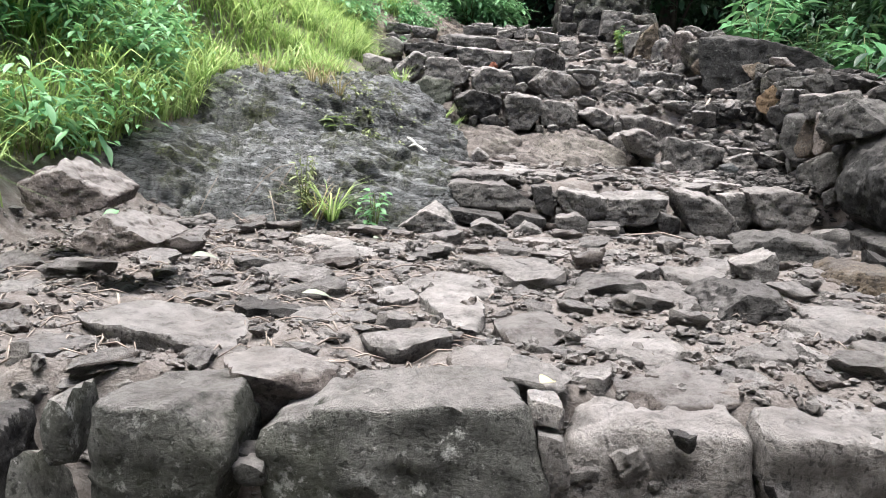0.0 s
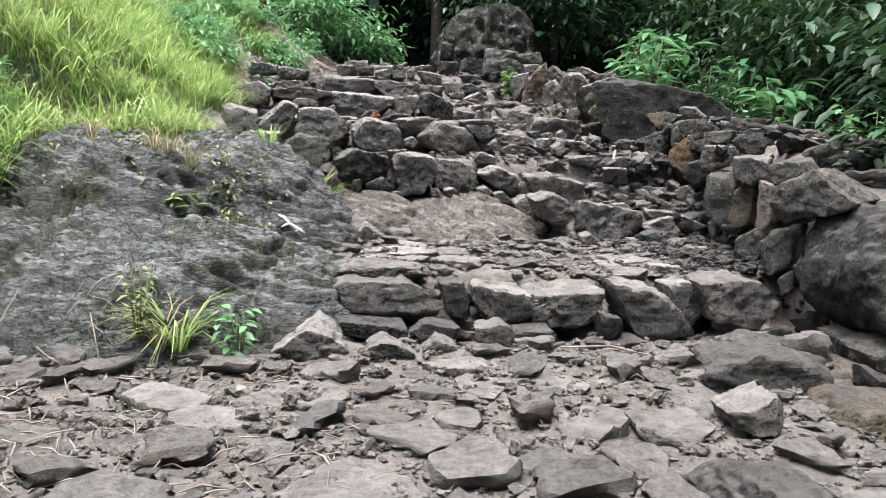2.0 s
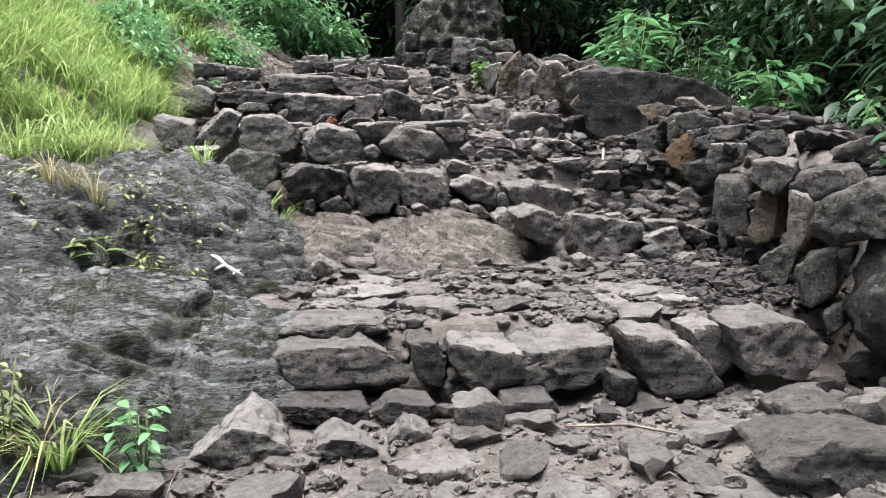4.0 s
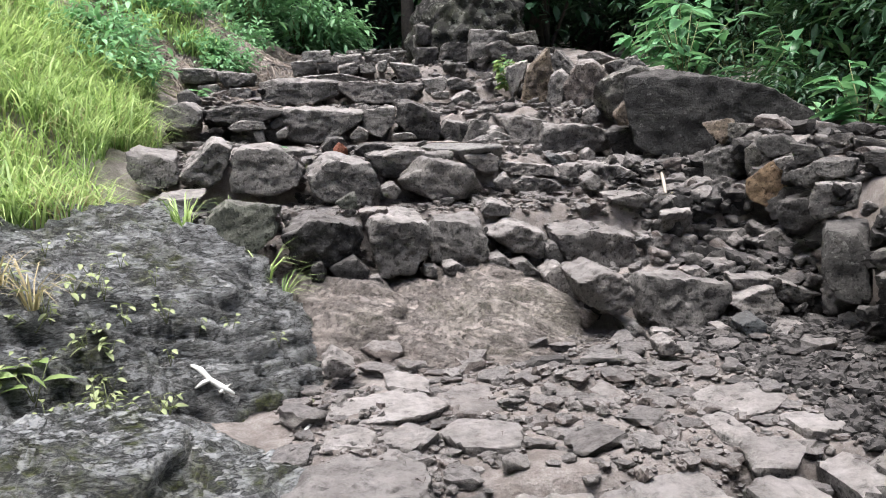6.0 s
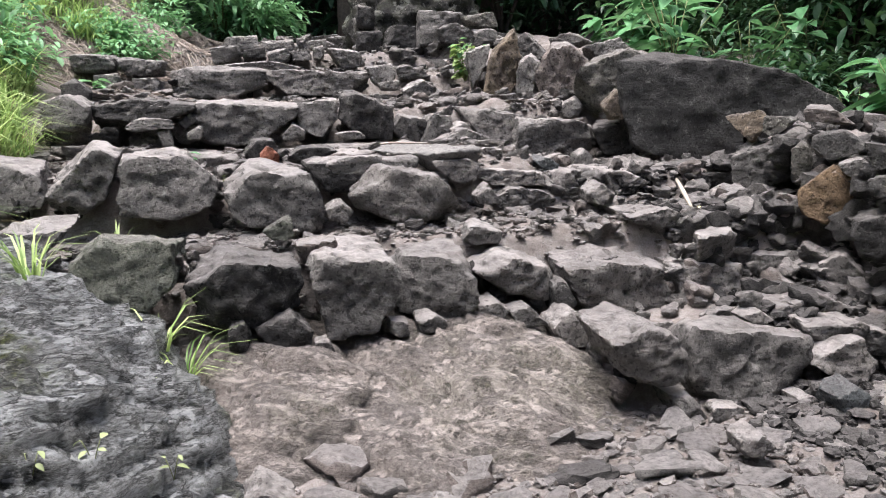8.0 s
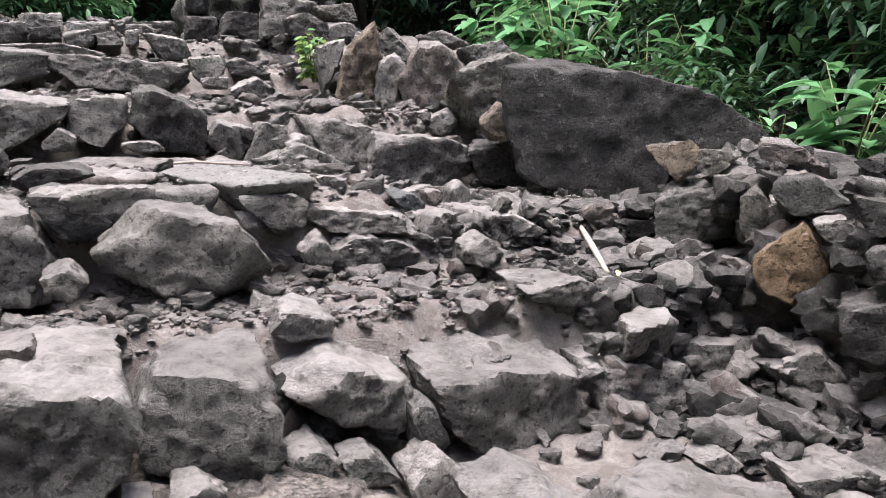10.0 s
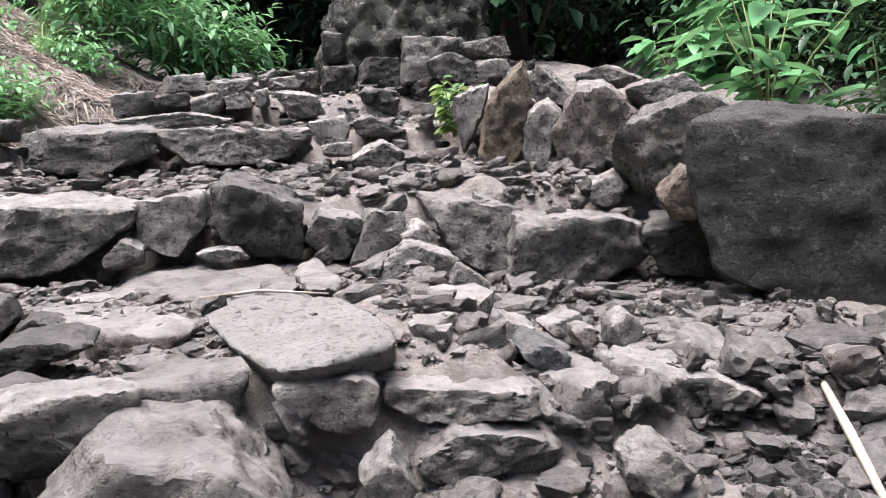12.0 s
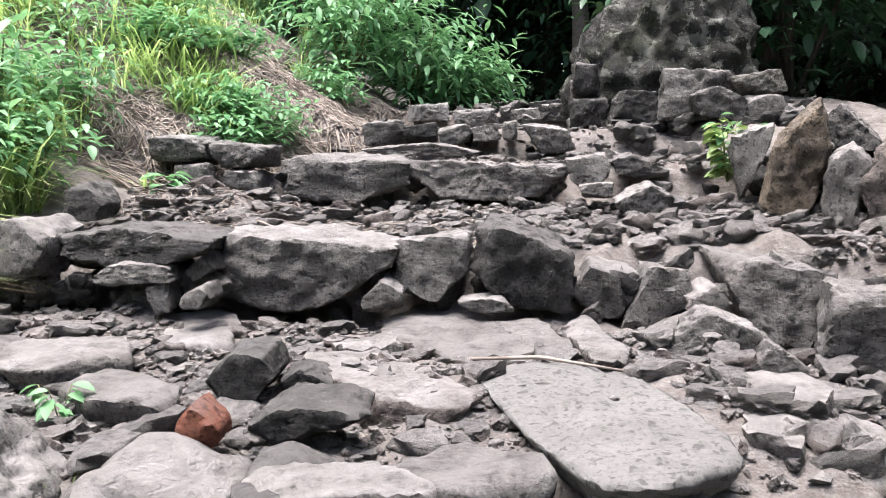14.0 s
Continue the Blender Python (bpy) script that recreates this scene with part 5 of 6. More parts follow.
wall_stone("slate", 3.037, 7.681, 2.012, 0.196, 0.16, 0.130, (0.26, 0.00), (1.00, 0.20), (0.76, 0.83), (0.00, 1.00))
wall_stone("dark", 2.955, 8.218, 1.658, 0.146, 0.15, 0.155, (0.39, 0.00), (1.00, 0.21), (0.88, 1.00), (0.00, 0.88))
wall_stone("grey", 2.959, 7.839, 1.455, 0.204, 0.16, 0.175, (0.29, 0.02), (0.80, 0.00), (1.00, 0.46), (0.53, 1.00), (0.00, 0.66))
wall_stone("dark", 2.958, 7.589, 1.604, 0.254, 0.21, 0.261, (0.11, 0.34), (0.55, 0.00), (1.00, 0.48), (0.73, 1.00), (0.00, 0.79))
face_stone(boulder_big, "basalt", 2.900, 4.560, 0.900, 0.940, 0.95, 0.820, (0.00, 0.42), (0.12, 0.16), (0.34, 0.01), (0.71, 0.00), (1.00, 0.18), (0.96, 0.72), (0.70, 1.00), (0.32, 0.93), (0.08, 0.73))

# the great boulder at the head of the steps
dirs, faces = ICO[6]
pts = dirs / ((np.abs(dirs) ** 2.0).sum(axis=1) ** 0.5)[:, None] * np.array((0.82, 0.8, 1.0))
pts[:, 0] += 0.1 * pts[:, 2] * (pts[:, 2] > 0)
pts = pts + dirs * (0.13 * fnoise3(pts * 1.5 + 7, 2, 3) - 0.16 * np.abs(fnoise3(pts * 2.3, 5, 3)) + 0.05 * fnoise3(pts * 8.0, 9, 3))[:, None]
great = new("boulder", make_mesh("boulder", pts, faces, ROCK["old"], True, 60))
great.location = (2.5, 14.7, 3.28)
tagged(great, "tall dark boulder with pale lichen under trees", "boulder")
# ---------------------------------------------------------------- loose stones, laid by chance on the ledges
rng = np.random.RandomState(7)
SMALL = {}
for tone in ("grey", "pale", "red", "dark"):
    SMALL[tone] = []
    for k in range(6):
        n = rng.randint(4, 7)
        ang = np.sort(rng.uniform(0, 2 * math.pi, n) * 0.25 + np.arange(n) * 2 * math.pi / n)
        prof = [(0.5 + 0.5 * math.cos(t) * rng.uniform(0.8, 1), 0.5 + 0.5 * math.sin(t) * rng.uniform(0.8, 1)) for t in ang]
        p, f = rock_shape(1, 1, 1, prof, True, 3, 8.0, 0.05, 300 + k)
        SMALL[tone].append(make_mesh("stone", p, f, ROCK[tone], True, 40))


def small_stone(parent, tone, x, y, z, w, d, h, yaw, tilt=6.0):
    ob = part("stone", SMALL[tone][rng.randint(6)], parent, x, y, z)
    ob.scale = (w, d, h)
    ob.rotation_euler = (radians(rng.uniform(-tilt, tilt)), radians(rng.uniform(-tilt, tilt)), yaw)
    return ob


def tone_of(weights):
    return ("grey", "pale", "red", "dark")[rng.choice(4, p=weights)]


def surface(x, y):
    """Height of the ground or of the bedrock on it."""
    X, Y = np.array([float(x)]), np.array([float(y)])
    z = float(ground_height(X, Y)[0])
    return max([z] + [float(lobe(X, Y, *l)[0]) for l in OUTLOBES])


def surfaces(x, y):
    z = ground_height(x, y)
    for l in OUTLOBES:
        z = np.maximum(z, lobe(x, y, *l))
    return z


def pave(parent, x0, x1, y0, y1, count, lo, hi, weights):
    """Flat stones of mixed size, packed side by side, the large ones first."""
    sizes = np.sort(lo * (hi / lo) ** rng.uniform(0, 1, count) ** 1.3)[::-1]
    taken = np.array([t for t in TAKEN if x0 - 1 < t[0] < x1 + 1 and y0 - 1 < t[1] < y1 + 1])
    for s in sizes:
        xs, ys = rng.uniform(x0, x1, 40), rng.uniform(y0, y1, 40)
        free = (xs > np.interp(ys, YS, LEFT) - 0.1) & (xs < np.interp(ys, YR, RIGHT) + 0.05) & (surfaces(xs, ys) < ground_height(xs, ys) + 0.04)
        free &= (np.hypot(xs[:, None] - taken[:, 0], ys[:, None] - taken[:, 1]) > 0.7 * taken[:, 2] + 0.42 * s).all(axis=1)
        if not free.any():
            continue
        k = int(np.argmax(free))
        x, y = float(xs[k]), float(ys[k])
        TAKEN.append((x, y, s / 2))
        taken = np.vstack((taken, TAKEN[-1]))
        h = s * rng.uniform(0.28, 0.6)
        small_stone(parent, tone_of(weights), x, y, surface(x, y) + h * rng.uniform(-0.28, 0.1), s * rng.uniform(0.9, 1.35), s * rng.uniform(0.75, 1.1), h, rng.uniform(0, 6.28), 9)


pavement_6 = thing("pavement_6", 0.8, 13.0, 2.75, "upper stretch of the path with small dusty stones", "paving", "", "structure")
pave(tread_1, -1.8, 2.3, 2.3, 5.4, 300, 0.07, 0.34, (0.2, 0.48, 0.3, 0.02))
# Darker stone mix: shade of wall and trees put into the colour.
pave(tread_2, 2.15, 3.1, 5.75, 7.4, 120, 0.05, 0.22, (0.45, 0.05, 0.05, 0.45))
pave(tread_2, 0.1, 2.15, 5.75, 7.3, 220, 0.05, 0.26, (0.12, 0.48, 0.38, 0.02))
pave(tread_3, -0.9, 3.2, 8.05, 8.8, 220, 0.04, 0.2, (0.22, 0.55, 0.2, 0.03))
pave(tread_4, -0.95, 3.1, 9.0, 10.35, 300, 0.05, 0.24, (0.15, 0.6, 0.23, 0.02))
pave(tread_5, -0.9, 2.8, 10.75, 12.0, 300, 0.06, 0.28, (0.15, 0.63, 0.2, 0.02))
pave(pavement_6, -0.2, 2.5, 12.4, 15.0, 220, 0.05, 0.26, (0.4, 0.4, 0.15, 0.05))
pave(wall_low, 2.1, 3.1, 2.4, 5.3, 90, 0.08, 0.3, (0.5, 0.05, 0.1, 0.35))
lower = thing("pavement_7", 0.2, 0.8, 0.36, "stony ground below the first step", "paving", "", "structure")
pave(lower, -2.2, 2.7, -1.5, 1.85, 170, 0.08, 0.36, (0.3, 0.35, 0.3, 0.05))
pave(pavement_6, 0.0, 2.6, 15.2, 19, 60, 0.15, 0.4, (0.6, 0.2, 0.1, 0.1))


def wedge(parent, count, x0, x1, front, z0, z1, lo, hi, weights, slope=0.0):
    """Small stones wedged behind the face of a step."""
    for _ in range(count):
        x, s = rng.uniform(x0, x1), rng.uniform(lo, hi)
        z = rng.uniform(z0, z1) + slope * (x - x0)
        small_stone(parent, tone_of(weights), x, front + rng.uniform(0.08, 0.2), z, s * 1.2, s, s * rng.uniform(0.6, 0.9), rng.uniform(0, 6.28), 30)


DARKISH = (0.5, 0.15, 0.1, 0.25)
wedge(step_1, 18, -1.0, 1.4, 1.98, 0.5, 0.84, 0.08, 0.16, DARKISH)
wedge(step_2, 45, 0.1, 2.5, 5.5, 0.9, 1.13, 0.07, 0.15, DARKISH)
wedge(step_3, 60, 0.1, 3.1, 7.88, 1.4, 1.66, 0.07, 0.16, DARKISH)
wedge(step_3, 25, 1.6, 3.0, 7.3, 1.17, 1.4, 0.07, 0.15, DARKISH)
wedge(step_3, 14, -0.9, 0.1, 7.8, 1.6, 1.85, 0.08, 0.18, DARKISH)
wedge(step_4, 70, -0.9, 3.0, 8.75, 1.75, 2.0, 0.07, 0.17, DARKISH)
wedge(step_5, 70, -0.9, 3.1, 10.42, 2.05, 2.33, 0.07, 0.17, DARKISH)
wedge(step_5, 26, -0.95, 0.0, 10.28, 2.17, 2.3, 0.1, 0.2, DARKISH)
wedge(step_6, 50, -1.0, 2.4, 12.12, 2.42, 2.68, 0.08, 0.18, DARKISH)
wedge(step_7, 18, -0.2, 2.2, 13.35, 2.75, 3.0, 0.1, 0.2, DARKISH)
wedge(step_8, 12, 0.2, 2.4, 15.05, 3.05, 3.2, 0.1, 0.25, DARKISH)
wedge(step_4, 30, 2.3, 3.2, 8.1, 1.66, 1.8, 0.1, 0.24, DARKISH)
wedge(step_4, 26, 2.75, 3.2, 8.45, 1.72, 1.85, 0.1, 0.24, DARKISH)
wedge(step_3, 24, 2.4, 3.3, 7.65, 1.35, 1.5, 0.1, 0.22, DARKISH)
wedge(step_3, 30, 2.1, 3.2, 7.02, 1.13, 1.2, 0.06, 0.14, DARKISH)
MIXED = (0.35, 0.08, 0.07, 0.5)
for _ in range(150):
    y = rng.uniform(5.8, 9.1)
    x = np.interp(y, YR, RIGHT) + rng.uniform(-0.06, 0.14)
    lo = float(path_height(np.array([2.8]), np.array([y]))[0])
    z, s = rng.uniform(lo, np.interp(y, YR, TOP)), rng.uniform(0.1, 0.24)
    small_stone(wall_side, tone_of(MIXED), x, y, z, s * 1.2, s, s * 0.8, rng.uniform(0, 6.28), 35)
for _ in range(230):
    x, y, s = rng.uniform(2.95, 4.8), rng.uniform(5.3, 9.2), rng.uniform(0.1, 0.32)
    small_stone(wall_side, tone_of(MIXED), x, y, gz(x, y) + 0.1 * s, s * 1.2, s, s * 0.55, rng.uniform(0, 6.28), 20)
for _ in range(70):
    y = rng.uniform(9.7, 12.6)
    x, s = np.interp(y, YR, RIGHT) + rng.uniform(-0.02, 0.35), rng.uniform(0.12, 0.28)
    small_stone(wall_upper, tone_of(MIXED), x, y, gz(x, y) - 0.1 + rng.uniform(0, 0.15), s * 1.2, s, s * 0.8, rng.uniform(0, 6.28), 35)
for _ in range(60):
    x, y, s = rng.uniform(1.7, 3.4), rng.uniform(13.0, 14.4), rng.uniform(0.1, 0.3)
    small_stone(boulder_pile, tone_of(MIXED), x, y, gz(x, y) + 0.1 * s, s * 1.2, s, s * 0.7, rng.uniform(0, 6.28), 25)
for _ in range(26):
    y, s = rng.uniform(2.4, 5.6), rng.uniform(0.12, 0.35)
    x = 2.25 + rng.uniform(0, 0.9)
    small_stone(wall_low, tone_of(MIXED), x, y, gz(x, y) + 0.15 * s, s * 1.2, s, s * 0.7, rng.uniform(0, 6.28), 20)

def scatter(parent, count, x0, x1, y0, y1, lo, hi, weights):
    """Loose stones lying between the laid ones."""
    for _ in range(count):
        x, y, s = rng.uniform(x0, x1), rng.uniform(y0, y1), lo * (hi / lo) ** rng.uniform(0, 1)
        small_stone(parent, tone_of(weights), x, y, surface(x, y) + s * rng.uniform(0.0, 0.2), s * 1.2, s, s * rng.uniform(0.5, 0.8), rng.uniform(0, 6.28), 25)


scatter(tread_3, 70, 1.6, 2.6, 7.5, 8.9, 0.05, 0.17, (0.35, 0.4, 0.15, 0.1))
# Dark mix beside the wall, its shade carried by the stone tones.
scatter(tread_3, 90, 2.3, 3.25, 7.3, 8.95, 0.06, 0.2, (0.5, 0.08, 0.05, 0.37))
scatter(tread_3, 60, 0.3, 2.0, 8.2, 8.95, 0.04, 0.14, (0.3, 0.5, 0.15, 0.05))
scatter(tread_4, 110, 1.6, 3.15, 9.0, 10.4, 0.05, 0.19, (0.35, 0.5, 0.1, 0.05))
scatter(tread_4, 50, 1.7, 2.7, 8.9, 9.6, 0.05, 0.16, (0.35, 0.5, 0.1, 0.05))
scatter(tread_5, 60, 1.7, 2.8, 10.8, 12.0, 0.06, 0.18, (0.35, 0.45, 0.15, 0.05))
scatter(tread_4, 60, -0.9, 1.6, 9.0, 10.4, 0.04, 0.12, (0.3, 0.4, 0.2, 0.1))
scatter(tread_5, 130, -0.9, 2.75, 10.8, 12.1, 0.05, 0.16, (0.3, 0.4, 0.2, 0.1))
scatter(tread_5, 60, 0.9, 2.4, 10.8, 11.6, 0.06, 0.2, (0.3, 0.5, 0.2, 0.0))
scatter(pavement_6, 60, 0.1, 2.3, 12.4, 13.4, 0.06, 0.2, (0.4, 0.3, 0.1, 0.2))
scatter(step_6, 40, -0.95, 2.0, 11.92, 12.1, 0.08, 0.16, DARKISH)

# gravel: grit too small to pick apart


def grit(name, count, lo, hi, sub, boxes, tone, label):
    dirs, faces = ICO[sub]
    faces = np.array(faces)
    area = np.array([(b[1] - b[0]) * (b[3] - b[2]) * b[4] for b in boxes])
    pick = rng.choice(len(boxes), count, p=area / area.sum())
    bx = np.array(boxes)[pick]
    x, y = rng.uniform(bx[:, 0], bx[:, 1]), rng.uniform(bx[:, 2], bx[:, 3])
    keep = (x > np.interp(y, YS, LEFT) - 0.2) & (x < np.interp(y, YR, RIGHT) + 0.1) & (fnoise(x * 1.9, y * 1.9, 77, 3) > -0.7)
    x, y = x[keep], y[keep]
    n = len(x)
    s = lo * (hi / lo) ** (rng.uniform(0, 1, n) ** 1.8)
    z = ground_height(x, y) + s * 0.15
    sc = s[:, None] * rng.uniform(0.6, 1.25, (n, 3)) * np.array((1, 1, 0.7))
    jit = 1 + 0.28 * rng.normal(size=(n, len(dirs), 1)).clip(-1.5, 1.5)
    a = rng.uniform(0, 6.28, n)
    v = dirs[None] * jit * sc[:, None, :] * 0.5
    c, sn = np.cos(a)[:, None], np.sin(a)[:, None]
    v = np.stack((v[..., 0] * c - v[..., 1] * sn, v[..., 0] * sn + v[..., 1] * c, v[..., 2]), -1) + np.stack((x, y, z), -1)[:, None, :]
    f = (faces[None] + (np.arange(n) * len(dirs))[:, None, None]).reshape(-1, 3)
    ob = new(name, make_mesh(name, v.reshape(-1, 3), f, ROCK[tone], False))
    return tagged(ob, label, "gravel", kind="stuff")


BOXES = [(-2.6, 3.0, 2.2, 5.5, 1.0), (0.0, 2.15, 5.7, 7.4, 1.3), (-0.9, 3.2, 8.0, 8.85, 1.3), (-0.95, 3.2, 9.0, 10.5, 1.5), (-0.95, 2.9, 10.7, 12.2, 1.4), (-0.2, 2.6, 12.4, 15, 0.7)]
bm = bmesh.new()
bmesh.ops.create_icosphere(bm, subdivisions=1, radius=1)
ICO[1] = (np.array([v.co[:] for v in bm.verts]), [[v.index for v in f.verts] for f in bm.faces])
bm.free()
BOXES += [(-2.6, 3.2, -1.5, 2.1, 0.6)]
grit("gravel", 30000, 0.008, 0.035, 1, BOXES, "red", "brown grit strewn over the path")
grit("gravel", 16000, 0.01, 0.045, 1, BOXES, "pale", "pale stone chips strewn over the path")
# Dark rubble over the soil stands in for shade by the wall.
grit("rubble", 3200, 0.03, 0.1, 2, [(2.1, 3.4, 5.7, 7.5, 1.0), (2.3, 3.4, 7.5, 9.0, 0.8)], "dark", "broken rubble at the wall foot, toned dark for its shade")
grit("rubble", 3800, 0.025, 0.075, 2, BOXES, "red", "brown fist-sized rubble on the path")
grit("rubble", 5200, 0.03, 0.08, 2, BOXES, "pale", "pale broken rubble on the path")

# ---------------------------------------------------------------- plants


class Leaves:
    """Collects blades and leaves of one plant into one mesh."""

    def __init__(self):
        self.v, self.f, self.n = [], [], 0

    def add(self, v, f):
        self.v.append(v.reshape(-1, 3))
        k = v.shape[1]
        self.f.append((f[None] + (self.n + np.arange(v.shape[0]) * k)[:, None, None]).reshape(-1, f.shape[1]))
        self.n += v.shape[0] * k
        return self

    def blades(self, base, length, width, lean, droop):
        """Grass blades: arrays of feet, lengths, widths, headings and droops."""
        n, rows = len(base), 4
        hx, hy = np.cos(lean), np.sin(lean)
        out = np.zeros((n, rows * 2, 3))
        for r in range(rows):
            s = r / (rows - 1)
            up = length * (s - droop * 0.55 * s * s * s)
            fwd = length * (0.12 * s + droop * 0.75 * s * s)
            w = width * (1 - s) ** 0.6 * 0.5 + 0.0004
            c = base + np.stack((hx * fwd, hy * fwd, up), -1)
            side = np.stack((-hy * w, hx * w, np.zeros(n)), -1)
            out[:, 2 * r], out[:, 2 * r + 1] = c - side, c + side
        f = np.array([(2 * r, 2 * r + 1, 2 * r + 3, 2 * r + 2) for r in range(rows - 1)])
        return self.add(out, f)

    def leaves(self, at, heading, pitch, length, width, curl=0.25):
        """Pointed leaves, folded along the midrib and bent down towards the tip."""
        n = len(at)
        prof = ((0.0, 0.0, 0.0), (0.25, 0.8, 0.02), (0.5, 1.0, 0.0), (0.78, 0.62, -0.08))
        ch, sh, cp, sp = np.cos(heading), np.sin(heading), np.cos(pitch), np.sin(pitch)
        ax = np.stack((ch * cp, sh * cp, sp), -1)
        side = np.stack((-sh, ch, np.zeros(n)), -1)
        up = np.cross(ax, side)
        L, W = length[:, None], width[:, None] * 0.5
        pts = []
        for s, w, _ in prof[1:]:
            mid = at + ax * L * s - up * L * curl * s * s
            pts += [mid - side * W * w + up * W * w * 0.35, mid, mid + side * W * w + up * W * w * 0.35]
        tip = at + ax * L - up * L * curl
        v = np.stack([at] + pts + [tip], 1)
        f = [(0, 1, 2, 2), (0, 2, 3, 3)]
        for r in (0, 3):
            f += [(1 + r, 4 + r, 5 + r, 2 + r), (2 + r, 5 + r, 6 + r, 3 + r)]
        f += [(7, 10, 8, 8), (8, 10, 9, 9)]
        return self.add(v, np.array(f))

    def mesh(self, name, material):
        v = np.concatenate(self.v)
        faces = [list(dict.fromkeys(q)) for q in np.concatenate(self.f).tolist()]
        return make_mesh(name, v, faces, material, True)


def tube(points, radii, sides=6):
    points = [Vector(p) for p in points]
    vs, fs = [], []
    for k, p in enumerate(points):
        d = (points[min(k + 1, len(points) - 1)] - points[max(k - 1, 0)]).normalized()
        a = d.orthogonal().normalized()
        b = d.cross(a)
        for j in range(sides):
            t = 2 * math.pi * j / sides
            vs.append(p + (a * math.cos(t) + b * math.sin(t)) * radii[k])
    for k in range(len(points) - 1):
        for j in range(sides):
            q, r = k * sides, (j + 1) % sides
            fs.append([q + j, q + r, q + sides + r, q + sides + j])
    fs.append(list(range(sides))[::-1])
    fs.append([len(vs) - sides + j for j in range(sides)])
    return [v[:] for v in vs], fs


def stem_part(name, parent, points, radii, material, sides=6, label=""):
    v, f = tube(points, radii, sides)
    o = Vector(points[0])
    me = make_mesh(name, [Vector(q) - o for q in v], f, material)
    return part(name, me, parent, *o, label)


def foliage(name, parent, leaves, material, label=""):
    me = leaves.mesh(name, material)
    me.transform(Matrix.Translation(-parent.location))
    ob = new(name, me)
    ob.parent = parent
    return tagged(ob, label, kind="stuff")


def shrub(x, y, height, radius, count, leaf, material, label, name="shrub", stems=5, thin=0.42, droop=0.3, category="shrub", low=0.1):
    z = surface(x, y)
    top = thing(name, x, y, z, label, category)
    ends = []
    for k in range(stems):
        a, r = rng.uniform(0, 6.28), radius * rng.uniform(0.25, 0.8)
        e = Vector((x + r * math.cos(a), y + r * math.sin(a), z + height * rng.uniform(0.6, 1.0)))
        m = Vector((x, y, z)).lerp(e, 0.5) + Vector((0, 0, height * 0.12))
        stem_part("stem", top, [(x, y, z - 0.05), m, e], [0.012 * height + 0.004, 0.008 * height + 0.003, 0.003], STEM if height < 1.2 else BARK, 5)
        ends += [(Vector((x, y, z)), m, e)]
    n = count
    pick, s = rng.randint(0, stems, n), rng.uniform(0.15, 1.0, n) ** 0.6
    at = np.array([(p[0] * (1 - t) ** 2 + p[1] * 2 * t * (1 - t) + p[2] * t * t)[:] for p, t in zip([ends[k] for k in pick], s)])
    clump = rng.normal(size=(stems * 7, 3)) * np.array((1, 1, 0.8)) * radius * 0.34
    at = at + clump[rng.randint(0, len(clump), n)] + rng.normal(size=(n, 3)) * radius * 0.12
    at[:, 2] = np.maximum(at[:, 2], z + low * height)
    out = np.arctan2(at[:, 1] - y, at[:, 0] - x)
    L = leaf * rng.uniform(0.6, 1.25, n)
    lv = Leaves().leaves(at, out + rng.normal(size=n) * 0.9, rng.normal(size=n) * 0.4 - droop + 0.25, L, L * thin * rng.uniform(0.8, 1.2, n))
    foliage("foliage", top, lv, material)
    return top


def tree(x, y, height, girth, crown, count, leaf, lean=(0, 0), label="slender dark tree at the forest edge", crown_low=0.45):
    z = gz(x, y)
    top = thing("tree", x, y, z, label, "tree", "forest trees")
    path = []
    for k in range(7):
        t = k / 6
        path.append((x + lean[0] * t + 0.12 * math.sin(3 * t + x), y + lean[1] * t + 0.1 * math.sin(4 * t + y), z - 0.15 + (height * 0.9 + 0.15) * t))
    stem_part("trunk", top, path, [girth * (1.25 - t / 6 * 1.05) if t else girth * 1.5 for t in range(7)], BARK, 9)
    cent = []
    for k in range(9):
        t = rng.uniform(crown_low, 0.95)
        a = rng.uniform(0, 6.28)
        p = Vector(path[int(t * 6)]).lerp(Vector(path[min(int(t * 6) + 1, 6)]), t * 6 % 1)
        e = p + Vector((math.cos(a), math.sin(a), rng.uniform(0.1, 0.7))) * crown * rng.uniform(0.5, 1.0)
        m = p.lerp(e, 0.5) + Vector((0, 0, 0.1 * crown))
        stem_part("limb", top, [p, m, e], [girth * 0.4, girth * 0.25, girth * 0.08], BARK, 5)
        cent += [e, m, p.lerp(e, 0.75)]
    cent = np.array([c[:] for c in cent])
    n = count
    at = cent[rng.randint(0, len(cent), n)] + rng.normal(size=(n, 3)) * crown * np.array((0.26, 0.26, 0.2))
    L = leaf * rng.uniform(0.6, 1.3, n)
    lv = Leaves().leaves(at, rng.uniform(0, 6.28, n), rng.normal(size=n) * 0.5 - 0.2, L, L * 0.45)
    foliage("crown", top, lv, DARKLEAF)
    return top


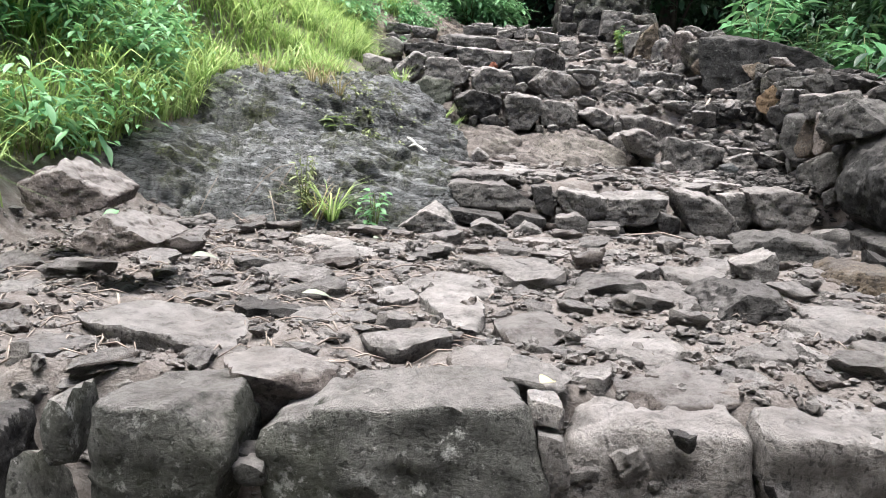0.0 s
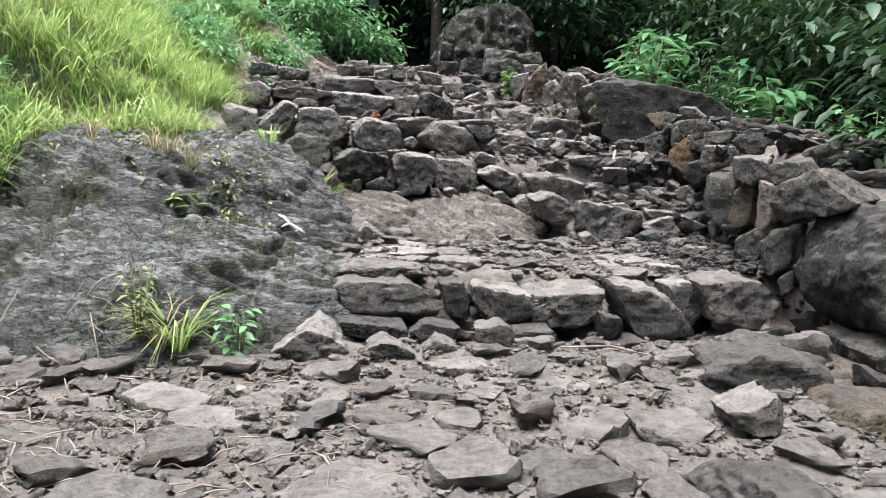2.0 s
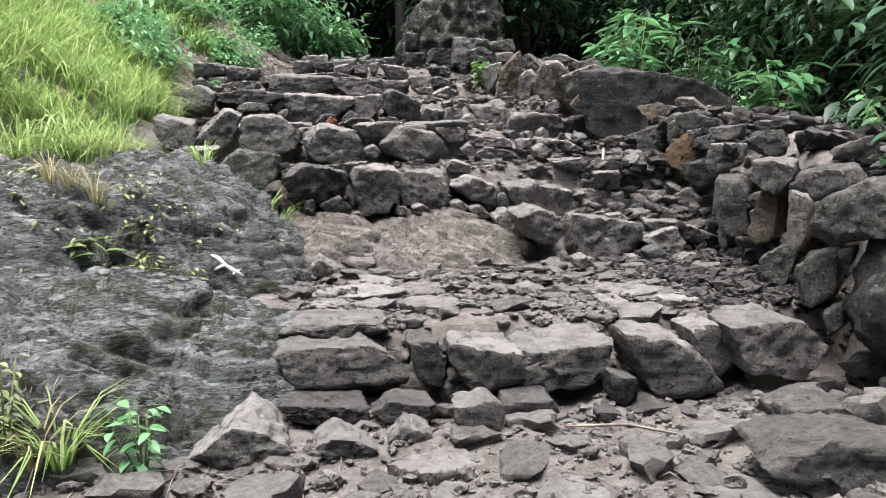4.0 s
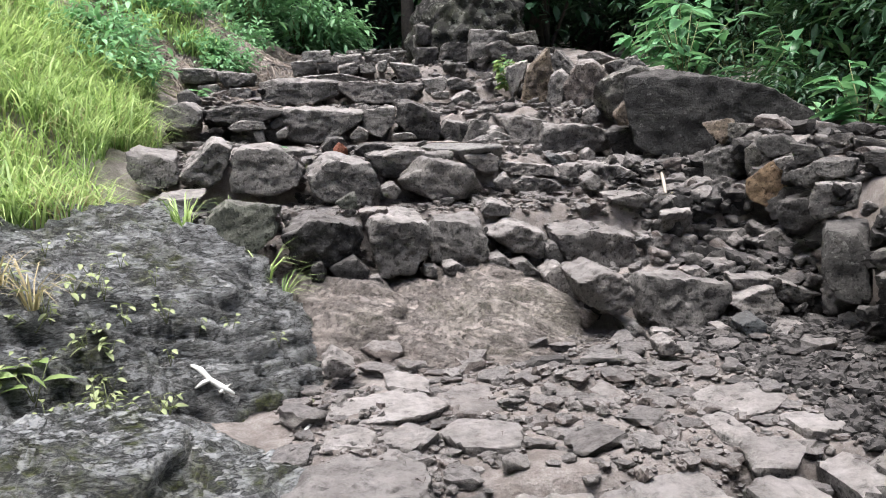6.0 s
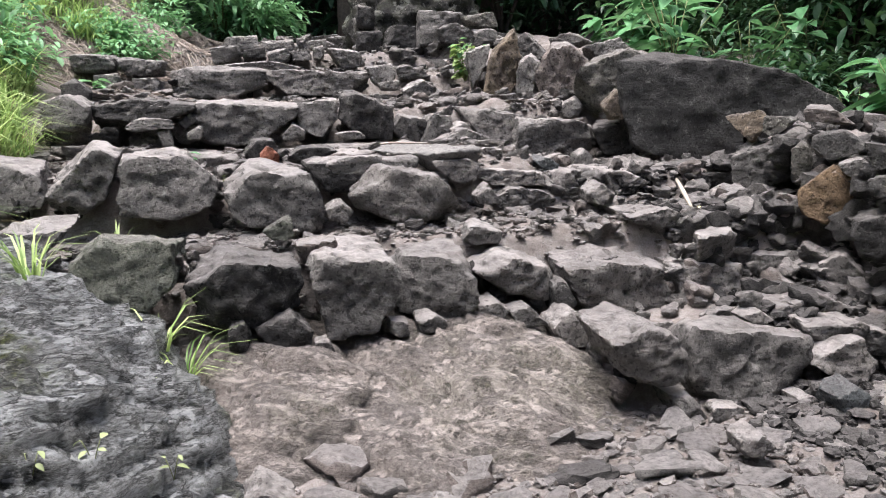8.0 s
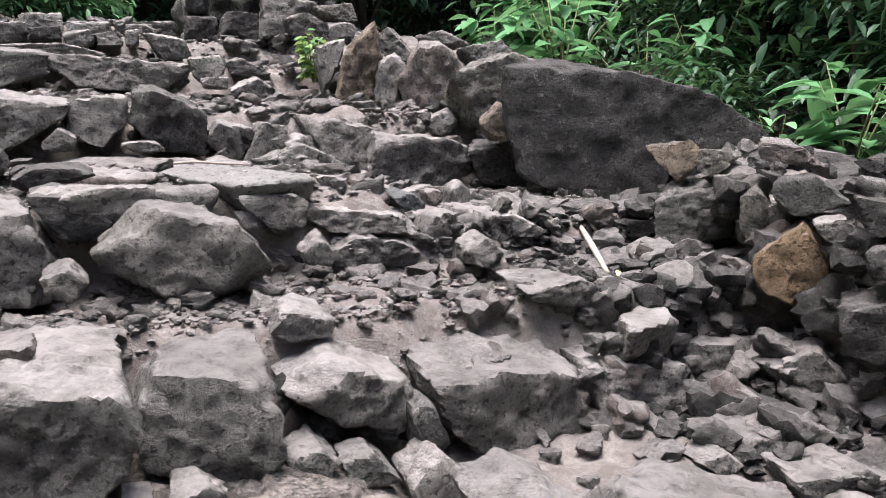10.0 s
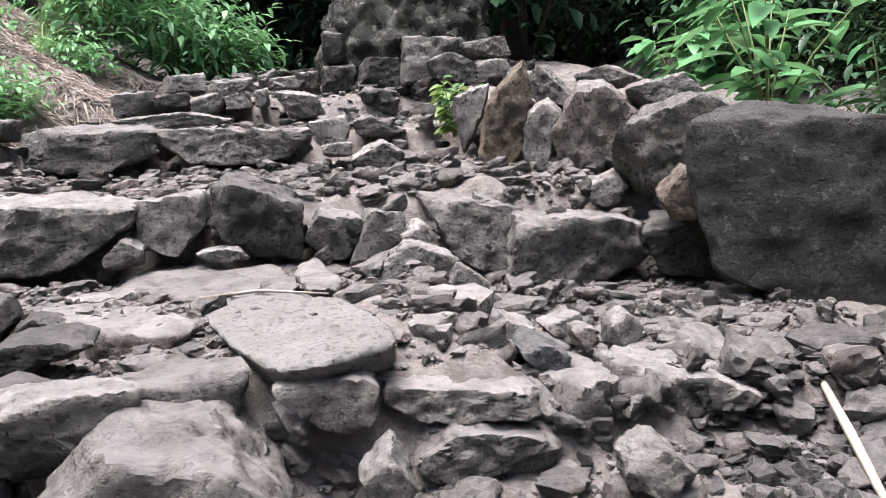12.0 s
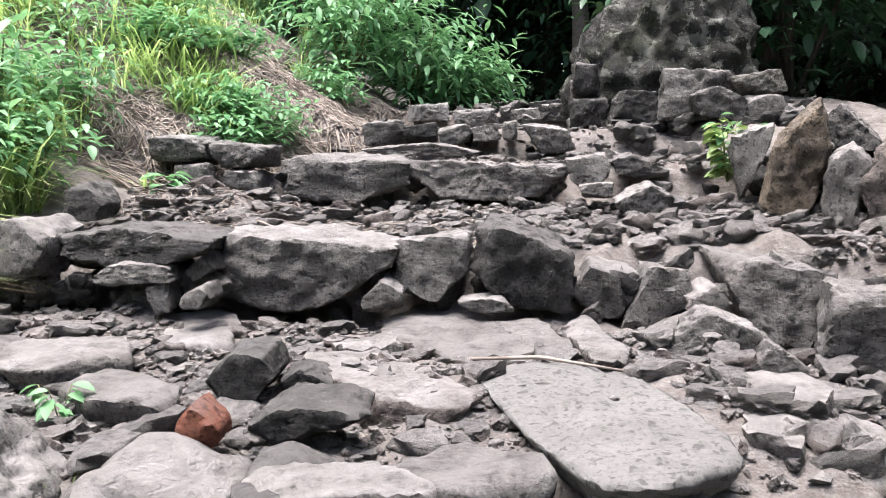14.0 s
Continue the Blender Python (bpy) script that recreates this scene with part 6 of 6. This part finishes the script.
def grass(name, count, x0, x1, y0, y1, length, width, material, label, wild=0.5, keep=None, sink=0.02):
    n = count
    cx, cy = rng.uniform(x0, x1, n // 9 + 1), rng.uniform(y0, y1, n // 9 + 1)
    k = rng.randint(0, len(cx), n)
    x, y = cx[k] + rng.normal(size=n) * 0.05, cy[k] + rng.normal(size=n) * 0.05
    if keep is not None:
        m = keep(x, y)
        x, y, k = x[m], y[m], k[m]
        n = len(x)
    z = surfaces(x, y) - sink
    tall = (0.6 + 0.8 * rng.uniform(0, 1, len(cx)))[k]
    L = length * tall * rng.uniform(0.55, 1.15, n)
    lean = rng.uniform(0, 6.28, n) * wild + (1 - wild) * (-0.6)
    lv = Leaves().blades(np.stack((x, y, z), -1), L, width * rng.uniform(0.6, 1.3, n), lean, rng.uniform(0.3, 1.5, n))
    ob = new(name, lv.mesh(name, material))
    return tagged(ob, label, "grass", kind="stuff")


def on_bank(x, y):
    edge = np.interp(y, [4, 5, 6.2, 7.6, 8.4, 9, 10.3, 11.3, 12.2], [-2.1, -2.0, -1.75, -1.0, -0.95, -1.1, -1.0, -1.15, -1.6])
    inside = (x < edge - 0.05 + 0.12 * fnoise(x * 3, y * 3, 61, 2))
    low = (y > 7.7 - 0.1 * (x + 1)) | (x < np.interp(y, [4.4, 5.2, 6, 6.8, 7.6], [-2.6, -2.35, -1.95, -1.9, -1.9]))
    return inside & low


def litter_side(x, y):
    return x < np.interp(y, YS, LEFT) - 0.05


grass("bank_grass", 62000, -4.2, -0.8, 4.4, 12.2, 0.38, 0.012, GRASS, "tall bright green grass on the bank", 1.0, on_bank)
grass("bank_grass", 11000, -4.0, -0.9, 4.4, 12.2, 0.34, 0.006, GRASS_DRY, "dry straw-coloured grass among the green", 0.9, on_bank)
grass("bank_grass", 12000, -6.0, -2.3, -3, 4.6, 0.5, 0.014, GRASS, "green grass on the lower bank", 1.0, litter_side)
grass("bank_grass", 14000, -8.0, -1.4, 11.5, 19, 0.4, 0.012, GRASS, "green grass on the upper bank", 0.9, litter_side)
grass("bank_grass", 3600, -3.8, -1.2, 4.4, 8.6, 0.5, 0.02, GRASS, "coarse broad-bladed grass on the bank", 1.0, on_bank)
grass("ledge_grass", 700, -2.6, -0.9, 7.7, 8.4, 0.28, 0.006, GRASS_DRY, "dry grass hanging over the rock ledge", 0.3)

for k in range(16):
    y = rng.uniform(4.6, 8.8)
    x = float(np.interp(y, [4.4, 5.2, 6, 6.8, 7.6, 8.8], [-2.8, -2.5, -2.2, -2.1, -2.1, -1.6])) - rng.uniform(0, 0.9)
    shrub(x, y, rng.uniform(0.3, 0.55), rng.uniform(0.25, 0.4), 220, rng.uniform(0.08, 0.13), WEED, "leafy green weeds among the bank grass", "weed", 5, 0.35, 0.2, "weed")
for x, y, h, r, n, l in ((-2.4, 5.0, 0.5, 0.4, 260, 0.13), (-2.1, 5.7, 0.35, 0.3, 160, 0.1), (-3.0, 6.0, 0.8, 0.6, 420, 0.16), (-3.4, 7.5, 1.0, 0.8, 500, 0.18), (-2.6, 4.4, 0.6, 0.5, 260, 0.14),
                         (-1.35, 10.9, 0.45, 0.35, 240, 0.11), (-1.6, 11.6, 0.55, 0.45, 300, 0.12)):
    shrub(x, y, h, r, n, l, WEED, "leafy green weeds among the bank grass", "weed", 5, 0.3, 0.2, "weed")
for k in range(22):
    x, y = rng.uniform(-2.9, -0.45), rng.uniform(12.8, 16.0)
    if x > np.interp(y, YS, LEFT) - 0.35 or abs(x + 0.55 * (y - 12.2) - 0.15) < 0.3:
        continue
    shrub(x, y, rng.uniform(0.14, 0.26), rng.uniform(0.28, 0.45), 330, 0.085, WEED, "low bright green weeds on the littered bank", "weed", 6, 0.42, 0.2, "weed")
for x, y in ((-0.95, 13.0), (-0.7, 12.75), (-1.25, 13.5), (-0.6, 13.15), (-1.0, 13.9), (-1.6, 13.2)):
    shrub(x, y, 0.17, 0.3, 420, 0.08, WEED, "low bright green weeds on the littered bank", "weed", 6, 0.42, 0.2, "weed")
grass("bank_grass", 9000, -3.4, -0.75, 12.7, 15.4, 0.3, 0.016, GRASS, "green grass among the weeds of the littered bank", 1.0, lambda x, y: (np.abs(x + 0.55 * (y - 12.2) - 0.15) > 0.32) & (fnoise(x * 1.6, y * 1.6, 67, 2) > -0.25))
grass("bank_grass", 2600, -2.7, -1.05, 9.6, 12.2, 0.42, 0.024, GRASS, "coarse broad-bladed grass on the bank", 1.0, on_bank)
for x, y in ((-1.3, 11.3), (-1.55, 11.1), (-1.75, 11.9), (-1.5, 12.3), (-1.9, 11.4)):
    shrub(x, y, 0.4, 0.32, 300, 0.09, WEED, "leafy green weeds among the bank grass", "weed", 6, 0.4, 0.2, "weed")
for x, y, h, r, n in ((-0.5, 15.7, 1.1, 0.75, 1100), (0.15, 16.3, 1.0, 0.7, 1000), (-1.2, 16.3, 1.4, 0.9, 1200), (0.55, 16.1, 0.6, 0.5, 700), (-2.2, 17, 1.6, 1.0, 1200), (0.8, 16.6, 0.5, 0.4, 500)):
    shrub(x, y, h, r, n, 0.17, WEED, "bushy shrub with long green leaflets", "shrub", 7, 0.3, 0.35)

# broad-leaved plants behind the wall: each leaf a part


def leaf_mesh(length, width, material):
    lv = Leaves().leaves(np.zeros((1, 3)), np.zeros(1), np.zeros(1), np.array([length]), np.array([width]), 0.3)
    return lv.mesh("leaf", material)


BIGLEAF = [leaf_mesh(0.27, 0.115, BROAD), leaf_mesh(0.2, 0.085, BROAD), leaf_mesh(0.32, 0.13, BROAD)]
SPROUT = [leaf_mesh(0.036, 0.018, SEEDLEAF), leaf_mesh(0.028, 0.014, SEEDLEAF)]
MIDLEAF = [leaf_mesh(0.14, 0.08, WEED), leaf_mesh(0.11, 0.06, WEED)]


def broad_plant(x, y, height, radius, count, meshes, label, stems=5, name="broadleaf_plant", z=None):
    z = surface(x, y) if z is None else z
    top = thing(name, x, y, z, label, "plant")
    for k in range(stems):
        a, r = 6.28 * k / stems + rng.uniform(-0.4, 0.4), radius * rng.uniform(0.2, 0.75)
        e = Vector((x + r * math.cos(a), y + r * math.sin(a), z + height * rng.uniform(0.7, 1.0)))
        b = Vector((x, y, z - 0.03))
        stem_part("stem", top, [b, b.lerp(e, 0.5) + Vector((0, 0, 0.08 * height)), e], [0.01 * height + 0.001, 0.007 * height + 0.001, 0.003 * height + 0.001], STEM, 5)
        for j in range(count // stems):
            t = 0.1 + 0.9 * (j + 1) / (count // stems)
            p = b.lerp(e, t) + Vector((0, 0, 0.16 * height * t * (1 - t)))
            ob = part("leaf", meshes[rng.randint(len(meshes))], top, *p)
            ob.rotation_euler = (rng.uniform(-0.35, 0.35), rng.uniform(-0.35, 0.45), a + rng.uniform(-1.9, 1.9))
            s = rng.uniform(0.75, 1.2)
            ob.scale = (s, s, s)
    return top


broad_plant(4.9, 13.3, 1.1, 0.85, 240, BIGLEAF, "plant with large glossy green leaves behind the wall", 6)
broad_plant(4.45, 13.2, 0.6, 0.55, 90, BIGLEAF, "plant with large glossy green leaves behind the wall", 4)
broad_plant(3.95, 11.15, 0.82, 0.7, 63, BIGLEAF, "plant with large glossy green leaves behind the slab", 7)
broad_plant(4.6, 11.0, 0.75, 0.6, 35, BIGLEAF, "large-leaved green plant beside the slab", 5)
broad_plant(4.35, 8.95, 0.62, 0.5, 60, BIGLEAF, "large-leaved green plant on the wall's rubble top", 5)
broad_plant(4.3, 7.35, 0.45, 0.45, 60, MIDLEAF, "low leafy plant at the back of the wall", 6)
broad_plant(5.3, 11.2, 0.95, 0.75, 60, BIGLEAF, "large-leaved green plant beside the slab", 5)
broad_plant(6.2, 12.0, 1.3, 0.9, 90, BIGLEAF, "large-leaved green plant in the undergrowth", 5)
broad_plant(4.9, 8.5, 0.45, 0.45, 30, MIDLEAF, "low leafy plant on the wall's rubble top", 5)
broad_plant(4.5, 9.6, 0.4, 0.35, 24, MIDLEAF, "low leafy plant on the wall's rubble top", 4)
broad_plant(2.36, 12.12, 0.34, 0.26, 126, [leaf_mesh(0.1, 0.065, PALELEAF), leaf_mesh(0.08, 0.05, WEED)], "small light green plant growing between stones", 7, z=2.6)
broad_plant(1.75, 13.1, 0.1, 0.09, 12, SPROUT, "tiny green seedling among stones", 3, "seedling")
broad_plant(-0.02, 9.3, 0.08, 0.13, 28, [leaf_mesh(0.055, 0.03, WEED)], "small green seedling on the stony ledge", 4, "seedling")
broad_plant(0.17, 8.95, 0.06, 0.07, 9, SPROUT, "tiny green seedling among stones", 3, "seedling")
broad_plant(-0.86, 12.02, 0.12, 0.14, 18, MIDLEAF, "small green weed in the step's joint", 4, "seedling")
broad_plant(-0.78, 6.3, 0.12, 0.1, 8, [leaf_mesh(0.11, 0.045, PALELEAF)], "star-shaped green seedling on mossy bedrock", 4, "seedling")
broad_plant(-1.78, 4.75, 0.1, 0.1, 10, MIDLEAF, "small green seedling on the bank's foot", 5, "seedling")
for k in range(24):
    x = rng.uniform(-1.9, 0.15)
    y = rng.uniform(6.5, 7.25) if x < -0.45 else rng.uniform(6.55, 7.0)
    broad_plant(x, y, 0.05, 0.035, 4, SPROUT, "tiny pale seedling rooted in mossy rock", 2, "seedling", surface(x, y) - 0.03)
LEDGELEAF = [leaf_mesh(0.048, 0.022, SEEDLEAF), leaf_mesh(0.036, 0.016, SEEDLEAF)]
for k in range(64):
    x = rng.uniform(-2.0, -0.35)
    y = rng.uniform(6.15, 6.75) + 0.12 * (x + 0.9)
    broad_plant(x, y, rng.uniform(0.04, 0.1), 0.09, 6, LEDGELEAF, "cluster of pale seedlings on the mossy ledge", 3, "seedling", surface(x, y) - 0.03)


def tuft(x, y, count, length, width, label, material=None, droop=0.8):
    z = surface(x, y)
    a = rng.uniform(0, 6.28, count)
    base = np.stack((x + 0.02 * np.cos(a), y + 0.02 * np.sin(a), np.full(count, z - 0.01)), -1)
    lv = Leaves().blades(base, length * rng.uniform(0.5, 1.1, count), width * rng.uniform(0.7, 1.2, count), a, droop * rng.uniform(0.5, 1.3, count))
    return tagged(new("grass_tuft", lv.mesh("grass_tuft", material or GRASS)), label, "grass tuft")


tuft(-0.62, 5.0, 60, 0.46, 0.012, "green grass tuft at the foot of the bedrock", GRASS, 1.1)
tuft(-0.7, 4.98, 22, 0.34, 0.012, "dry grass tuft at the foot of the bedrock", GRASS_DRY)
broad_plant(-0.78, 4.98, 0.36, 0.16, 50, LEDGELEAF, "weed with small yellow-green leaves at the bedrock", 5, "weed")
broad_plant(-0.36, 5.0, 0.28, 0.12, 60, [leaf_mesh(0.07, 0.03, WEED)], "small bright fern at the foot of the bedrock", 8, "fern")
tuft(-0.04, 7.62, 16, 0.3, 0.01, "thin grass tuft in front of the step")
tuft(-0.47, 7.72, 12, 0.26, 0.012, "thin grass tuft in front of the step")
tuft(0.1, 7.6, 10, 0.2, 0.006, "thin grass tuft in front of the step")
tuft(0.03, 7.58, 26, 0.34, 0.009, "thin arching grass tuft in front of the step")
tuft(-0.42, 7.6, 24, 0.3, 0.01, "thin arching grass tuft in front of the step")
tuft(-0.3, 8.66, 8, 0.18, 0.012, "small grass tuft beside the step stones")
tuft(-1.54, 7.05, 26, 0.36, 0.008, "dry grass tuft hanging from the ledge", GRASS_DRY, 1.2)
for x, y in ((-0.95, 6.55), (-1.05, 6.6), (-0.82, 6.5)):
    tuft(x, y, 22, 0.3, 0.007, "dry grass tuft hanging from the ledge", GRASS_DRY, 1.3)
tuft(-1.0, 12.0, 12, 0.24, 0.016, "upright green grass tuft on the step")
tuft(0.9, 7.72, 3, 0.12, 0.004, "single dry grass stalks under the step", GRASS_DRY, 0.3)

# ---------------------------------------------------------------- forest behind and beside
tree(2.05, 18.6, 7.5, 0.11, 2.2, 2600, 0.2, (0.15, 0.3))
tree(4.0, 16.3, 6.5, 0.085, 2.0, 2200, 0.2, (-0.1, 0.2), "grey slender tree trunk behind the boulder")
for x, y, h in ((-0.6, 20.5, 8), (1.0, 22.5, 9), (3.4, 21, 8.5), (5.6, 18.5, 8), (7.2, 15.6, 7.5), (8.3, 12.6, 7.5), (8.0, 9.4, 7), (-3.2, 21, 8), (5.4, 23.5, 9), (8.6, 20.5, 9), (-6, 19, 8), (3.0, 25.5, 9), (-1.8, 26, 9), (10.5, 16, 9), (9.5, 6.6, 7.5), (11, 11, 8)):
    tree(x, y, h, 0.13, 2.9, 2300, 0.26, (rng.uniform(-0.4, 0.4), rng.uniform(-0.4, 0.4)), "dark leafy tree in the forest", 0.3)
for k in range(46):
    if k < 26:
        y = rng.uniform(7.5, 15.5)
        x = rng.uniform(5.4, 8.8)
    else:
        x, y = rng.uniform(3.2, 8), rng.uniform(15.0, 21)
    shrub(x, y, rng.uniform(1.2, 2.6), rng.uniform(0.7, 1.2), 850, rng.uniform(0.16, 0.26), DARKLEAF, "dense dark green undergrowth shrub", "shrub", 6, rng.uniform(0.25, 0.45), 0.4)
for k in range(34):
    y = rng.uniform(6.5, 15)
    x = np.interp(y, [6, 9, 10, 11.5, 13, 15], [5.0, 4.8, 4.4, 4.4, 5.4, 5.0]) + rng.uniform(0, 1.3)
    shrub(x, y, rng.uniform(0.25, 0.6), rng.uniform(0.35, 0.6), 260, 0.12, DARKLEAF, "low dark undergrowth behind the wall", "shrub", 5, 0.35, 0.3)
for k in range(26):
    x, y = rng.uniform(3.9, 8.5), rng.uniform(-2, 7.2)
    shrub(x, y, rng.uniform(0.4, 1.2), rng.uniform(0.5, 0.9), 420, 0.18, DARKLEAF, "low dark undergrowth beside the path", "shrub", 5, 0.35, 0.3)
for k in range(12):
    x, y = rng.uniform(5.4, 7.0), rng.uniform(7.0, 13)
    shrub(x, y, rng.uniform(0.8, 1.7), rng.uniform(0.5, 0.8), 400, rng.uniform(0.14, 0.22), DARKLEAF if k % 3 else WEED, "green leafy shrub at the forest edge", "shrub", 6, 0.3, 0.4)
for k in range(16):
    x, y = rng.uniform(-5.5, 3.2), rng.uniform(18, 23)
    if abs(x - 1.2) < 0.8:
        continue
    shrub(x, y, rng.uniform(0.9, 2.4), rng.uniform(0.7, 1.1), 750, 0.2, DARKLEAF, "dense dark green undergrowth shrub", "shrub", 6, 0.35, 0.4)
for k in range(9):
    x, y = rng.uniform(-3, 3), rng.uniform(20.5, 24)
    shrub(x, y, rng.uniform(2.4, 3.6), 1.3, 900, 0.26, DARKLEAF, "dense dark green undergrowth shrub", "shrub", 6, 0.4, 0.4)
n = 46000
x, y = rng.uniform(-16, 20, n), rng.uniform(19, 40, n)
side = rng.uniform(0, 1, n) < 0.3
x[side], y[side] = rng.uniform(8.5, 18, side.sum()), rng.uniform(3, 24, side.sum())
z = ground_height(x, y) + 6.5 * rng.uniform(0, 1, n) ** 1.3 * (0.6 + 0.4 * fnoise(x * 0.5, y * 0.5, 71, 2))
L = rng.uniform(0.2, 0.5, n)
woods = Leaves().leaves(np.stack((x, y, z), -1), rng.uniform(0, 6.28, n), rng.normal(size=n) * 0.5 - 0.3, L, L * 0.5)
# Unseen leaf masses behind and beside the camera, added to block low sky light.
for x0, x1, y0, y1, high, m in ((-16, 16, -13, -6, 10, 14000), (9, 15, -8, 6, 9, 9000)):
    x, y = rng.uniform(x0, x1, m), rng.uniform(y0, y1, m)
    z = ground_height(x, y) + high * rng.uniform(0, 1, m)
    L = rng.uniform(0.35, 0.75, m)
    woods.leaves(np.stack((x, y, z), -1), rng.uniform(0, 6.28, m), rng.normal(size=m) * 0.6 - 0.3, L, L * 0.6)
tagged(new("woods", woods.mesh("woods", DARKLEAF)), "dark far woods, plus unseen leaf masses blocking low sky light", "woods", kind="stuff")

# ---------------------------------------------------------------- litter and small finds


def sticks(name, count, x0, x1, y0, y1, length, thick, material, label, keep=None):
    x, y = rng.uniform(x0, x1, count), rng.uniform(y0, y1, count)
    if keep is not None:
        m = keep(x, y)
        x, y = x[m], y[m]
    vs, fs = [], []
    a, L = rng.uniform(0, 6.28, len(x)), length * rng.uniform(0.3, 1.2, len(x))
    dx, dy = np.cos(a) * L * 0.5, np.sin(a) * L * 0.5
    z0, z1, zm = surfaces(x - dx, y - dy), surfaces(x + dx, y + dy), surfaces(x, y)
    for k in range(len(x)):
        r = thick * rng.uniform(0.5, 1.2)
        lift = rng.uniform(0.0, 0.03)
        v, f = tube([(x[k] - dx[k], y[k] - dy[k], z0[k] + r), (x[k], y[k], max(zm[k], 0.5 * (z0[k] + z1[k])) + r + lift), (x[k] + dx[k], y[k] + dy[k], z1[k] + r + lift * 0.5)], [r, r, r * 0.6], 3)
        fs += [[i + len(vs) for i in q] for q in f]
        vs += v
    return tagged(new(name, make_mesh(name, vs, fs, material)), label, "litter", kind="stuff")


def littered(x, y):
    return (x < np.interp(y, YS, LEFT) + 0.15) & (y > 11.9)


sticks("twig_litter", 16000, -2.6, 0.3, 11.9, 16.5, 0.24, 0.005, TWIG, "brown dry twigs and stalks covering the bank", littered)
sticks("twig_litter", 700, -0.95, 1.0, 10.7, 12.0, 0.2, 0.003, TWIG, "dry stalks scattered on the ledge")
sticks("twig_litter", 600, -1.9, 0.2, 2.4, 5.2, 0.18, 0.0035, TWIG, "dry stalks scattered beside the bedrock")
sticks("twig_litter", 90, -0.5, 2.3, 2.4, 5.3, 0.12, 0.003, TWIG, "dry stalks scattered on the path")
sticks("twig_litter", 160, -2.5, -0.6, 7.8, 8.3, 0.25, 0.003, TWIG, "straw lying on the rock ledge")


def one_stick(name, points, radii, material, label, category="stick"):
    v, f = tube(points, radii, 7)
    return tagged(new(name, make_mesh(name, v, f, material)), label, category)


one_stick("stick", [(2.53, 8.42, 1.8), (2.63, 8.67, 1.85), (2.72, 8.91, 1.9)], [0.01, 0.013, 0.01], BLEACHED, "bleached white stick leaning on the stones")
one_stick("twig", [(1.0, 9.72, 2.13), (1.2, 9.66, 2.15), (1.42, 9.55, 2.14)], [0.005, 0.006, 0.003], TWIG, "thin brown twig lying on the stones", "twig")
one_stick("twig", [(1.15, 5.08, 0.93), (1.35, 4.95, 0.97), (1.55, 4.9, 0.93)], [0.005, 0.006, 0.003], TWIG, "thin brown twig lying on the path", "twig")
one_stick("twig", [(0.25, 10.62, 2.42), (0.0, 11.0, 2.45), (-0.2, 11.5, 2.43)], [0.004, 0.006, 0.003], TWIG, "thin brown twig lying on the ledge", "twig")


def leaf_scrap(x, y, z, length, width, material, yaw, label):
    ob = new("fallen_leaf", leaf_mesh(length, width, material))
    ob.location, ob.rotation_euler = (x, y, z), (0.2, -0.1, yaw)
    return tagged(ob, label, "fallen leaf")


leaf_scrap(2.56, 8.4, 1.79, 0.09, 0.06, YELLOWLEAF, 0.4, "pale yellow fallen leaf below the stick")
leaf_scrap(0.37, 2.17, 0.935, 0.07, 0.045, YELLOWLEAF, 0.9, "yellow fallen leaf between the stones")
leaf_scrap(-0.42, 3.08, 0.93, 0.11, 0.045, PALEDEAD, 0.3, "pale green withered leaf on the path")
leaf_scrap(-1.0, 3.6, 0.95, 0.12, 0.06, PALEDEAD, 0.6, "pale green withered leaf on the path")
leaf_scrap(-0.3, 4.4, 0.94, 0.1, 0.04, PALEDEAD, 1.2, "pale green withered leaf on the path")

# white root scraps on the bedrock


def root(points, radii, label):
    return one_stick("white_root", [(x, y, z - 0.018 + 0.006 * math.sin(90 * x)) for x, y, z in points], radii, WHITEWASH, label, "root")


root([(-0.296, 6.642, 1.436), (-0.262, 6.618, 1.412), (-0.222, 6.592, 1.386), (-0.175, 6.57, 1.352), (-0.126, 6.545, 1.322)], [0.006, 0.013, 0.011, 0.014, 0.006], "white peeled root lying on the bedrock")
root([(-0.275, 6.55, 1.36), (-0.245, 6.575, 1.375), (-0.22, 6.592, 1.384)], [0.005, 0.01, 0.009], "white peeled root lying on the bedrock")
root([(-0.135, 6.59, 1.355), (-0.165, 6.575, 1.352), (-0.18, 6.545, 1.335)], [0.004, 0.009, 0.006], "white peeled root lying on the bedrock")
root([(x, y, surface(x, y) + 0.02) for x, y in ((0.14, 6.35), (0.17, 6.42), (0.2, 6.5))], [0.006, 0.01, 0.007], "white peeled root beside the paving")
